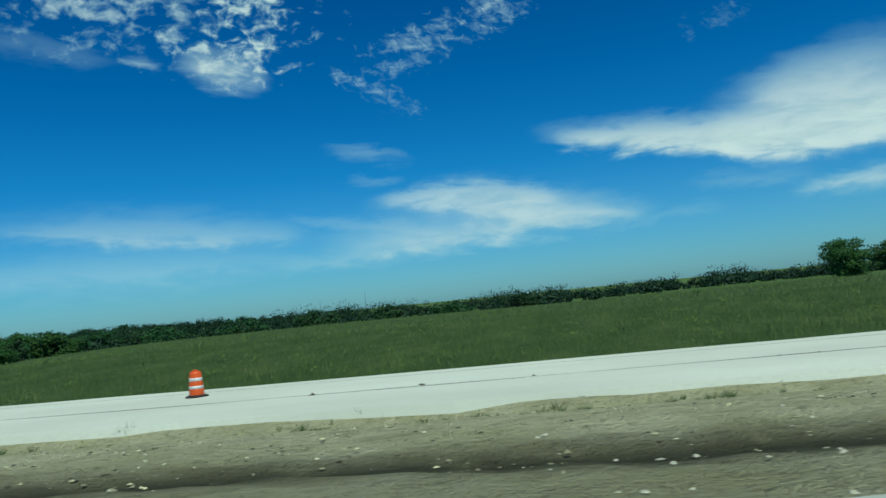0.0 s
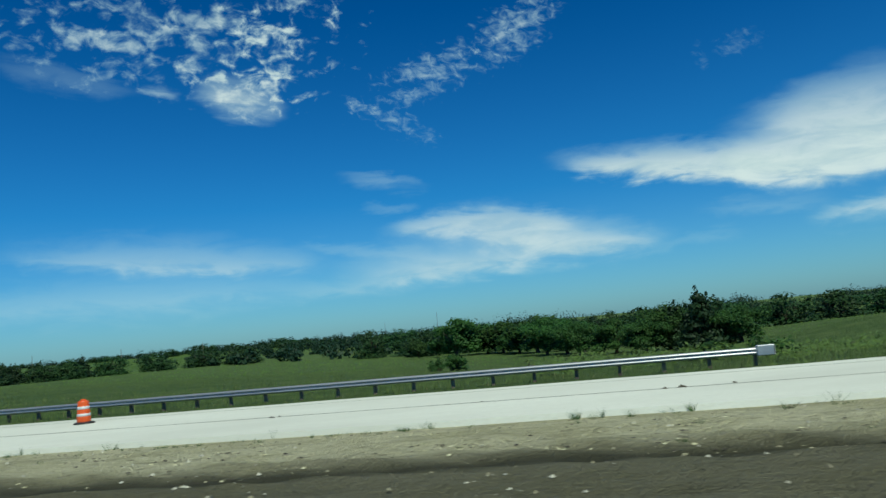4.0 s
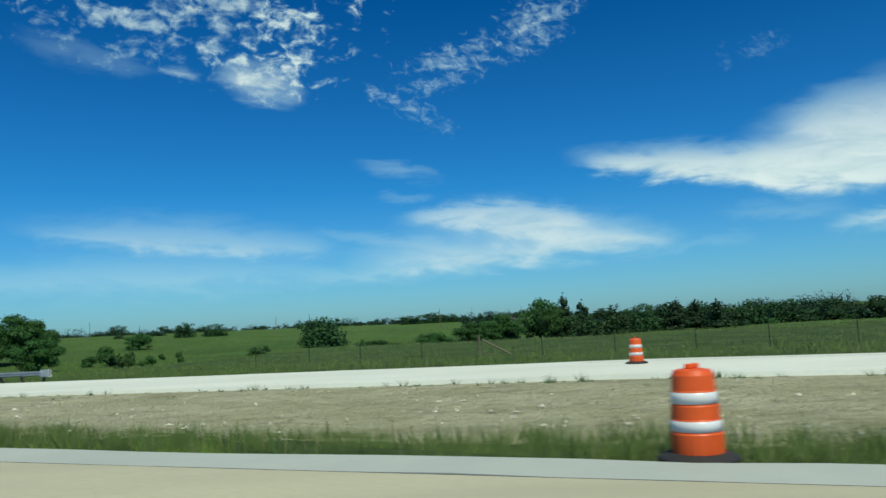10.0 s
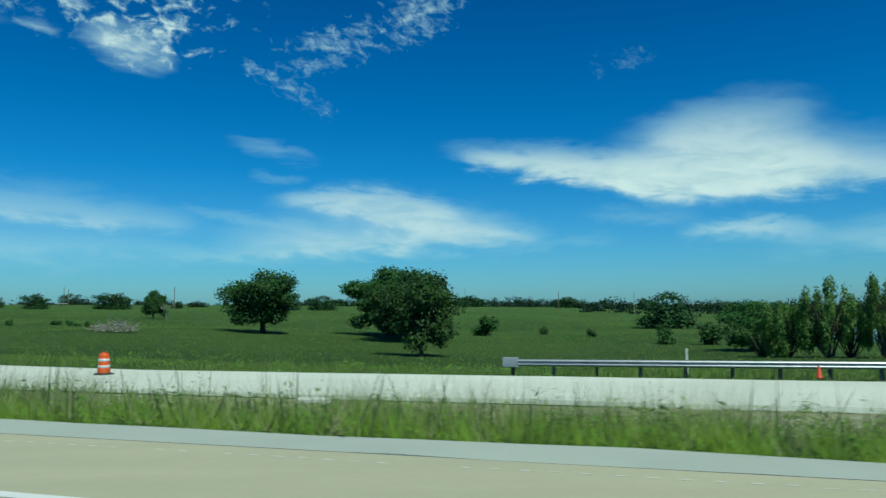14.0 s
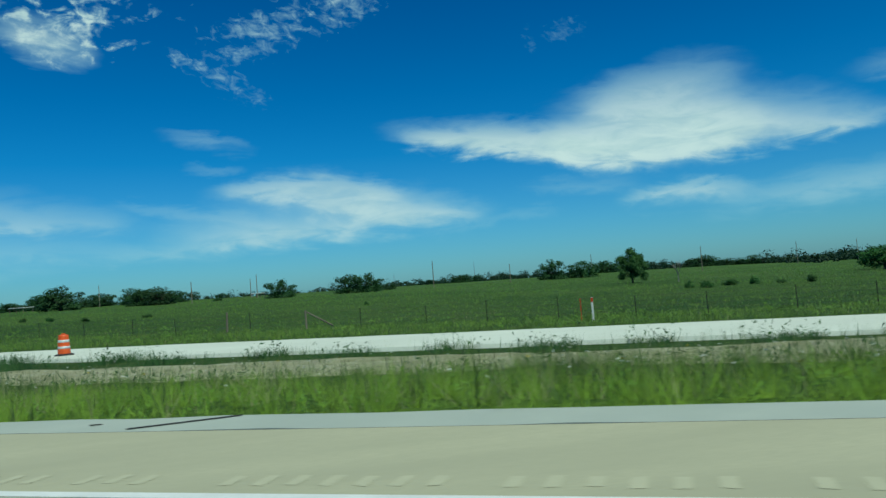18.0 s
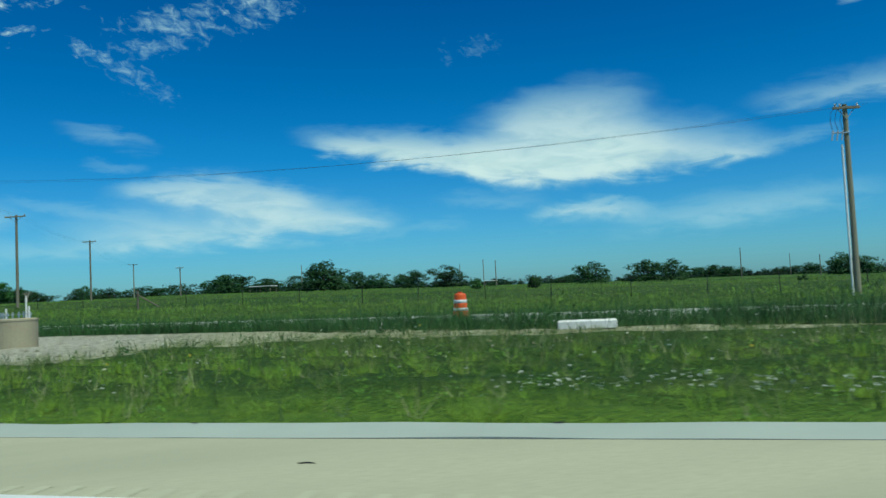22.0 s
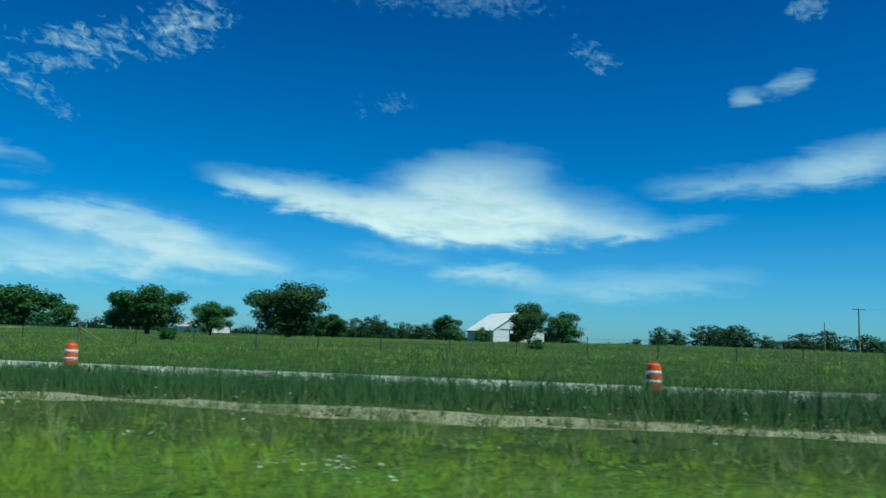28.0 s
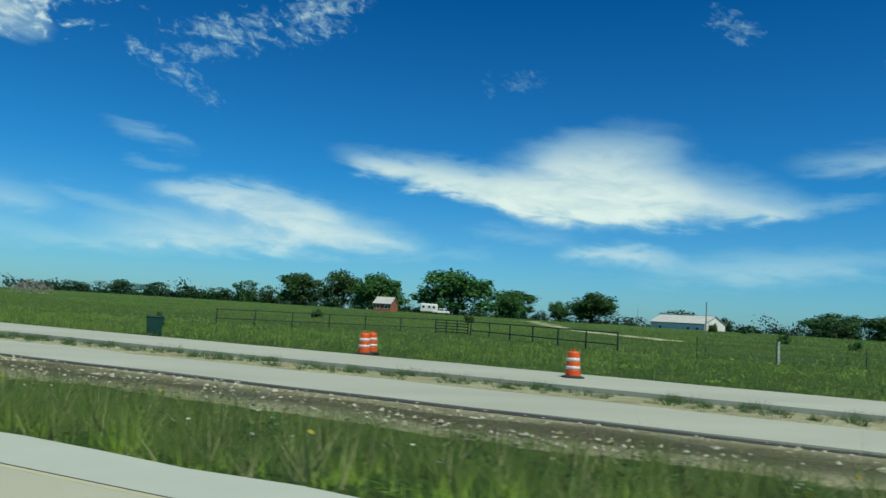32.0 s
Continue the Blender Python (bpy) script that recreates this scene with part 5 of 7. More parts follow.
for (ma, ha), (mb, hb) in zip(_tops[:-1], _tops[1:]):
    for off in (-1.0, 0.4, 1.0):
        a, b = ma @ Vector((off, -0.15, ha)), mb @ Vector((off, -0.15, hb))
        L = (a - b).length
        pts = [_inv @ (a.lerp(b, u) - Vector((0, 0, 4 * u * (1 - u) * L * 0.018))) for u in np.linspace(0, 1, 9)]
        part("wire", Shape().line(pts, 0.004, 4), WIRE, lines)
for a, b in ((Vector((4.2, -2.0, 0.2)), Vector((0.0, 0.0, 5.0))), (Vector((7.0, -1.6, 0.2)), Vector((0.0, 0.0, 6.0)))):
    q = spot(636.7, 40.8)
    part("guy_wire", Shape().rod(_inv @ (q @ (a + Vector((6, 0, 0)))), _inv @ (q @ (a.lerp(b, 0.22) + Vector((3.4, 0, 0)))), 0.035, n=6), material("yellow_guard", (0.62, 0.60, 0.16)), lines, "yellow guy guard")


# ---------------------------------------------------------------- wire fence along the pasture
def wire_fence(s0, s1, dline, label, gap=4.4):
    f = thing("wire_fence", spot((s0 + s1) / 2, float(dline((s0 + s1) / 2))), label, "fence", "pasture fences")
    inv = f.matrix_world.inverted()
    tpost = Shape().box(-0.022, 0.022, -0.006, 0.006, -0.3, 1.28).box(-0.006, 0.006, -0.006, 0.03, -0.3, 1.28).mesh("post", DARK_STEEL)
    wpost = Shape().rod((0, 0, -0.4), (0, 0, 1.4), 0.075, 0.07, 8).mesh("corner_post", WOOD_POST)
    ss = np.arange(s0, s1 + 0.1, gap)
    r = random.Random(int(s0))
    for k, s in enumerate(ss):
        ob = new("post", tpost if k % 14 else wpost)
        ob.parent = f
        ob.matrix_basis = inv @ spot(s + r.uniform(-0.3, 0.3), float(dline(s)), None, r.uniform(-20, 20)) @ pose(0, 0, r.uniform(-0.12, 0.05), r.uniform(-2, 2), r.uniform(-2, 2), 0)
        if k % 14 == 0 and k:
            br = part("brace", Shape().rod((0.1, 0, 1.15), (2.0, 0, 0.15), 0.05, n=8), WOOD_POST, f)
            br.matrix_basis = inv @ spot(s, float(dline(s)))
    for hgt in (0.3, 0.58, 0.86, 1.14):
        pts = [inv @ (spot(s, float(dline(s))) @ Vector((0, 0, hgt))) for s in ss]
        part("strand", Shape().line(pts, 0.006, 3), WIRE, f)
    return f


wire_fence(186, 330, lambda s: knots(s, [(0, 46), (330, 46)]), "barbed wire fence on thin steel posts along the pasture")
wire_fence(492, 560, lambda s: knots(s, [(330, 46), (420, 41), (560, 46)]), "barbed wire fence on steel posts before the oak pasture")
wire_fence(560, 740, lambda s: knots(s, [(560, 46), (700, 47), (740, 50)]), "low wire fence along the flat pasture")
wire_fence(800, 952, lambda s: knots(s, [(800, 50), (860, 46), (952, 46)]), "wire fence on dark steel posts in front of the farms")


def pipe_fence(pts, label, h=1.25, rails=(1.2, 0.45), gap=3.2, name="pipe_fence"):
    """A welded pipe fence through plan points (s, d)."""
    f = thing(name, spot(*pts[0]), label, "fence", "pipe fences and gates")
    inv = f.matrix_world.inverted()
    for (s0, d0), (s1, d1) in zip(pts[:-1], pts[1:]):
        a, b = spot(s0, d0).translation, spot(s1, d1).translation
        n = max(1, round((a - b).length / gap))
        q = []
        for k in range(n + 1):
            u = k / n
            p = spot(s0 + (s1 - s0) * u, d0 + (d1 - d0) * u).translation
            q.append(inv @ p)
            part("post", Shape().rod(q[-1] + Vector((0, 0, -0.3)), q[-1] + Vector((0, 0, h)), 0.05, n=8), DARK_STEEL, f)
        for z in rails:
            for p0, p1 in zip(q[:-1], q[1:]):
                part("rail", Shape().rod(p0 + Vector((0, 0, z)), p1 + Vector((0, 0, z)), 0.04, n=8), DARK_STEEL, f)
    return f


pipe_fence([(988.5, 49.8), (973.4, 60.9)], "dark welded pipe fence along a farm drive")
pipe_fence([(969.7, 60.2), (954.5, 47.9)], "dark welded pipe fence along a farm drive")
pipe_fence([(973.2, 60.5), (970.0, 60.3)], "dark pipe farm gate, shut", rails=(1.2, 0.95, 0.7, 0.45, 0.2), gap=1.1, name="farm_gate")
pipe_fence([(760, 54.3), (740, 50.5), (727, 48)], "dark pipe corral fence running up to the barn", 1.25, (1.2,))
pipe_fence([(726.6, 48), (721.5, 47)], "low dark pipe gate at the end of the corral fence", rails=(1.1, 0.65), gap=2.6, name="farm_gate")
lad = thing("corral_ladder", spot(783.0, 73.0), "white metal ladder gate standing by the barn", "gate")
for x in (-0.35, 0.35):
    part("upright", Shape().rod((x, 0, 0), (x, 0, 2.4), 0.045), WHITE_PAINT, lad)
for k in range(5):
    part("rung", Shape().rod((-0.35, 0, 0.4 + 0.45 * k), (0.35, 0, 0.4 + 0.45 * k), 0.03), WHITE_PAINT, lad)

# ---------------------------------------------------------------- things on the verge
for s, d, hgt, lab in ((699.9, 40.8, 1.15, "grey telecom pedestal in the pasture edge"), (690.7, 40.7, 1.15, "grey telecom pedestal near the utility pole")):
    bx = thing("utility_box", spot(s, d, None, 10), lab, "utility box", "telecom pedestals")
    part("cabinet", Shape().box(-0.25, 0.25, -0.2, 0.2, -0.1, hgt, 0.03), GREY_BOX, bx)
    part("lid", Shape().box(-0.27, 0.27, -0.22, 0.22, hgt, hgt + 0.06, 0.02), GREY_BOX, bx)
    part("label_plate", Shape().box(-0.1, 0.1, -0.206, -0.202, hgt - 0.4, hgt - 0.2), SIGN_WHITE, bx)


for x, y, h in ((-202, 1506, 35), (-329, 1693, 28)):      # far radio masts on the horizon
    mast = thing("radio_mast", pose(x, y, -1.0), "slender grey radio mast on the horizon", "mast", "radio masts")
    part("lattice", Shape().rod((0, 0, 0), (0, 0, h), 0.6, 0.35, 6), GALV, mast)
    part("aerial", Shape().rod((0, 0, h), (0, 0, h + 4), 0.2, 0.1, 5), GALV, mast)


def marker_post(s, d, z=None, h=1.25, red=False):
    p = thing("marker_post", spot(s, d, z), "thin white plastic marker post", "marker post", "marker posts")
    part("post", Shape().box(-0.05, 0.05, -0.012, 0.012, -0.2, h, 0.004), WHITE_PAINT, p)
    part("cap", Shape().box(-0.052, 0.052, -0.014, 0.014, h - 0.25, h - 0.02), CONE_RED if red else WHITE_BAND, p)


for s, d, red in ((158.0, 35.2, False), (176.0, 35.4, False), (344.5, 36.0, False), (398.0, 36.0, False), (410.0, 35.5, False), (533.4, 41.0, True), (945.2, 46.5, False), (905.0, 43.0, False)):
    marker_post(s, d, red=red)
stake = tagged(part("survey_stake", Shape().box(-0.02, 0.02, -0.02, 0.02, -0.1, 1.2, 0.004), CONE_RED, None), "thin red survey stake in the meadow", "stake")
stake.matrix_world = spot(534.1, 41.5)
cone = thing("traffic_cone", spot(345.0, 33.0, float(service_z(344.4))), "small orange traffic cone on the new road", "traffic cone", "small traffic cones")
part("cone", Shape().lathe([(0.12, 0.025), (0.115, 0.03), (0.03, 0.47), (0.012, 0.48)], 14), CONE_RED, cone, smooth=True)
part("foot", Shape().box(-0.14, 0.14, -0.14, 0.14, 0.0, 0.028, 0.006), RUBBER, cone)
for s, d in ((374.1, 33.0), (405.0, 33.0)):
    copy_thing(cone, spot(s, d, float(service_z(s))))

bin_ = thing("refuse_bin", spot(977.5, 32.4, -0.4, 15), "dark green wheeled refuse bin at the road's edge", "bin")
part("body", Shape().add([(-0.28, -0.27, 0.08), (0.28, -0.27, 0.08), (0.28, 0.27, 0.08), (-0.28, 0.27, 0.08), (-0.34, -0.33, 0.98), (0.34, -0.33, 0.98), (0.34, 0.33, 0.98), (-0.34, 0.33, 0.98)], [(3, 2, 1, 0), (0, 1, 5, 4), (1, 2, 6, 5), (2, 3, 7, 6), (3, 0, 4, 7), (4, 5, 6, 7)]), GREEN_BIN, bin_)
part("lid", Shape().box(-0.37, 0.37, -0.36, 0.38, 0.98, 1.06, 0.03), GREEN_BIN, bin_)
for x in (-0.27, 0.21):
    part("wheel", Shape().rod((x, 0.3, 0.10), (x + 0.06, 0.3, 0.10), 0.10, n=12), RUBBER, bin_)


def pallet(m):
    p = thing("wooden_pallet", m, "broken wooden pallet lying tilted on the dirt", "pallet", "pallets")
    for k in range(6):
        part("board", Shape().box(-0.6, 0.6, -0.5 + k * 0.185, -0.39 + k * 0.185, 0.12, 0.14, 0.003), FRESH_WOOD, p)
    for k in range(3):
        part("bearer", Shape().box(-0.58 + k * 0.54, -0.50 + k * 0.54, -0.5, 0.54, 0.02, 0.12), FRESH_WOOD, p)
    for k in range(3):
        part("base_board", Shape().box(-0.6, 0.6, -0.5 + k * 0.46, -0.39 + k * 0.46, 0.0, 0.02), FRESH_WOOD, p)
    return p


pl = pallet(spot(687.4, 20.6, None, 15) @ pose(0, 0, 0.02, 4, -3, 0))
copy_thing(pl, spot(687.0, 20.8, None, 28) @ pose(0, 0, 0.18, 7, 5, 0))
copy_thing(pl, spot(687.9, 20.9, None, 20) @ pose(0.1, 0.1, 0.36, 10, -7, 0))


def slab(s, d, w, l, h, turn, mat, name, label, cat, z=None, tip=0):
    ob = tagged(part(name, Shape().box(-w / 2, w / 2, -l / 2, l / 2, 0, h, min(h * 0.3, 0.03)), mat, None), label, cat)
    ob.matrix_world = spot(s, d, z, turn) @ pose(0, 0, 0.01, tip, 0, 0)


slab(172.4, 18.1, 1.5, 1.1, 0.06, 8, WHITE_PAINT, "white_board", "flat white board lying on the dirt", "board")
slab(164.8, 14.0, 1.6, 0.8, 0.06, -12, SHAFT_CONCRETE, "concrete_plank", "pale plank of concrete lying on rubble", "plank")
slab(378.1, 19.9, 2.0, 1.5, 0.06, 12, WHITE_PAINT, "white_board", "large white sheet lying on gravelly dirt", "board")
slab(648.8, 24.0, 1.8, 0.8, 0.27, 3, WHITE_PAINT, "white_block", "long white concrete block in the grass", "block")
slab(685.2, 23.0, 1.6, 0.7, 0.16, 3, WHITE_PAINT, "white_board", "white boards on the dirt beside pallets", "board")
slab(578.0, 19.9, 1.2, 0.5, 0.16, 6, WHITE_PAINT, "white_board", "white board at the edge of the verge grass", "board")
slab(421.0, 20.5, 1.0, 0.4, 0.16, 3, WHITE_PAINT, "white_block", "white block half hidden by grass", "block")
slab(220.8, 22.9, 2.0, 1.3, 0.05, 12, WHITE_PAINT, "white_board", "small white sheet on the dirt", "board")
mat_ = tagged(part("black_mat", Shape().box(-0.9, 0.9, -0.5, 0.5, 0, 0.12, 0.04).lump((0.2, 0, 0.16), (0.6, 0.35, 0.1), 5, 0.3), BLACK_PIPE, None), "crumpled black plastic sheet on chalky ground", "plastic sheet")
mat_.matrix_world = spot(675.5, 24.6, None, 10)
bag = thing("bag_bundle", spot(708.6, 20.3, None, 10), "bundle of bags wrapped in clear plastic on the dirt", "bag bundle")
for k in range(3):
    part("bag", Shape().lump((-0.33 + 0.33 * k, 0, 0.14), (0.24, 0.28, 0.15), 21 + k, 0.2, 2), ORANGE_BAG, bag, smooth=True)
part("wrap", Shape().lump((0, 0, 0.30), (0.52, 0.36, 0.22), 9, 0.3, 2), PLASTIC_WRAP, bag, "cloudy plastic wrapping", smooth=True)
red = tagged(part("plastic_sheet", Shape().lump((0, 0, 0.22), (0.95, 0.55, 0.34), 14, 0.35, 2).lump((-0.55, 0.1, 0.36), (0.42, 0.4, 0.2), 9, 0.4, 2), material("red_sheet", (0.42, 0.13, 0.08), (0.55, 0.38, 0.3), 0.5, bump=0.3), None), "crumpled red and white plastic sheet at the road edge", "plastic sheet")
red.matrix_world = spot(225.9, 23.6, None, 20)
rag = tagged(part("orange_netting", Shape().lump((0, 0, 0.1), (0.16, 0.12, 0.10), 15, 0.4, 2), ORANGE_BAG, None), "scrap of orange netting in verge grass", "netting")
rag.matrix_world = spot(706.4, 8.7, None, 20)
st = tagged(part("bent_pipe", Shape().line([(0, 0, -0.1), (0.12, 0, 0.35), (0.32, 0, 0.75), (0.42, 0, 1.15), (0.45, 0, 1.3)], 0.035, 8), BLACK_PIPE, None), "bent black pipe sticking out of the dirt", "pipe")
st.matrix_world = spot(202.5, 17.4)
st2 = tagged(part("bent_pipe", Shape().line([(0.06, 0, -0.1), (-0.02, 0, 0.3), (-0.05, 0, 0.7), (-0.04, 0, 1.05)], 0.035, 8), BLACK_PIPE, None), "bent black pipe sticking out of the dirt", "pipe")
st2.matrix_world = spot(43.9, 18.8)


def laid_pipe(name, a, b, r, mat, label, group=""):
    """A straight pipe between two points given as (s, d, height)."""
    p, q = [Vector((*map(float, at(e[0], e[1])), e[2])) for e in (a, b)]
    mid = (p + q) / 2
    ob = tagged(part(name, Shape().rod(p - mid, q - mid, r, n=10), mat, None), label, "pipe", group)
    ob.matrix_world = Matrix.Translation(mid)


_oz = float(service_z(931)) - 0.06
for k in range(7):
    up = 0.16 * (k // 4)
    laid_pipe("black_pipe", (938.6 - 0.3 * (k % 3), 17.75 + 0.19 * (k % 4) + 0.09 * (k // 4), _oz + 0.09 + up), (925.3 + 0.25 * (k % 3), 18.35 + 0.19 * (k % 4) + 0.09 * (k // 4), _oz + 0.36 + up), 0.088, BLACK_PIPE, "long black plastic pipe stacked by the old road", "stacked black pipes")
for k in range(3):
    laid_pipe("black_pipe", (937.8 - 0.4 * k, 17.3 + 0.19 * k, _oz + 0.09), (924.2 + 0.5 * k, 17.35 + 0.2 * k, _oz + 0.09), 0.088, BLACK_PIPE, "long black plastic pipe fanned out on the old road", "stacked black pipes")
prop = tagged(part("timber_block", Shape().rod((0, -0.5, 0.13), (0, 0.5, 0.13), 0.14, n=10), BARK, None), "short dark log propping up the pipes", "log")
prop.matrix_world = spot(926.4, 18.6, _oz, 5)
for a, b, r in (((921.0, 15.95), (920.1, 15.9), 0.05), ((920.4, 16.2), (918.0, 15.65), 0.06), ((918.4, 16.15), (917.5, 15.4), 0.07), ((917.6, 15.6), (917.0, 15.7), 0.04)):
    laid_pipe("pale_pipe", (*a, zat(*a) + r), (*b, zat(*b) + r), r, LIMESTONE, "length of pale pipe lying in rubble beside the road", "pale pipes")
chip = tagged(part("stone", Shape().lump((0, 0, 0.12), (0.10, 0.08, 0.16), 4, 0.2, 1), LIMESTONE, None), "pale stone standing in dark dirt by the road", "stone", "limestone lumps")
chip.matrix_world = spot(915.0, 14.8)
heap = tagged(part("spoil_heap", Shape().lump((0, 0, 0.0), (3.3, 2.4, 0.5), 23, 0.2, 3), LIMESTONE, None, smooth=True), "bright heap of chalky spoil behind the service road", "spoil heap")
heap.matrix_world = spot(729.3, 35.6)
snag = thing("dead_branch", spot(211.0, 19.0, None, 14), "dark broken branch lying on churned dirt", "branch")
part("limb", Shape().line([(-0.62, 0.02, 0.06), (-0.2, -0.03, 0.13), (0.25, 0.0, 0.16), (0.52, 0.03, 0.14)], 0.055, 7).lump((0.58, 0.02, 0.15), (0.11, 0.10, 0.16), 3, 0.3, 1), BARK, snag)
part("twig", Shape().line([(0.1, 0, 0.15), (-0.15, 0.1, 0.24), (-0.3, 0.12, 0.22)], 0.018, 5), BARK, snag)
slab(210.0, 19.4, 0.9, 0.35, 0.03, 20, WHITE_PAINT, "white_board", "torn strip of white sheet beside a branch", "board")
for s, d, a in ((730.2, 6.6, 25), (356.1, 8.0, 15), (267.6, 8.0, 4), (619.8, 6.5, 10)):
    tr = tagged(part("tyre_scrap", Shape().line([(-0.16, 0.02, 0.01), (-0.05, 0.0, 0.022), (0.06, 0.015, 0.012), (0.15, 0.0, 0.01), (0.17, 0.045, 0.01), (0.10, 0.075, 0.012), (0.0, 0.06, 0.012)], 0.008, 6), RUBBER, None), "shred of black tyre rubber on the shoulder", "tyre scrap", "tyre scraps")
    tr.matrix_world = spot(s, d, 0.004, a)
slab(535.3, 8.85, 1.5, 0.09, 0.006, 35, RUBBER, "tar_patch", "black tar smear on the pale shoulder", "tar patch", z=-0.008)
log = thing("branch_stump", spot(460.3, 17.5, None, 20), "torn dark branch standing in verge grass", "branch")
part("limb", Shape().line([(-0.6, 0, 0.1), (0.0, 0, 0.55), (0.55, 0, 0.75)], 0.09, 7), BARK, log)
part("twig", Shape().line([(0, 0, 0.5), (-0.25, 0, 0.8), (-0.1, 0.1, 1.0)], 0.05, 6).line([(0.2, 0, 0.6), (0.3, 0, 0.95)], 0.04, 6), BARK, log)


def water_sheet(name, s, d, rs, rd, z, mat, label, cat, seed, kind=""):
    r = random.Random(seed)
    pts = []
    for k in range(48):
        t = 2 * math.pi * k / 48
        q = 1 + 0.12 * math.sin(3 * t + seed) + 0.09 * math.sin(7 * t) + r.uniform(-0.04, 0.04)
        x, y = at(s + rs * q * math.cos(t), d + rd * q * math.sin(t))
        pts.append((float(x), float(y), z))
    ob = mesh_object(name, pts, [tuple(range(48))], mat)
    return tagged(ob, label, cat, kind=kind)


water_sheet("puddle_water", 190.6, 16.2, 5.0, 1.4, zat(190.6, 16.0) + 0.02, PUDDLE, "shallow muddy puddle on the dirt", "puddle", 2, "structure")
water_sheet("puddle_water", 93.6, 12.3, 4.6, 0.65, zat(93.6, 12.3) + 0.03, PUDDLE, "long muddy puddle in the wheel track", "puddle", 7, "structure")
water_sheet("pond_water", 363.0, 156.0, 20.0, 44.0, -3.85, POND, "still grey-blue stock pond in the pasture", "pond", 4, "structure")


# ---------------------------------------------------------------- trees
def leaf_cloud(rng, lobes, n, size, up=0.35):
    """Leaf sprays as small bent quads in and on uneven lobes (x, y, z, rx, ry, rz)."""
    lobes = np.array(lobes)
    vol = lobes[:, 3] * lobes[:, 4] + lobes[:, 4] * lobes[:, 5]
    pick = rng.choice(len(lobes), n, p=vol / vol.sum())
    L = lobes[pick]
    u = rng.normal(size=(n, 3))
    u /= np.linalg.norm(u, axis=1, keepdims=True)
    rad = 1 - 0.55 * rng.random(n) ** 2.2
    rad *= 0.9 + 0.2 * np.sin(u[:, 0] * 9 + pick) * np.sin(u[:, 1] * 8 + 2 * pick) + rng.normal(0, 0.07, n)
    c = L[:, :3] + u * L[:, 3:6] * rad[:, None]
    nrm = u + rng.normal(0, 0.42, (n, 3))
    nrm[:, 2] += up
    nrm /= np.linalg.norm(nrm, axis=1, keepdims=True)
    a = np.cross(nrm, rng.normal(size=(n, 3)))
    a /= np.linalg.norm(a, axis=1, keepdims=True)
    b = np.cross(nrm, a)
    sz = size * (0.55 + 0.9 * rng.random(n))[:, None]
    v = np.stack([c - a * sz * 0.5, c + b * sz * 0.32 - nrm * sz * 0.08, c + a * sz * 0.55, c - b * sz * 0.32 - nrm * sz * 0.08], 1).reshape(-1, 3)
    return v


def quad_mesh(name, v, mat, k=4):
    """A mesh of loose k-cornered faces from stacked corners."""
    n = len(v) // k
    me = bpy.data.meshes.new(name)
    me.vertices.add(len(v))
    me.vertices.foreach_set("co", np.ascontiguousarray(v, dtype=np.float32).ravel())
    me.loops.add(len(v))
    me.loops.foreach_set("vertex_index", np.arange(len(v), dtype=np.int32))
    me.polygons.add(n)
    me.polygons.foreach_set("loop_start", np.arange(0, len(v), k, dtype=np.int32))
    me.update(calc_edges=True)
    me.materials.append(mat)
    return me


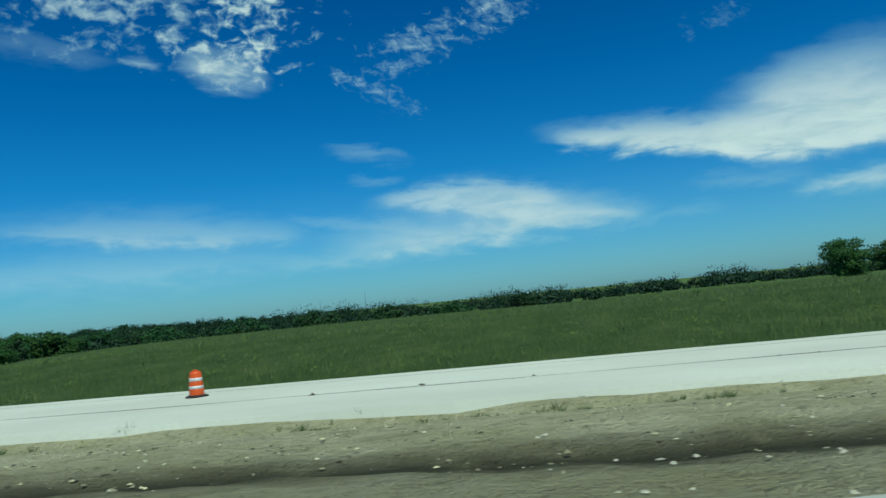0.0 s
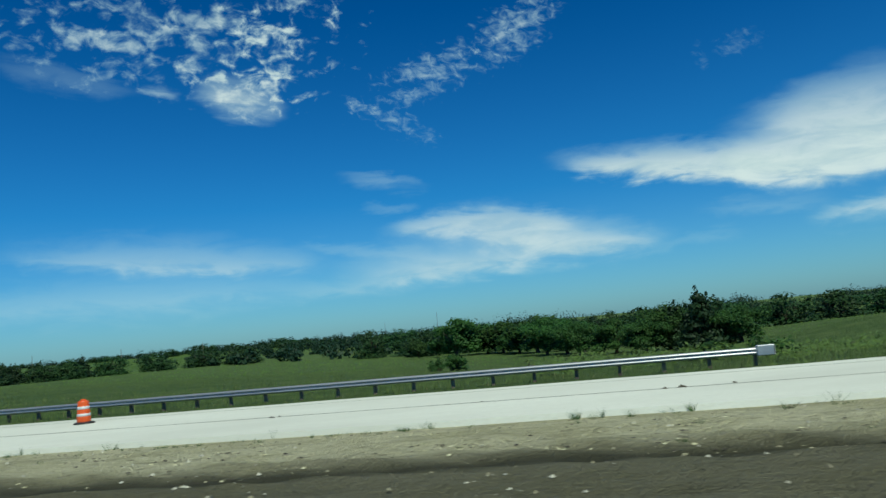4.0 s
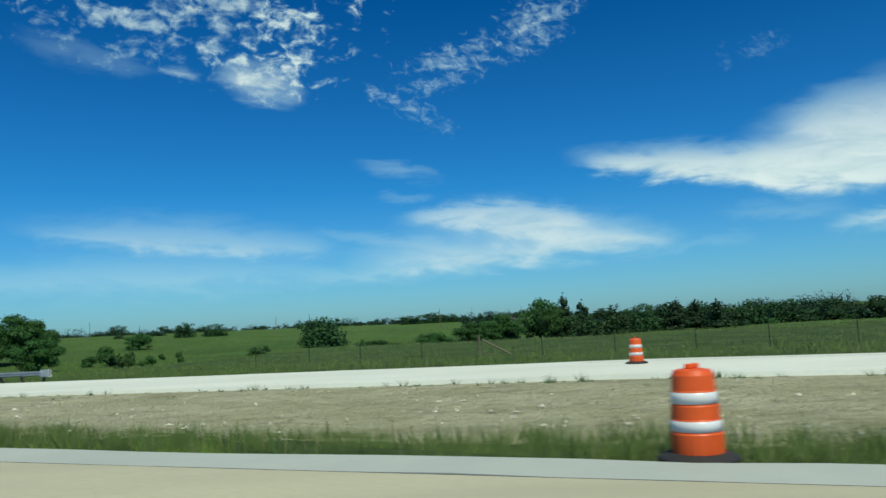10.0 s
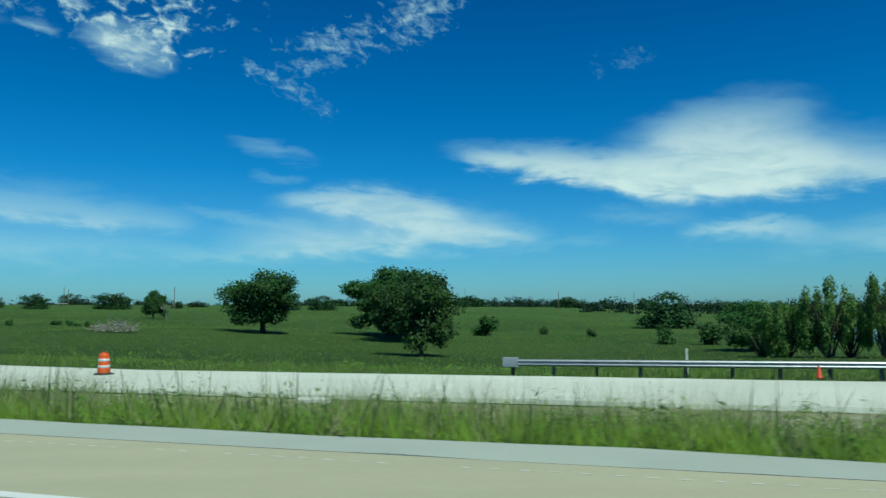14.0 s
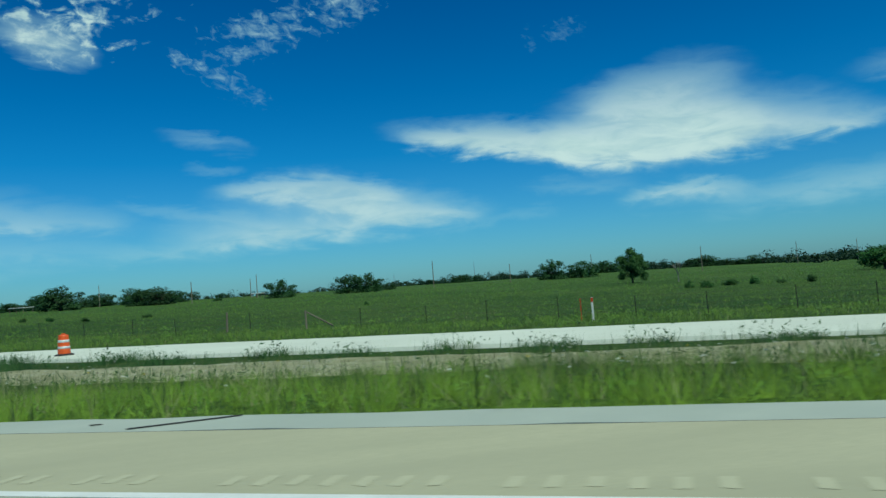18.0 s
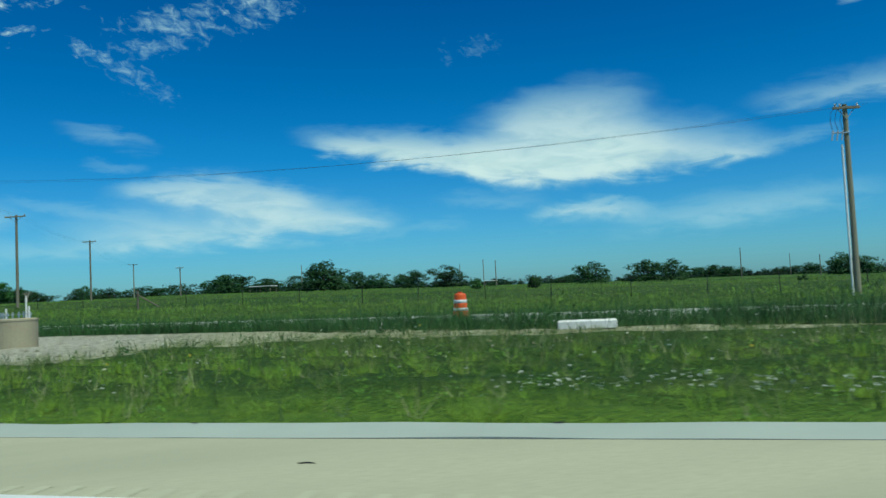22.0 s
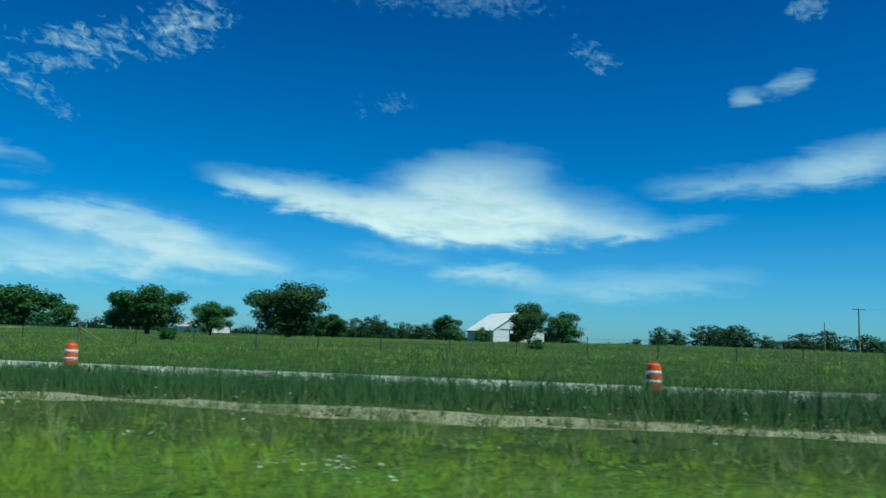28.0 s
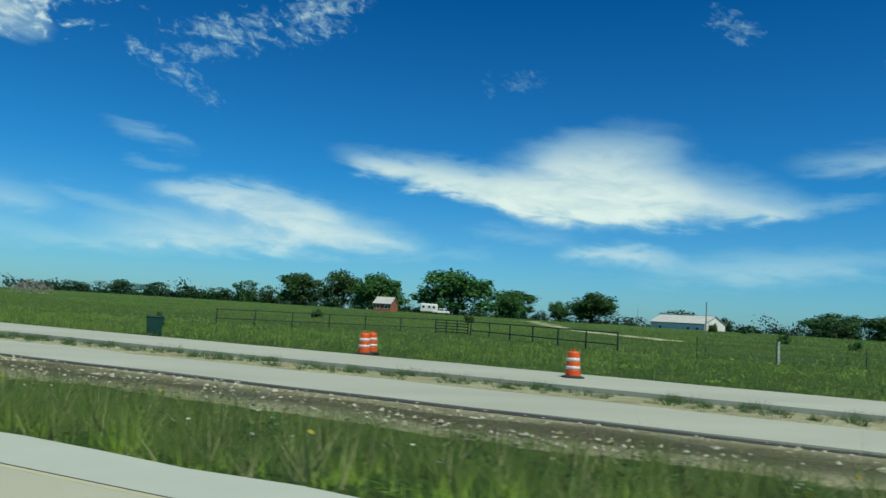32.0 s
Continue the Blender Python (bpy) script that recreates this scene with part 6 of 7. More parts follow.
def tree_parts(seed, leaves, size, kind):
    """Trunk and crown meshes of one tree, 1 m wide and 1 m high."""
    rng, r = np.random.RandomState(seed), random.Random(seed)
    sh = Shape()
    lobes = []
    if kind == "cedar":
        sh.rod((0, 0, -0.05), (0, 0, 0.9), 0.035, 0.006, 8)
        for k in range(9):
            z = 0.12 + 0.09 * k
            w = 0.40 * (1 - (z - 0.08) / 1.0) + 0.05
            for j in range(3):
                t = r.uniform(0, 6.28)
                lobes.append((w * 0.45 * math.cos(t), w * 0.45 * math.sin(t), z + r.uniform(-0.03, 0.03), w * 0.6, w * 0.6, 0.075))
        lobes.append((0, 0, 0.93, 0.04, 0.04, 0.08))
    elif kind == "bush":
        for k in range(9):
            t, q, a = r.uniform(0, 6.28), r.uniform(0.05, 0.36), r.uniform(0.13, 0.27)
            z = r.uniform(0.16, 0.72 - 0.9 * q)
            sh.rod((0, 0, -0.03), (q * math.cos(t), q * math.sin(t), z + 0.1), 0.02, 0.008, 5)
            lobes.append((q * math.cos(t), q * math.sin(t), z, a, a, a * r.uniform(0.8, 1.3)))
    else:
        low = {"oak": 0.08, "round": 0.02}.get(kind, 0.10)
        fork = 0.18
        sh.rod((0, 0, -0.05), (0.01, 0.0, 0.06), 0.055, 0.036, 9).rod((0.01, 0, 0.06), (r.uniform(-0.02, 0.02), r.uniform(-0.02, 0.02), fork), 0.036, 0.030, 9)
        for k in range(8):
            t = 2 * math.pi * k / 8 + r.uniform(-0.3, 0.3)
            q = r.uniform(0.16, 0.34)
            e = (q * math.cos(t), q * math.sin(t), r.uniform(0.45, 0.8))
            mid = (e[0] * 0.45, e[1] * 0.45, (fork + e[2]) / 2 - 0.03)
            sh.rod((0, 0, fork - 0.02), mid, 0.022, 0.014, 6).rod(mid, e, 0.014, 0.005, 6)
            for j in range(2):
                e2 = (e[0] + r.uniform(-0.14, 0.14), e[1] + r.uniform(-0.14, 0.14), e[2] + r.uniform(-0.05, 0.12))
                sh.rod(mid, e2, 0.009, 0.003, 5)
        for k in range(30):
            t, q = r.uniform(0, 6.28), 0.38 * math.sqrt(r.random())
            z = min(r.uniform(low + 0.10, 0.86), 0.88 - 0.24 * (q / 0.38) ** 2.5)
            a = r.uniform(0.11, 0.18)
            lobes.append((q * math.cos(t), q * math.sin(t), z, a, a, a * r.uniform(0.7, 0.95)))
        lobes += [(0.0, 0.0, low + 0.40, 0.36, 0.36, 0.36), (0.03, -0.02, 0.84, 0.17, 0.17, 0.13)]
        if kind == "round":
            for k in range(9):
                t = 2 * math.pi * k / 9
                lobes.append((0.30 * math.cos(t), 0.30 * math.sin(t), r.uniform(0.10, 0.2), 0.19, 0.19, 0.16))
        if kind == "willow":
            lobes = []
            for k in range(26):      # upright feathery sprays with gaps between them
                t, q = r.uniform(0, 6.28), 0.40 * r.random() ** 0.7
                z, a = r.uniform(0.22, 0.84 - 0.45 * q), r.uniform(0.05, 0.095)
                lobes.append((q * math.cos(t), q * math.sin(t), z, a, a, a * r.uniform(1.6, 2.8)))
                sh.rod((0.2 * q * math.cos(t), 0.2 * q * math.sin(t), 0.05), (q * math.cos(t), q * math.sin(t), z + 0.05), 0.011, 0.004, 5)
    mat = {"cedar": LEAF_CEDAR, "willow": LEAF_WILLOW, "round": LEAF_WOODS}.get(kind, LEAF_OAK)
    cloud = leaf_cloud(rng, lobes, leaves, size)
    cloud[:, :2] /= np.percentile(np.abs(cloud[:, :2]), 98.5) * 2
    cloud[:, 2] *= 1 / np.percentile(cloud[:, 2], 99.5)
    crown = quad_mesh("crown", cloud, mat)
    return sh.mesh("trunk", BARK), crown


TREE_KINDS = {
    "oak": [tree_parts(40 + k, 12000, 0.034, "oak") for k in range(4)],
    "oak_mid": [tree_parts(50 + k, 5200, 0.048, "oak") for k in range(3)],
    "oak_far": [tree_parts(60 + k, 2800, 0.056, "round") for k in range(5)],
    "cedar": [tree_parts(80 + k, 3000, 0.055, "cedar") for k in range(2)],
    "willow": [tree_parts(90 + k, 6500, 0.030, "willow") for k in range(3)],
    "bush": [tree_parts(95 + k, 1100, 0.085, "bush") for k in range(5)],
}
TREE_LABELS = {
    "oak": ("oak_tree", "broad dark green oak standing in the pasture", "tree", "pasture oaks"),
    "oak_far": ("tree", "rounded dark green tree in a far row", "tree", "far tree rows"),
    "cedar": ("cedar_tree", "pointed dark cedar tree by the creek", "tree", "cedars"),
    "willow": ("willow_tree", "pale green feathery willow by the road", "tree", "willows"),
    "bush": ("bush", "low rounded green bush in the pasture", "bush", "pasture bushes"),
}
_seen = {}
_rt = random.Random(5)


def plant(kind, trees, sink=0.15):
    for s, d, h, w in trees:
        make = "oak_mid" if kind == "oak" and d > 150 else kind
        k = _rt.randrange(len(TREE_KINDS[make]))
        m = spot(s, d, zat(s, d) - sink, _rt.uniform(0, 360)) @ Matrix.Diagonal((w, w, h + sink, 1))
        if (make, k) not in _seen:
            nm, label, cat, grp = TREE_LABELS[kind]
            ob = thing(nm, m, label, cat, grp)
            for part_name, me in zip(("trunk", "crown"), TREE_KINDS[make][k]):
                q = new(part_name, me)
                q.parent = ob
            _seen[(make, k)] = ob
            ob.matrix_basis = m
        else:
            ob = copy_thing(_seen[(make, k)], Matrix.Identity(4))
            ob.matrix_basis = m


# creek bottom and the first rise
plant("oak", [(163, 183, 9.0, 12.3), (150, 186, 7.6, 11.5), (118, 125, 5.4, 7.6), (109, 121, 6.6, 9.0), (99, 114, 5.0, 8.3), (138, 170, 8.0, 13.6), (133, 150, 7.0, 10.2), (125, 132, 5.6, 8.0), (113, 116, 4.8, 7.0), (172, 177, 4.6, 4.0), (214, 66, 2.9, 3.4), (144, 178, 6.4, 9.0), (128, 142, 6.2, 9.0), (156, 192, 7.4, 10.0)])
plant("cedar", [(105, 112, 8.0, 6.0), (103, 116, 7.2, 5.5), (108, 118, 6.6, 5.0), (101, 122, 6.6, 5.5)])
plant("oak_far", [(179, 200, 7.2, 10.5), (190, 217, 5.6, 11), (199, 205, 7.6, 9), (170, 215, 6.8, 12), (160, 230, 7.0, 13), (140, 220, 7.6, 13), (120, 200, 8.0, 13), (110, 180, 8.0, 12), (95, 160, 6.8, 11), (90, 190, 8.0, 13), (70, 200, 7.6, 13), (50, 215, 7.6, 14), (218, 271, 7.6, 16), (30, 230, 6.4, 14), (5, 240, 5.8, 13)])
plant("oak", [(-62, 150, 8.0, 9.0), (-80, 165, 7.5, 10.0)])
# the dip with oaks, willows and the pond
plant("oak", [(471, 97, 8.7, 11.0), (457, 114, 10.6, 13.5), (452, 107, 9.0, 9.5), (449, 101, 8.4, 8.5), (434, 67.5, 7.4, 6.8), (446, 96, 9.3, 11.0), (459, 119, 9.6, 10.0), (402, 84, 5.0, 7.0), (345, 135, 4.8, 8.0), (350, 126, 3.4, 7.0), (341, 141, 6.0, 8.0), (337, 154, 8.4, 8.5), (333, 149, 6.4, 7.0), (354, 112, 2.4, 6.0)])
plant("oak", [(538, 145, 6.3, 5.2), (485, 168, 4.6, 8.0)])
plant("willow", [(397.6, 68, 6.4, 4.8), (393.6, 67, 6.4, 3.8), (400.6, 69.5, 4.6, 4.4), (402.6, 70, 2.9, 4.4), (395.6, 69.5, 4.2, 4.0)])
plant("cedar", [(331, 154, 8.4, 4.6), (328, 159, 7.0, 5.0), (310, 196, 6.6, 6.0), (298, 160, 5.4, 5.0), (303, 166, 5.6, 5.0), (308, 171, 5.6, 5.4)])
plant("oak_far", [(322, 165, 6.0, 8.5), (316, 172, 6.0, 8.0), (311, 181, 6.0, 9.0), (304, 186, 6.0, 9.5), (296, 171, 4.6, 8.0), (290, 190, 5.6, 10.0), (280, 200, 5.4, 11.0), (268, 208, 5.2, 12.0), (255, 214, 5.6, 12.0), (326, 150, 4.6, 7.0)])
plant("bush", [(134.5, 76, 1.7, 2.6), (137.0, 78, 1.4, 2.0), (112.0, 44.5, 1.0, 2.2), (108.5, 46.5, 1.1, 2.6)])
plant("bush", [(351, 102, 2.2, 2.8), (379, 110, 2.4, 3.4), (405, 100, 2.6, 3.8), (411, 100, 2.0, 2.8), (444, 128, 3.4, 4.9), (386, 88.2, 2.5, 2.0), (383, 89.5, 1.8, 2.0), (381.5, 94, 1.5, 1.4), (379.5, 81, 1.7, 2.1), (378, 83, 1.1, 1.3), (377, 54, 0.7, 1.3), (375, 53.3, 1.4, 1.9), (435.5, 143, 1.5, 1.7), (389, 58.5, 1.0, 1.8), (442, 88, 1.6, 1.6), (424, 128, 1.3, 1.5), (412, 150, 1.5, 1.8)])
plant("oak_far", [(607, 506, 6.2, 14), (514, 524, 5.6, 9), (520, 524, 4.6, 7), (696, 435, 4.6, 16), (484, 480, 4.2, 16), (411, 172, 7.6, 13)])
# rows across the flat pasture
plant("oak_far", [(s, d, h * 1.12, w * 1.15) for s, d, h, w in ((843, 231, 3.8, 16), (788, 208, 5.1, 9.6), (774, 207, 2.4, 6.3), (733, 177, 6.5, 11.2), (757, 226, 5.5, 9), (747, 226, 4.9, 9.1), (738, 226, 4.2, 7.9), (701, 188, 4.9, 8.7), (711, 188, 4.0, 6.3), (692, 205, 1.0, 2.9), (661, 200.5, 4.8, 7.9), (684, 300, 1.9, 8.8), (646, 219, 5.2, 8.1), (638, 219, 5.2, 8), (593, 468, 6.3, 18.5), (578, 252, 5.8, 7.9), (568, 262, 4.9, 10.2), (506, 490, 6, 16))])
plant("oak_far", [(468, 473, 5.2, 14), (420, 480, 3.5, 22), (475, 500, 2.9, 10.6), (903, 231, 4.8, 15), (879, 231, 5.2, 9.9), (814, 231, 1.8, 3), (729, 224, 4.2, 6.5), (697, 426, 4.5, 10.2), (652, 260, 2.5, 5.2), (775, 509, 3, 16), (586, 434, 5.5, 15), (381, 470, 4.1, 16), (786, 231, 4.5, 12.5)])
# round the barns and the farm
plant("oak_far", [(931, 221, 5.3, 10.4), (917, 221, 6, 9.3), (907, 221, 5.9, 6.7), (900, 221, 6.8, 8.1), (812, 174, 4, 4.2), (792, 219, 5.7, 13), (777, 219, 3.8, 5.7), (766, 219, 4.8, 10.5), (803, 219, 4.3, 6.1), (904, 260, 6.3, 7.5), (894, 260, 5.8, 10.8)])
plant("oak", [(773.5, 65.2, 5.4, 5.4), (887, 134, 10.1, 14.5), (903, 132, 6.3, 7.7), (860.5, 160, 5.3, 6.4), (837.6, 124.5, 6.4, 5.8), (834, 163, 6.4, 7.8), (1051, 231, 14.6, 25), (1031, 231, 8.4, 9.2), (1003, 231, 9.2, 16), (914, 127, 8.8, 13.9), (880, 140, 4.6, 5.8), (1089, 240, 11.3, 18.9), (1058, 303, 12.3, 20.7), (1017, 240, 6.4, 5.7), (932, 243, 6.9, 14.8), (920, 200, 6.1, 13.4)])
plant("oak", [(1176, 300, 15.9, 21.9), (1142, 290, 17.1, 17.2), (1117, 285, 16.0, 17.6)])
plant("oak_far", [(1001, 410, 10.8, 19.5), (981, 443, 8.7, 10.9), (966, 459, 5.9, 11.3), (1252, 297, 7.1, 16), (1230, 297, 7.1, 15.4), (1209, 297, 11.2, 14.9), (1195, 297, 9.3, 8.7), (1295, 310, 8.7, 19), (1330, 310, 9.2, 25), (1379, 310, 7.4, 30)])
plant("bush", [(942.3, 13.9, 0.3, 0.7), (940.3, 14.0, 0.35, 0.8), (937.0, 14.6, 0.3, 0.7), (936.5, 14.2, 0.25, 0.6)], 0.05)
plant("bush", [(1000, 130, 1.5, 2.0), (962, 196, 2.0, 2.4), (955, 199, 1.6, 2.2), (905, 62, 1.0, 1.6), (870, 70, 1.2, 1.8), (832, 75, 1.1, 1.8), (846, 128, 2.4, 3.0), (852, 133, 2.2, 2.8), (629.5, 87.8, 0.6, 1.2), (618.5, 83.3, 0.6, 1.1), (604, 76, 0.5, 1.1), (596.5, 79, 0.4, 1.3), (568, 86, 0.5, 0.9), (527.5, 100.3, 0.9, 1.3), (525.5, 98.5, 0.8, 1.5), (522, 105, 0.8, 1.9), (519, 105.3, 1.0, 1.3), (515.5, 104, 0.5, 1.2), (512, 103, 0.9, 1.4), (660, 90, 1.5, 1.8), (668, 92, 1.4, 1.7), (985, 40, 1.0, 1.2), (1010, 95, 1.2, 1.8), (938, 92, 1.0, 1.3), (945, 105, 1.4, 1.8)])


def dead_heap(m, w, h, n, seed, label):
    hp = thing("brush_pile", m, label, "brush pile", "brush piles")
    r = random.Random(seed)
    for j in range(3):
        sh = Shape()
        for k in range(n):
            x, y = r.uniform(-w, w) * 0.5, r.uniform(-1.4, 1.4)
            z = r.uniform(0, h) * (1 - abs(x) / w)
            t = r.uniform(0, 6.28)
            L = r.uniform(0.6, 1.8)
            sh.rod((x, y, z + 0.05), (x + L * math.cos(t), y + L * math.sin(t) * 0.6, max(0.02, z + r.uniform(-0.3, 0.8))), r.uniform(0.03, 0.09), 0.015, 5)
        part("branch_layer", sh, DEAD_WOOD, hp)
    return hp


dead_heap(spot(481, 78), 5.5, 1.3, 45, 1, "pile of bleached dead branches in the pasture")
dead_heap(spot(1138, 137, zat(1138, 137)), 16, 4.0, 120, 2, "large grey heap of dead brush")


def bare_tree(m, h, seed, label):
    t = thing("dead_tree", m, label, "dead tree", "dead trees")
    r = random.Random(seed)
    sh = Shape()

    def grow(p, way, L, rad, depth):
        q = p + way * L
        sh.rod(p, q, rad, rad * 0.65, 5)
        if depth:
            for k in range(3):
                grow(q, (way + Vector((r.uniform(-0.7, 0.7), r.uniform(-0.7, 0.7), r.uniform(-0.1, 0.5)))).normalized(), L * r.uniform(0.6, 0.8), rad * 0.6, depth - 1)
    grow(Vector((0, 0, -0.2)), Vector((0, 0, 1)), h * 0.3, 0.12, 4)
    part("bare_crown", sh, DEAD_WOOD, t)


bare_tree(spot(342.3, 148), 8.0, 3, "leafless grey tree among cedars")
bare_tree(spot(529, 140), 4.5, 4, "small leafless grey tree in the pasture")
bare_tree(spot(830, 170), 4.6, 5, "leafless grey tree beside the barn")


def woods(name, s0, s1, d0, d1, n, h, label, seed, leaves=150, size=1.0):
    """A far wood: many crowns of leaf sprays in one object."""
    rng = np.random.RandomState(seed)
    s, d = rng.uniform(s0, s1, n), d0 + (d1 - d0) * rng.random(n)
    x, y = at(s, d)
    z = ground_z(s, d)
    hh = h * (0.5 + 0.65 * rng.random(n) ** 1.4) * np.clip(0.85 + 0.35 * np.sin(s * 0.031 + seed) + 0.35 * np.sin(s * 0.083 + d * 0.03), 0.25, 1.4)
    lob = []
    vs = []
    for k in range(n):
        w = hh[k] * rng.uniform(0.7, 1.2)
        lob = [(x[k] + rng.normal(0, w * 0.35), y[k] + rng.normal(0, w * 0.35), z[k] + hh[k] * q, w * 0.6, w * 0.6, hh[k] * 0.3) for q in (0.16, 0.38, 0.66)]
        vs.append(leaf_cloud(rng, lob, leaves, size))
    ob = new(name, quad_mesh(name, np.concatenate(vs), LEAF_FAR))
    return tagged(ob, label, "woods", kind="stuff")


woods("far_woods", -420, 330, 260, 420, 300, 5.4, "dark hedge-like woods beyond the creek", 9)
woods("far_woods", -420, 330, 440, 620, 560, 9.0, "dark line of far woods along the horizon", 1)
woods("creek_woods", 40, 300, 200, 300, 120, 5.2, "dark creek-side woods behind the pasture", 2, 90, 1.3)
woods("far_woods", 300, 900, 480, 640, 380, 5.5, "thin far treeline beyond the pasture", 3)
woods("far_woods", 880, 1430, 330, 640, 380, 7.0, "far woods behind the farm", 4)
woods("far_woods", 180, 460, 330, 480, 150, 6.0, "far scattered trees beyond the pond", 6)
woods("far_woods", 1090, 1440, 262, 330, 70, 9.0, "dark woods along the pasture behind the farmhouse", 8, 90, 1.5)


# ---------------------------------------------------------------- grass
def blades(name, s, d, h, w, mat, label, rng, lean=0.35, curve=True, z=None, cat="grass"):
    """Blades of grass as slim bent triangles; s, d, h, w are arrays."""
    n = len(s)
    x, y = at(s, d)
    zz = ground_z(s, d) - 0.02 if z is None else z
    t = rng.uniform(0, 2 * math.pi, n)
    a = np.stack([np.cos(t), np.sin(t), np.zeros(n)], 1)
    t2 = rng.uniform(0, 2 * math.pi, n)
    lean_ = np.abs(rng.normal(0, lean, n))
    tip = np.stack([np.cos(t2) * lean_ * h, np.sin(t2) * lean_ * h, h * np.sqrt(np.clip(1 - lean_ ** 2, 0.1, 1))], 1)
    p = np.stack([x, y, zz], 1)
    hw = (w / 2)[:, None]
    if curve:
        v = np.stack([p - a * hw, p + a * hw, p + tip, p + tip * 0.5 - a * hw * 0.8], 1)
        v[:, 3, 2] += h * 0.1
    else:
        v = np.stack([p - a * hw, p + a * hw, p + tip], 1)
    ob = new(name, quad_mesh(name, v.reshape(-1, 3), mat, 4 if curve else 3))
    return tagged(ob, label, cat, kind="stuff")


def scatter(rng, n, s0, s1, lo, hi, clump=0.0):
    """Random places between two lateral lines, gathered into clumps."""
    s = rng.uniform(s0, s1, n)
    u = rng.random(n)
    a, b = lo(s), hi(s)
    d = a + (b - a) * u
    if clump:
        keep = np.sin(s * 1.9 + np.sin(d * 2.1) * 2) * np.sin(d * 2.7 + np.sin(s * 0.83) * 2.2) + rng.normal(0, 0.6, n) > clump
        s, d = s[keep], d[keep]
    keep = (b - a)[:len(u)] > 0.05 if not clump else np.ones(len(s), bool)
    return s[keep], d[keep]


def patchy(s, d, a=0.5):
    return 1 + a * (np.sin(s * 0.31 + 1.3 * np.sin(d * 0.9)) * 0.5 + np.sin(s * 0.077 + d * 0.4) * 0.5)


rng = np.random.RandomState(12)
verge_far = lambda s: knots(s, [(150, 7.0), (160, 10.6), (175, 12.2), (215, 12.4), (300, 12.6), (370, 13.4), (420, 15.0), (470, 16.8), (540, 17.8), (600, 18.6), (620, 21.6), (640, 23.0), (656, 23.0), (661, 20.0), (664, 12.7), (671, 12.0), (675, 13.6), (679, 15.6), (690, 15.6), (705, 16.4), (730, 16.8), (800, 17.3), (870, 16.8), (890, 15.6), (905, 12.8), (960, 12.4), (1040, 12.4)])
verge_h = lambda s: knots(s, [(150, 0.3), (165, 0.85), (178, 0.85), (186, 0.4), (202, 0.45), (212, 0.78), (262, 0.75), (285, 0.45), (300, 0.46), (382, 0.46), (398, 0.85), (425, 1.12), (480, 1.1), (560, 0.55), (640, 0.48), (720, 0.5), (800, 0.55), (900, 0.58), (1040, 0.6)])
outer_share = lambda s: knots(s, [(160, 0.2), (202, 0.2), (212, -0.1), (262, -0.1), (310, 0.0), (370, 0.3), (420, 0.6), (860, 0.55), (890, 0.15), (1010, 0.05)])


def is_outer(s, d, rng):
    return (d - pave_edge(s)) / (verge_far(s) - pave_edge(s)) + rng.normal(0, 0.12, len(s)) + 0.12 * np.sin(s * 0.37) > outer_share(s)


def tussocks(s, d, r, h, count, w, rng):
    """Blades that arch outwards from the hearts of tufts: roots and tips as stacked triangles."""
    n = len(s)
    x, y = at(s, d)
    z = ground_z(s, d) - 0.02
    k = n * count
    t, q = rng.uniform(0, 2 * math.pi, k), np.sqrt(rng.random(k))
    R, H = np.repeat(r, count), np.repeat(h, count) * (0.55 + 0.55 * rng.random(k))
    ox, oy = np.cos(t), np.sin(t)
    root = np.stack([np.repeat(x, count) + ox * q * R * 0.6, np.repeat(y, count) + oy * q * R * 0.6, np.repeat(z, count)], 1)
    out = (0.15 + 0.75 * q + rng.normal(0, 0.2, k)) * H
    tip = root + np.stack([ox * out * 0.7, oy * out * 0.7, H * (1 - 0.35 * q)], 1)
    t2 = rng.uniform(0, math.pi, k)
    a = np.stack([np.cos(t2), np.sin(t2), np.zeros(k)], 1) * (w * (0.6 + 0.8 * rng.random(k)))[:, None]
    return np.stack([root - a, root + a, tip], 1).reshape(-1, 3)


def tuft_field(name, s, d, r, h, count, w, mat, label, rng, cat="grass"):
    tagged(new(name, quad_mesh(name, tussocks(s, d, r, h, count, w, rng), mat, 3)), label, cat, kind="stuff")


s, d = scatter(rng, 200000, 155, 1010, lambda s: pave_edge(s) + 0.05, verge_far)
h = 0.7 * verge_h(s) * (0.35 + 0.65 * rng.random(len(s))) * patchy(s, d, 0.35) * np.clip((d - pave_edge(s)) / 0.9 + 0.35, 0.35, 1)
w = 0.010 + 0.012 * rng.random(len(s))
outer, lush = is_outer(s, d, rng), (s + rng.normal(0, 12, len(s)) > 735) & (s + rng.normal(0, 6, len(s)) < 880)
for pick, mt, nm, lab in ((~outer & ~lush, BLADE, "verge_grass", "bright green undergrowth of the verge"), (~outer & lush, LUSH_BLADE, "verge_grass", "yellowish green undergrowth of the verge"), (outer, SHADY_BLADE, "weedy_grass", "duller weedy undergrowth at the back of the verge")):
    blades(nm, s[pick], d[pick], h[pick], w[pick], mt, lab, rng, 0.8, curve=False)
s, d = scatter(rng, 15000, 157, 1010, lambda s: pave_edge(s) + 0.12, verge_far)
h = verge_h(s) * (0.55 + 0.75 * rng.random(len(s)) ** 1.5) * patchy(s, d, 0.45) * np.clip((d - pave_edge(s)) / 0.8 + 0.3, 0.3, 1)
r = 0.10 + 0.22 * rng.random(len(s))
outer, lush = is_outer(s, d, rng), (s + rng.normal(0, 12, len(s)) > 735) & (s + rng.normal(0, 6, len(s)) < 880)
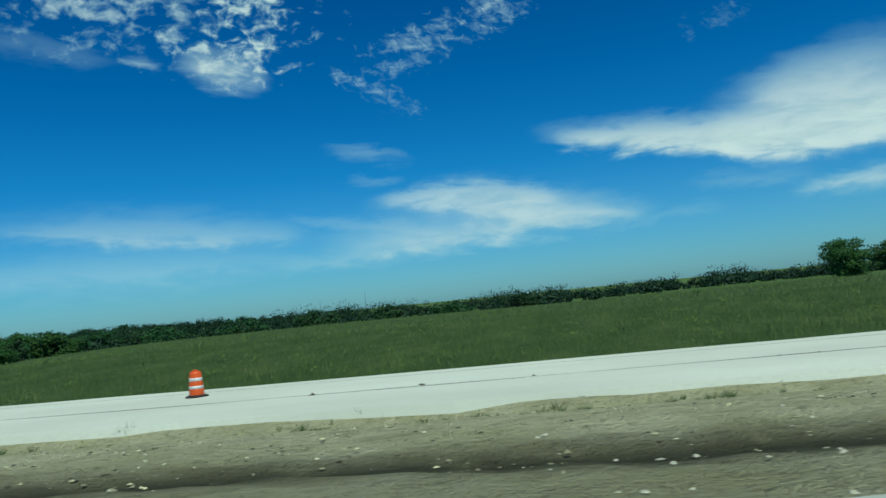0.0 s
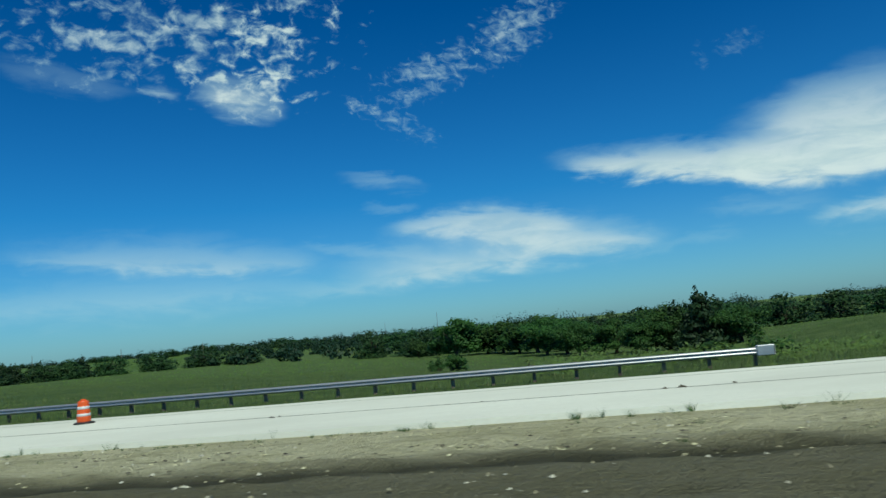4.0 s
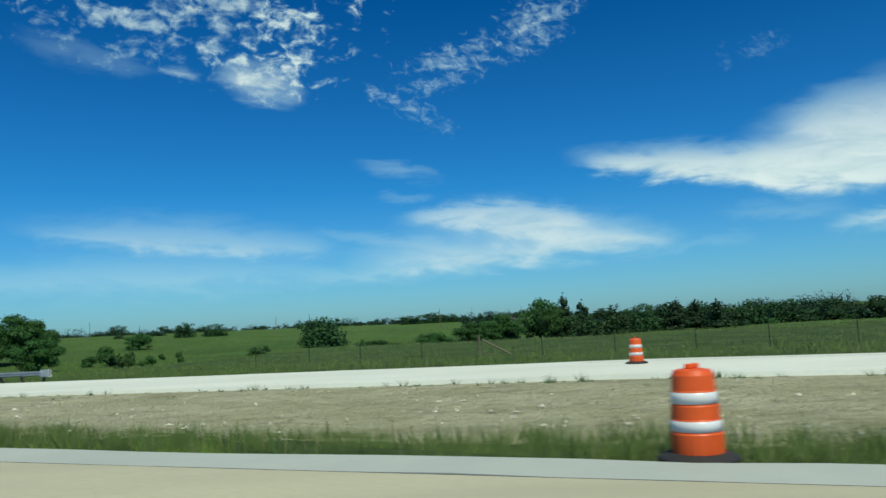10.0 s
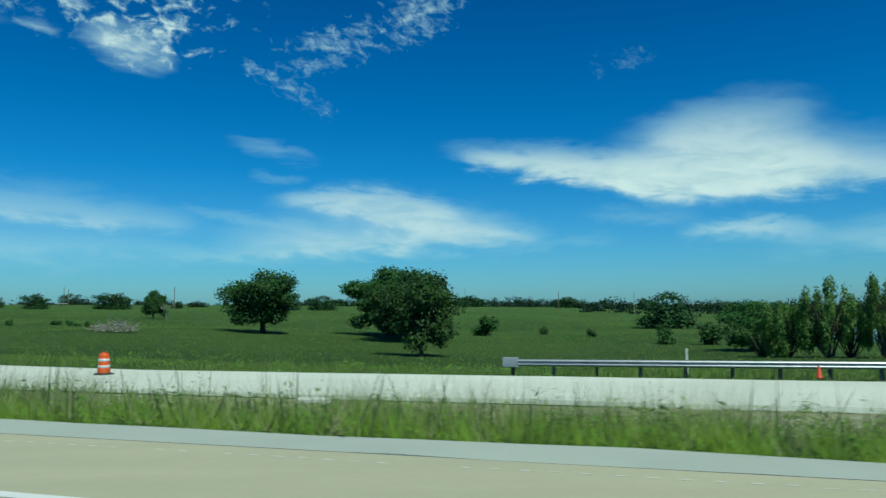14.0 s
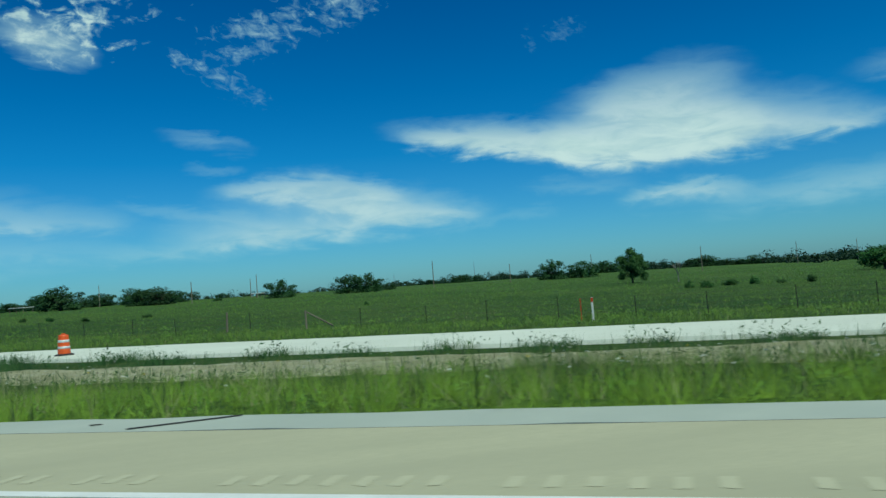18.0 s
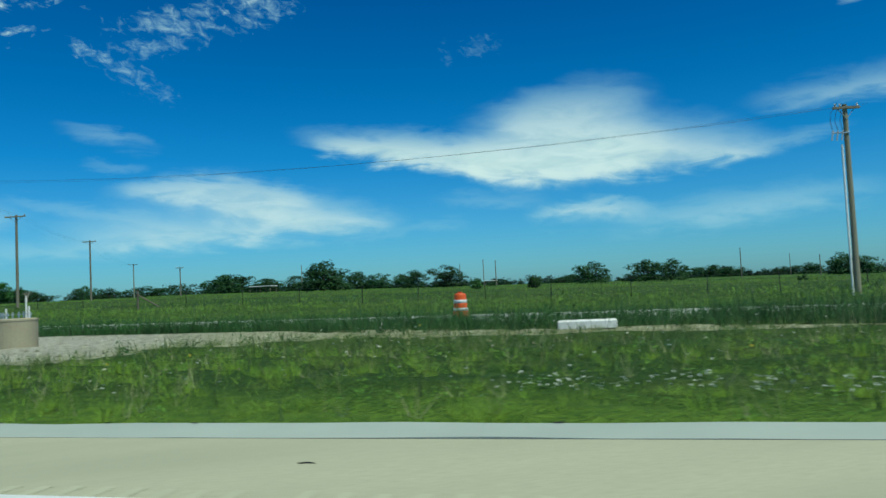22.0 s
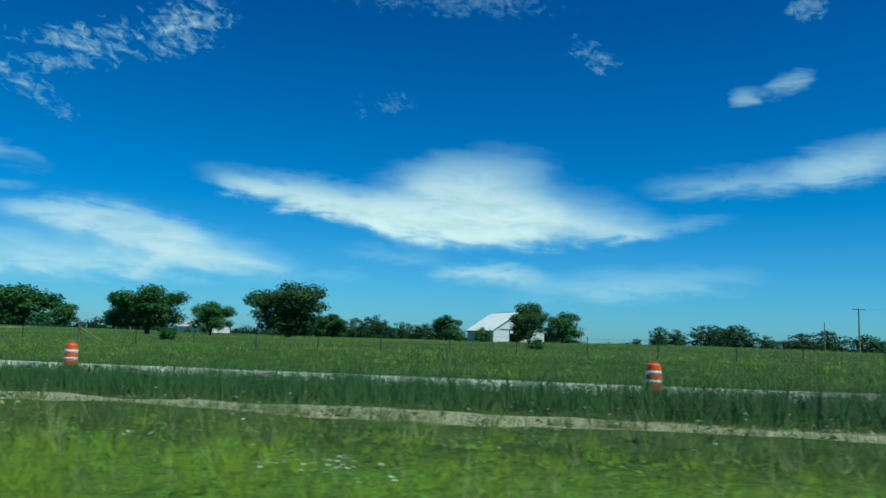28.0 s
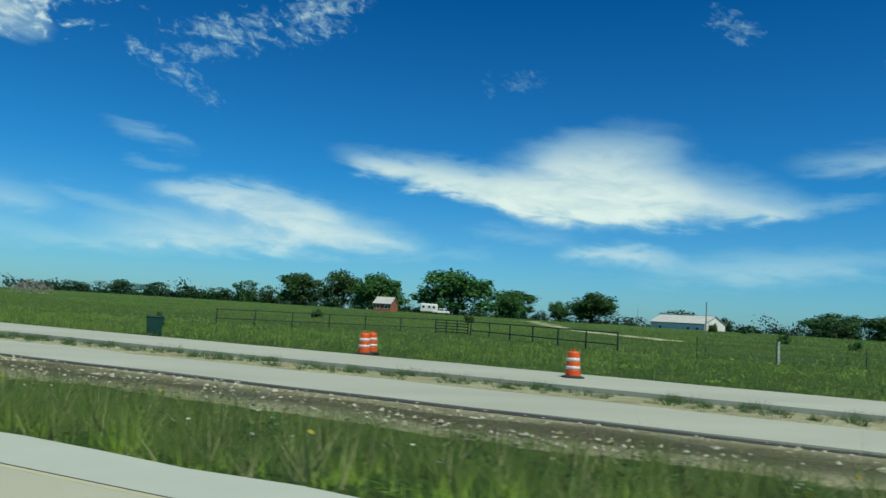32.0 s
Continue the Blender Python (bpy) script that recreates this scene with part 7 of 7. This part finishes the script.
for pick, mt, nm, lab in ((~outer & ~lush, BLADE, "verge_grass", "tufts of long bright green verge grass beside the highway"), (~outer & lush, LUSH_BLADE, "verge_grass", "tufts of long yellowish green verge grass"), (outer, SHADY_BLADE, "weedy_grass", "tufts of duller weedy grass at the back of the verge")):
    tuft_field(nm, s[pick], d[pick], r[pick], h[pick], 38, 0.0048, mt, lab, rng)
# feathery pale seed heads standing over the tufts
s, d = scatter(rng, 9000, 380, 1010, lambda s: pave_edge(s) + 0.5, verge_far, 0.15)
tuft_field("seed_heads", s, d, 0.05 + 0.08 * rng.random(len(s)), verge_h(s) * (0.95 + 0.4 * rng.random(len(s))), 7, 0.006, DRY_STEM, "pale feathery seed heads over the verge grass", rng)
s, d = scatter(rng, 14000, 160, 1010, lambda s: pave_edge(s) + 0.4, verge_far)
blades("dry_grass", s, d, verge_h(s) * (0.9 + 0.5 * rng.random(len(s))), 0.005 + 0.006 * rng.random(len(s)), DRY_STEM, "pale dry seed stems among the verge grass", rng, 0.35, curve=False)
s, d = scatter(rng, 40000, 160, 1010, lambda s: pave_edge(s) + 0.3, verge_far, 0.55)
keep = (s < 730) | (s > 885) | is_outer(s, d, rng)
s, d = s[keep], d[keep]
blades("verge_weeds", s, d, verge_h(s) * (0.6 + 0.6 * rng.random(len(s))), 0.025 + 0.03 * rng.random(len(s)), WEED, "darker broad-leaved weeds in the verge", rng, 0.5, curve=False)


def clumps(name, s, d, r, h, leaves, size, mat, label, rng, cat="weeds"):
    """Low leafy clumps: broad leaf sprays heaped into small uneven mounds."""
    n = len(s)
    x, y = at(s, d)
    z = ground_z(s, d)
    t, q, u = rng.uniform(0, 6.28, (n, leaves)), np.sqrt(rng.random((n, leaves))), rng.random((n, leaves))
    up = h[:, None] * np.sqrt(np.clip(1 - 0.85 * q ** 2, 0, 1)) * (0.35 + 0.65 * u)
    c = np.stack([x[:, None] + r[:, None] * q * np.cos(t), y[:, None] + r[:, None] * q * np.sin(t), z[:, None] + up], -1).reshape(-1, 3)
    k = n * leaves
    a = rng.normal(size=(k, 3)) * (1, 1, 0.7)
    a /= np.linalg.norm(a, axis=1, keepdims=True)
    b = np.cross(a, rng.normal(0, 0.5, (k, 3)) + (0, 0, 1))
    b /= np.linalg.norm(b, axis=1, keepdims=True)
    sz = (size * (0.5 + rng.random(k)))[:, None]
    v = np.stack([c - a * sz, c + b * sz * 0.35, c + a * sz, c - b * sz * 0.35], 1).reshape(-1, 3)
    tagged(new(name, quad_mesh(name, v, mat)), label, cat, kind="stuff")


s, d = scatter(rng, 3600, 310, 890, lambda s: pave_edge(s) + 0.15, lambda s: pave_edge(s) + 0.62 * (verge_far(s) - pave_edge(s)))
clumps("verge_clumps", s, d, 0.16 + 0.30 * rng.random(len(s)), verge_h(s) * (0.35 + 0.55 * rng.random(len(s))), 13, 0.04, VERGE_LEAF, "green leafy clumps in the verge", rng)
s, d = scatter(rng, 2400, 380, 1005, lambda s: pave_edge(s) + 0.55 * (verge_far(s) - pave_edge(s)), verge_far)
clumps("verge_clumps", s, d, 0.2 + 0.35 * rng.random(len(s)), verge_h(s) * (0.35 + 0.5 * rng.random(len(s))), 13, 0.055, WEED, "darker grey-green leafy weeds in the verge", rng)
s, d = scatter(rng, 3000, 480, 900, lambda s: knots(s, [(480, 23.6), (600, 23.0), (640, 23.0), (655, 26.0), (700, 26.0), (715, 21.4), (740, 18.8), (800, 18.0), (860, 18.6), (900, 21.8)]), lambda s: service_near(s) + 0.2)
keep = (s > 562) | (np.sin(s * 1.7) + np.sin(s * 0.9 + d) > 0.8)
s, d = s[keep], d[keep]
clumps("weed_clumps", s, d, 0.25 + 0.4 * rng.random(len(s)), 0.4 + 0.5 * rng.random(len(s)), 13, 0.07, TALL_WEED, "dark leafy weeds in front of the service road", rng)
s, d = scatter(rng, 7000, -90, 1050, lambda s: service_far(s) + 0.4, const(52), 0.2)
for pick, mt in ((s < 350, DULL_MEADOW), (s >= 350, MEADOW)):
    clumps("meadow_clumps", s[pick], d[pick], 0.25 + 0.5 * rng.random(pick.sum()), 0.2 + 0.4 * rng.random(pick.sum()), 10, 0.10, mt, "leafy tufts in the rank meadow", rng)
# low scrub below the first rise
s, d = scatter(rng, 330, 90, 122, const(35.0), const(62.0), 0.25)
clumps("scrub", s, d, 0.5 + 1.1 * rng.random(len(s)), 0.35 + 0.75 * rng.random(len(s)), 60, 0.13, DULL_MEADOW, "low leafy scrub in the hollow behind the road", rng, "scrub")
# dark tall weeds between the dirt and the service road
s, d = scatter(rng, 90000, 480, 900, lambda s: knots(s, [(480, 23.6), (540, 23.4), (600, 23.0), (640, 23.0), (655, 26.0), (700, 26.0), (715, 21.4), (740, 18.8), (800, 18.0), (860, 18.6), (900, 21.8)]), lambda s: service_near(s) + 0.3)
weed_h = lambda s: knots(s, [(480, 0.4), (520, 0.5), (545, 0.6), (560, 0.9), (575, 1.3), (590, 1.5), (640, 1.45), (660, 1.05), (690, 1.0), (712, 1.1), (718, 0.8), (721, 0.2), (735, 0.25), (738, 0.8), (744, 1.3), (760, 1.55), (808, 1.58), (830, 1.35), (862, 0.85), (880, 0.4), (900, 0.25)])
keep = (s > 562) | (np.sin(s * 1.7) + np.sin(s * 0.9 + d) + rng.normal(0, 0.4, len(s)) > 1.0)
s, d = s[keep], d[keep]
blades("tall_weeds", s, d, 0.85 * weed_h(s) * (0.4 + 0.7 * rng.random(len(s))) * patchy(s, d, 0.3), 0.015 + 0.022 * rng.random(len(s)), TALL_WEED, "tall dark green weeds in front of the service road", rng, 0.65, curve=False)
s, d = scatter(rng, 10000, 480, 900, lambda s: knots(s, [(480, 23.6), (540, 23.4), (600, 23.0), (640, 23.0), (656, 24.0), (664, 26.4), (700, 26.0), (715, 21.4), (740, 18.8), (800, 18.0), (860, 18.6), (900, 21.8)]), lambda s: service_near(s) + 0.3)
keep = (s > 562) | (np.sin(s * 1.7) + np.sin(s * 0.9 + d) + rng.normal(0, 0.4, len(s)) > 0.9)
s, d = s[keep], d[keep]
tuft_field("tall_weeds", s, d, 0.15 + 0.3 * rng.random(len(s)), weed_h(s) * (0.5 + 0.45 * rng.random(len(s))), 20, 0.010, TALL_WEED, "rank dark green weeds in front of the service road", rng, "weeds")
# a stand of tall reedy grass by the speed limit sign
s, d = scatter(rng, 15000, 160.5, 176.4, const(6.5), lambda s: knots(s, [(160, 8.0), (165, 11.0), (178, 11.0)]))
blades("tall_grass", s, d, (0.55 + 1.0 * rng.random(len(s))) * np.clip((178.5 - s) / 3, 0.4, 1), 0.008 + 0.012 * rng.random(len(s)), SHADY_BLADE, "stand of tall reedy grass beside the sign", rng, 0.6)
# weeds along the new road's edge and on the bare dirt
s, d = scatter(rng, 3400, -60, 480, lambda s: service_near(s) - 0.9, lambda s: service_near(s) + 0.05, 0.35)
tuft_field("roadside_weeds", s, d, 0.08 + 0.22 * rng.random(len(s)), 0.10 + 0.34 * rng.random(len(s)) ** 2.2, 22, 0.010, WEED, "dark weed tufts along the white road's edge", rng, "weeds")
s, d = scatter(rng, 1500, -60, 480, lambda s: service_near(s) - 5.0, lambda s: service_near(s) - 0.6, 0.8)
tuft_field("dirt_weeds", s, d, 0.06 + 0.16 * rng.random(len(s)), 0.06 + 0.16 * rng.random(len(s)) ** 2, 16, 0.009, WEED, "small scattered weeds on the dirt slope", rng, "weeds")
s, d = scatter(rng, 2600, 884, 1020, lambda s: service_near(s) - 2.2, lambda s: service_near(s) + 0.1, 0.1)
tuft_field("roadside_weeds", s, d, 0.10 + 0.24 * rng.random(len(s)), 0.14 + 0.34 * rng.random(len(s)) ** 1.6, 24, 0.011, WEED, "line of dark weed tufts between the two old roads", rng, "weeds")
s, d = scatter(rng, 34000, 418, 720, lambda s: verge_far(s) - 0.5, lambda s: service_near(s), 0.6)
open_ground = (s > 661.5) & (s < 678)
s, d = s[~open_ground], d[~open_ground]
blades("dirt_weeds", s, d, 0.12 + 0.4 * rng.random(len(s)) ** 1.6, 0.02 + 0.03 * rng.random(len(s)), WEED, "scattered weeds on bare dirt", rng, 0.45, curve=False)
# ragged weeds where the old road begins
s, d = scatter(rng, 6000, 862, 904, lambda s: knots(s, [(862, 15.4), (904, 14.6)]), lambda s: knots(s, [(868, 20.5), (893, 20.5), (897, 17.0), (903, 16.4)]), 0.1)
blades("roadside_weeds", s, d, 0.14 + 0.36 * rng.random(len(s)) ** 1.3, 0.025 + 0.03 * rng.random(len(s)), WEED, "rank weeds where the old road begins", rng, 0.6, curve=False)
# beyond the service road
s, d = scatter(rng, 300000, -90, 1060, lambda s: service_far(s) + 0.15, const(47))
h = (0.14 + 0.24 * rng.random(len(s))) * patchy(s, d, 0.5)
w = 0.02 + 0.028 * rng.random(len(s))
first = s + rng.normal(0, 25, len(s)) < 350
for pick, mt, lab in ((first, DULL_MEADOW, "dull green rank meadow grass behind the new road"), (~first, MEADOW, "rank meadow grass behind the service road")):
    blades("meadow_grass", s[pick], d[pick], h[pick], w[pick], mt, lab, rng, 0.8, curve=False)
s, d = scatter(rng, 40000, -90, 1060, lambda s: service_far(s) + 0.5, const(56), 0.45)
blades("meadow_stems", s, d, 0.18 + 0.28 * rng.random(len(s)), 0.010 + 0.012 * rng.random(len(s)), DRY_STEM, "pale flowering stems in the meadow", rng, 0.6, curve=False)
s, d = scatter(rng, 60000, -90, 1060, lambda s: service_far(s) + 0.5, const(60), 0.8)
blades("meadow_weeds", s, d, 0.14 + 0.26 * rng.random(len(s)), 0.04 + 0.05 * rng.random(len(s)), WEED, "clumps of dark weeds in the meadow", rng, 0.8, curve=False)
s, d = scatter(rng, 170000, -140, 1160, const(46), const(125))
first = s + rng.normal(0, 25, len(s)) < 350
for pick, mt in ((first, DULL_MEADOW), (~first, MEADOW)):
    blades("pasture_grass", s[pick], d[pick], (0.10 + 0.16 * rng.random(pick.sum())) * patchy(s[pick], d[pick], 0.4), 0.06 + 0.07 * rng.random(pick.sum()), mt, "short green pasture grass", rng, 0.55, curve=False)
s, d = scatter(rng, 40000, -140, 1200, const(110), const(240))
blades("pasture_grass", s, d, 0.14 + 0.2 * rng.random(len(s)), 0.16 + 0.16 * rng.random(len(s)), MEADOW, "short green pasture grass far off", rng, 0.55, curve=False)


# white flowers in the verge
def flowers(name, n, s0, s1, lo, hi, label, clump, seed, mat=PETAL, size=0.020):
    r = np.random.RandomState(seed)
    s, d = scatter(r, n, s0, s1, lo, hi, clump)
    x, y = at(s, d)
    z = ground_z(s, d) + verge_h(s) * (0.55 + 0.4 * r.random(len(s)))
    c = np.stack([x, y, z], 1)
    k = len(s)
    t = r.uniform(0, 6.28, k)
    a = np.stack([np.cos(t), np.sin(t), r.normal(0, 0.4, k)], 1) * size
    b = np.stack([-np.sin(t) * 0.6, np.cos(t) * 0.6, np.full(k, 0.7)], 1) * size
    v = np.stack([c - a, c - b, c + a, c + b], 1).reshape(-1, 3)
    tagged(new(name, quad_mesh(name, v, mat)), label, "flowers", kind="stuff")


flowers("white_flowers", 3500, 262, 420, lambda s: pave_edge(s) + 0.6, verge_far, "scattered small white wildflowers in the verge", 0.7, 1)
flowers("white_flowers", 1500, 212, 262, lambda s: pave_edge(s) + 1.2, lambda s: pave_edge(s) + 5.0, "white flower heads in the tall verge grass", 0.5, 9, PETAL, 0.032)
flowers("white_flowers", 20000, 440, 740, lambda s: pave_edge(s) + 0.8, verge_far, "drifts of small white wildflowers in verge grass", 1.05, 2)
flowers("white_flowers", 12000, 740, 990, lambda s: pave_edge(s) + 0.8, verge_far, "drifts of small white wildflowers in verge grass", 1.05, 3)
flowers("yellow_flowers", 2500, 440, 990, lambda s: pave_edge(s) + 0.8, verge_far, "a few yellow flower heads in the verge", 0.9, 4, leaf_material("yellow_petals", (0.55, 0.50, 0.05), (0.4, 0.35, 0.04)), 0.035)


# thick drifts of small white flower heads
for k, (fs, fd, rs, rd) in enumerate(((618.3, 10.1, 1.4, 0.35), (620.5, 9.9, 0.8, 0.3), (682.4, 11.9, 1.3, 0.5), (680.0, 11.0, 1.0, 0.4), (828.3, 7.6, 1.0, 0.25), (813.1, 7.3, 1.2, 0.3), (647.6, 10.3, 1.5, 0.4), (571.5, 11.6, 1.6, 0.4), (645.0, 9.9, 0.8, 0.3), (755.0, 8.2, 1.2, 0.4), (925.0, 7.6, 1.5, 0.5))):
    flowers("white_flowers", 240, fs - rs, fs + rs, lambda s: fd - rd * np.sqrt(np.clip(1 - ((s - fs) / rs) ** 2, 0, 1)), lambda s: fd + rd * np.sqrt(np.clip(1 - ((s - fs) / rs) ** 2, 0, 1)) + 0.06, "thick drift of small white flower heads", 0.3, 40 + k, PETAL, 0.018)


TRACKS = (((185.7, 19.4), (185.0, 14.2)), ((184.5, 20.6), (183.8, 15.6)))


# ---------------------------------------------------------------- stones and clods
def rubble(name, s, d, size, mat, label, rng, flat=0.6, z=None):
    """Many small angular stones half sunk in the ground, joined."""
    n = len(s)
    x, y = at(s, d)
    z = ground_z(s, d) if z is None else z
    base = np.array([(1, 0, 0), (0, 1, 0), (-1, 0, 0), (0, -1, 0), (0.3, 0.2, 1), (-0.2, -0.3, 0.8)], float)
    v = base[None] * (1 + rng.uniform(-0.4, 0.4, (n, 6, 3)))
    t = rng.uniform(0, 6.28, n)
    c, s_ = np.cos(t)[:, None], np.sin(t)[:, None]
    vx, vy = v[..., 0] * c - v[..., 1] * s_, v[..., 0] * s_ + v[..., 1] * c
    v = np.stack([vx, vy, v[..., 2] * flat], -1) * size[:, None, None]
    v += np.stack([x, y, z - size * 0.08], 1)[:, None, :]
    f = np.array([(0, 1, 4), (1, 2, 5), (1, 5, 4), (2, 3, 5), (3, 0, 4), (3, 4, 5)])
    faces = (f[None] + (np.arange(n) * 6)[:, None, None]).reshape(-1, 3)
    me = bpy.data.meshes.new(name)
    me.from_pydata(v.reshape(-1, 3).tolist(), [], faces.tolist())
    me.materials.append(mat)
    tagged(new(name, me), label, "stones", kind="stuff")


dirt_near = lambda s: knots(s, [(-60, 6.5), (140, 6.8), (160, 10), (300, 12.4), (420, 15), (540, 17.8), (640, 21), (655, 14), (720, 16.5), (800, 16.8), (900, 13), (1010, 12.8)])
dirt_far = lambda s: np.minimum(service_near(s) - 0.3, knots(s, [(-60, 21), (200, 21), (300, 25.5), (400, 23.2), (480, 23.4), (640, 23.3), (660, 26), (700, 26), (730, 19), (870, 18.4), (905, 16.7), (1010, 16.6)]))
s, d = scatter(rng, 18000, -60, 1010, dirt_near, dirt_far)
rubble("pale_stones", s, d, 0.012 + 0.075 * rng.random(len(s)) ** 4, LIMESTONE, "small pale limestone bits strewn on the dirt", rng)
s, d = scatter(rng, 30000, -60, 1010, dirt_near, dirt_far, 0.2)
rubble("dirt_clods", s, d, 0.02 + 0.07 * rng.random(len(s)) ** 3, CLOD, "brown clods of turned dirt", rng)
s, d = scatter(rng, 7000, 235, 480, dirt_near, dirt_far, 0.3)
rubble("pale_stones", s, d, 0.02 + 0.09 * rng.random(len(s)) ** 3.5, LIMESTONE, "flat pale stones strewn over the beige dirt", rng, 0.4)
for mt, lab in ((SOIL_CRUST, "crumbly crust of pale beige dirt"), (MUD, "dark damp crumbs and furrow lips in the dirt")):
    s, d = scatter(rng, 30000, -60, 480 if mt is SOIL_CRUST else 240, lambda s: np.maximum(dirt_near(s), rut_line(s)), dirt_far, 0.5)
    rubble("dirt_clods", s, d, 0.015 + 0.065 * rng.random(len(s)) ** 3, mt, lab, rng, 0.35)
s, d = scatter(rng, 2600, -60, 150, const(6.2), const(10.6))
rubble("pale_stones", s, d, 0.015 + 0.06 * rng.random(len(s)) ** 3, LIMESTONE, "white gravel along the pavement's edge", rng)
s, d = scatter(rng, 420, 669.5, 671.6, const(12.2), const(17.0))
rubble("rubble_heap", s, d, 0.03 + 0.10 * rng.random(len(s)) ** 2, SHAFT_CONCRETE, "grey broken rubble on chalky ground", rng)
s, d = scatter(rng, 260, 672.0, 676.0, const(17.5), const(20.5))
rubble("rubble_heap", s, d, 0.03 + 0.07 * rng.random(len(s)) ** 2, CLOD, "heap of broken grey concrete on chalky ground", rng, 0.8)
s, d = scatter(rng, 2600, 905, 990, const(12.6), const(16.6))
rubble("rubble_heap", s, d, 0.02 + 0.06 * rng.random(len(s)) ** 2, LIMESTONE, "broken pale stones beside the old road", rng)
# churned lips of mud along two wheel tracks beside the puddle
for (s0, d0), (s1, d1) in TRACKS:
    u = rng.random(260)
    side = np.where(rng.random(260) < 0.6, -0.2, 0.3) + rng.normal(0, 0.09, 260)
    rubble("mud_lips", s0 + (s1 - s0) * u + side, d0 + (d1 - d0) * u + rng.normal(0, 0.1, 260), 0.04 + 0.10 * rng.random(260) ** 2, MUD, "churned dark mud along a wheel track", rng, 0.8)
s, d = scatter(rng, 6000, 150, 232, lambda s: knots(s, [(150, 10), (205, 11.5), (232, 14)]), lambda s: knots(s, [(150, 18.5), (205, 18.0), (214, 21.0), (232, 21.0)]), 0.35)
rubble("mud_clods", s, d, 0.015 + 0.08 * rng.random(len(s)) ** 5, CLOD, "brown crumbs of churned damp dirt", rng, 0.4)
s, d = scatter(rng, 3000, 207, 234, const(14.0), const(22.0), 0.3)
rubble("pale_stones", s, d, 0.012 + 0.06 * rng.random(len(s)) ** 4, LIMESTONE, "pale broken stones on a gravelly patch", rng)
s, d = scatter(rng, 700, 217.5, 220.2, const(23.4), const(24.9))
blades("roadside_weeds", s, d, 0.2 + 0.55 * rng.random(len(s)), 0.02 + 0.03 * rng.random(len(s)), WEED, "dark clump of weeds by the white road", rng, 0.5, curve=False)
s, d = scatter(rng, 1500, 150, 205, const(11.5), const(19.5), 0.5)
rubble("mud_clods", s, d, 0.03 + 0.09 * rng.random(len(s)) ** 2, MUD, "dark clods of wet mud", rng)
# dark crumbs along the seam of the white road
s = rng.uniform(-40, 195, 420)
s = s[np.sin(s * 0.31) + np.sin(s * 0.83 + 1) + rng.normal(0, 0.7, len(s)) > 0.3]
d = service_near(s) + 0.45 * (service_far(s) - service_near(s)) + rng.normal(0, 0.14, len(s))
rubble("dirt_clods", s, d, 0.02 + 0.13 * rng.random(len(s)) ** 3, MUD, "dark crumbs of mud along the seam of the white road", rng, 0.5, service_z(s) + 0.01)
s, d = scatter(rng, 170, 376, 400, const(160), const(176), 0.2)
rubble("shore_stones", s, d, 0.15 + 0.4 * rng.random(len(s)) ** 2, LIMESTONE, "pale stones along the bank of the pond", rng)
_r = random.Random(8)
for s, d, k in ((168.5, 12.5, 0.30), (167.6, 12.0, 0.22), (165.5, 12.4, 0.26), (171.5, 12.8, 0.24), (174.8, 15.6, 0.2), (173.8, 15.0, 0.34), (163.0, 12.2, 0.2), (197.0, 12.6, 0.18), (198.2, 13.1, 0.22), (60.5, 11.9, 0.13), (194.0, 13.0, 0.16)):
    ob = tagged(part("stone", Shape().lump((0, 0, k * 0.25), (k, k * 0.7, k * 0.45), int(s * 10), 0.22, 1), LIMESTONE, None), "pale limestone lump lying on the dirt", "stone", "limestone lumps")
    ob.matrix_world = spot(s, d, None, _r.uniform(0, 360))


# ---------------------------------------------------------------- marks on the shoulder
def rumble(name, s0, s1, d, gap, w, l, mat, label, seed):
    """A row of shallow pale milled marks along the shoulder."""
    r = np.random.RandomState(seed)
    s = np.arange(s0, s1, gap)
    s = s[r.random(len(s)) < 0.85]
    dd = d(s) + r.normal(0, 0.01, len(s))
    v = []
    for ds, k in ((-w / 2, -1), (w / 2, -1), (w / 2, 1), (-w / 2, 1)):
        x, y = at(s + ds, dd + k * l / 2 * r.uniform(0.8, 1.1, len(s)))
        v.append(np.stack([x, y, np.full(len(s), 0.0055)], 1))
    tagged(new(name, quad_mesh(name, np.stack(v, 1).reshape(-1, 3), mat)), label, "road marks", kind="stuff")


MARK = material("milled_mark", (0.475, 0.465, 0.325), (0.42, 0.415, 0.29), 0.85, scale=3, grain=30, bump=0.2)
rumble("rumble_strip", 500, 760, lambda s: np.minimum(pave_edge(s) - 3.3, 5.95), 0.32, 0.13, 0.34, MARK, "pale milled rumble marks beside the edge line", 3)
rumble("rumble_strip", 330, 440, lambda s: pave_edge(s) - 1.42, 0.30, 0.10, 0.03, LINE_PAINT, "row of short white dashes on the shoulder", 4)
_r = random.Random(31)
for k in range(46):
    s = _r.uniform(240, 760)
    ob = tagged(part("road_scrap", Shape().line([(-_r.uniform(0.03, 0.10), 0, 0.006), (0.0, _r.uniform(-0.03, 0.03), 0.010), (_r.uniform(0.02, 0.08), _r.uniform(-0.03, 0.03), 0.006)], _r.uniform(0.005, 0.010), 5), RUBBER, None), "thin dark scrap lying on the shoulder", "scrap", "scraps on the shoulder")
    ob.matrix_world = spot(s, float(pave_edge(s)) - _r.choice((0.06, 0.1, 0.5, 1.6, 2.2)), 0.002, _r.uniform(-25, 25))
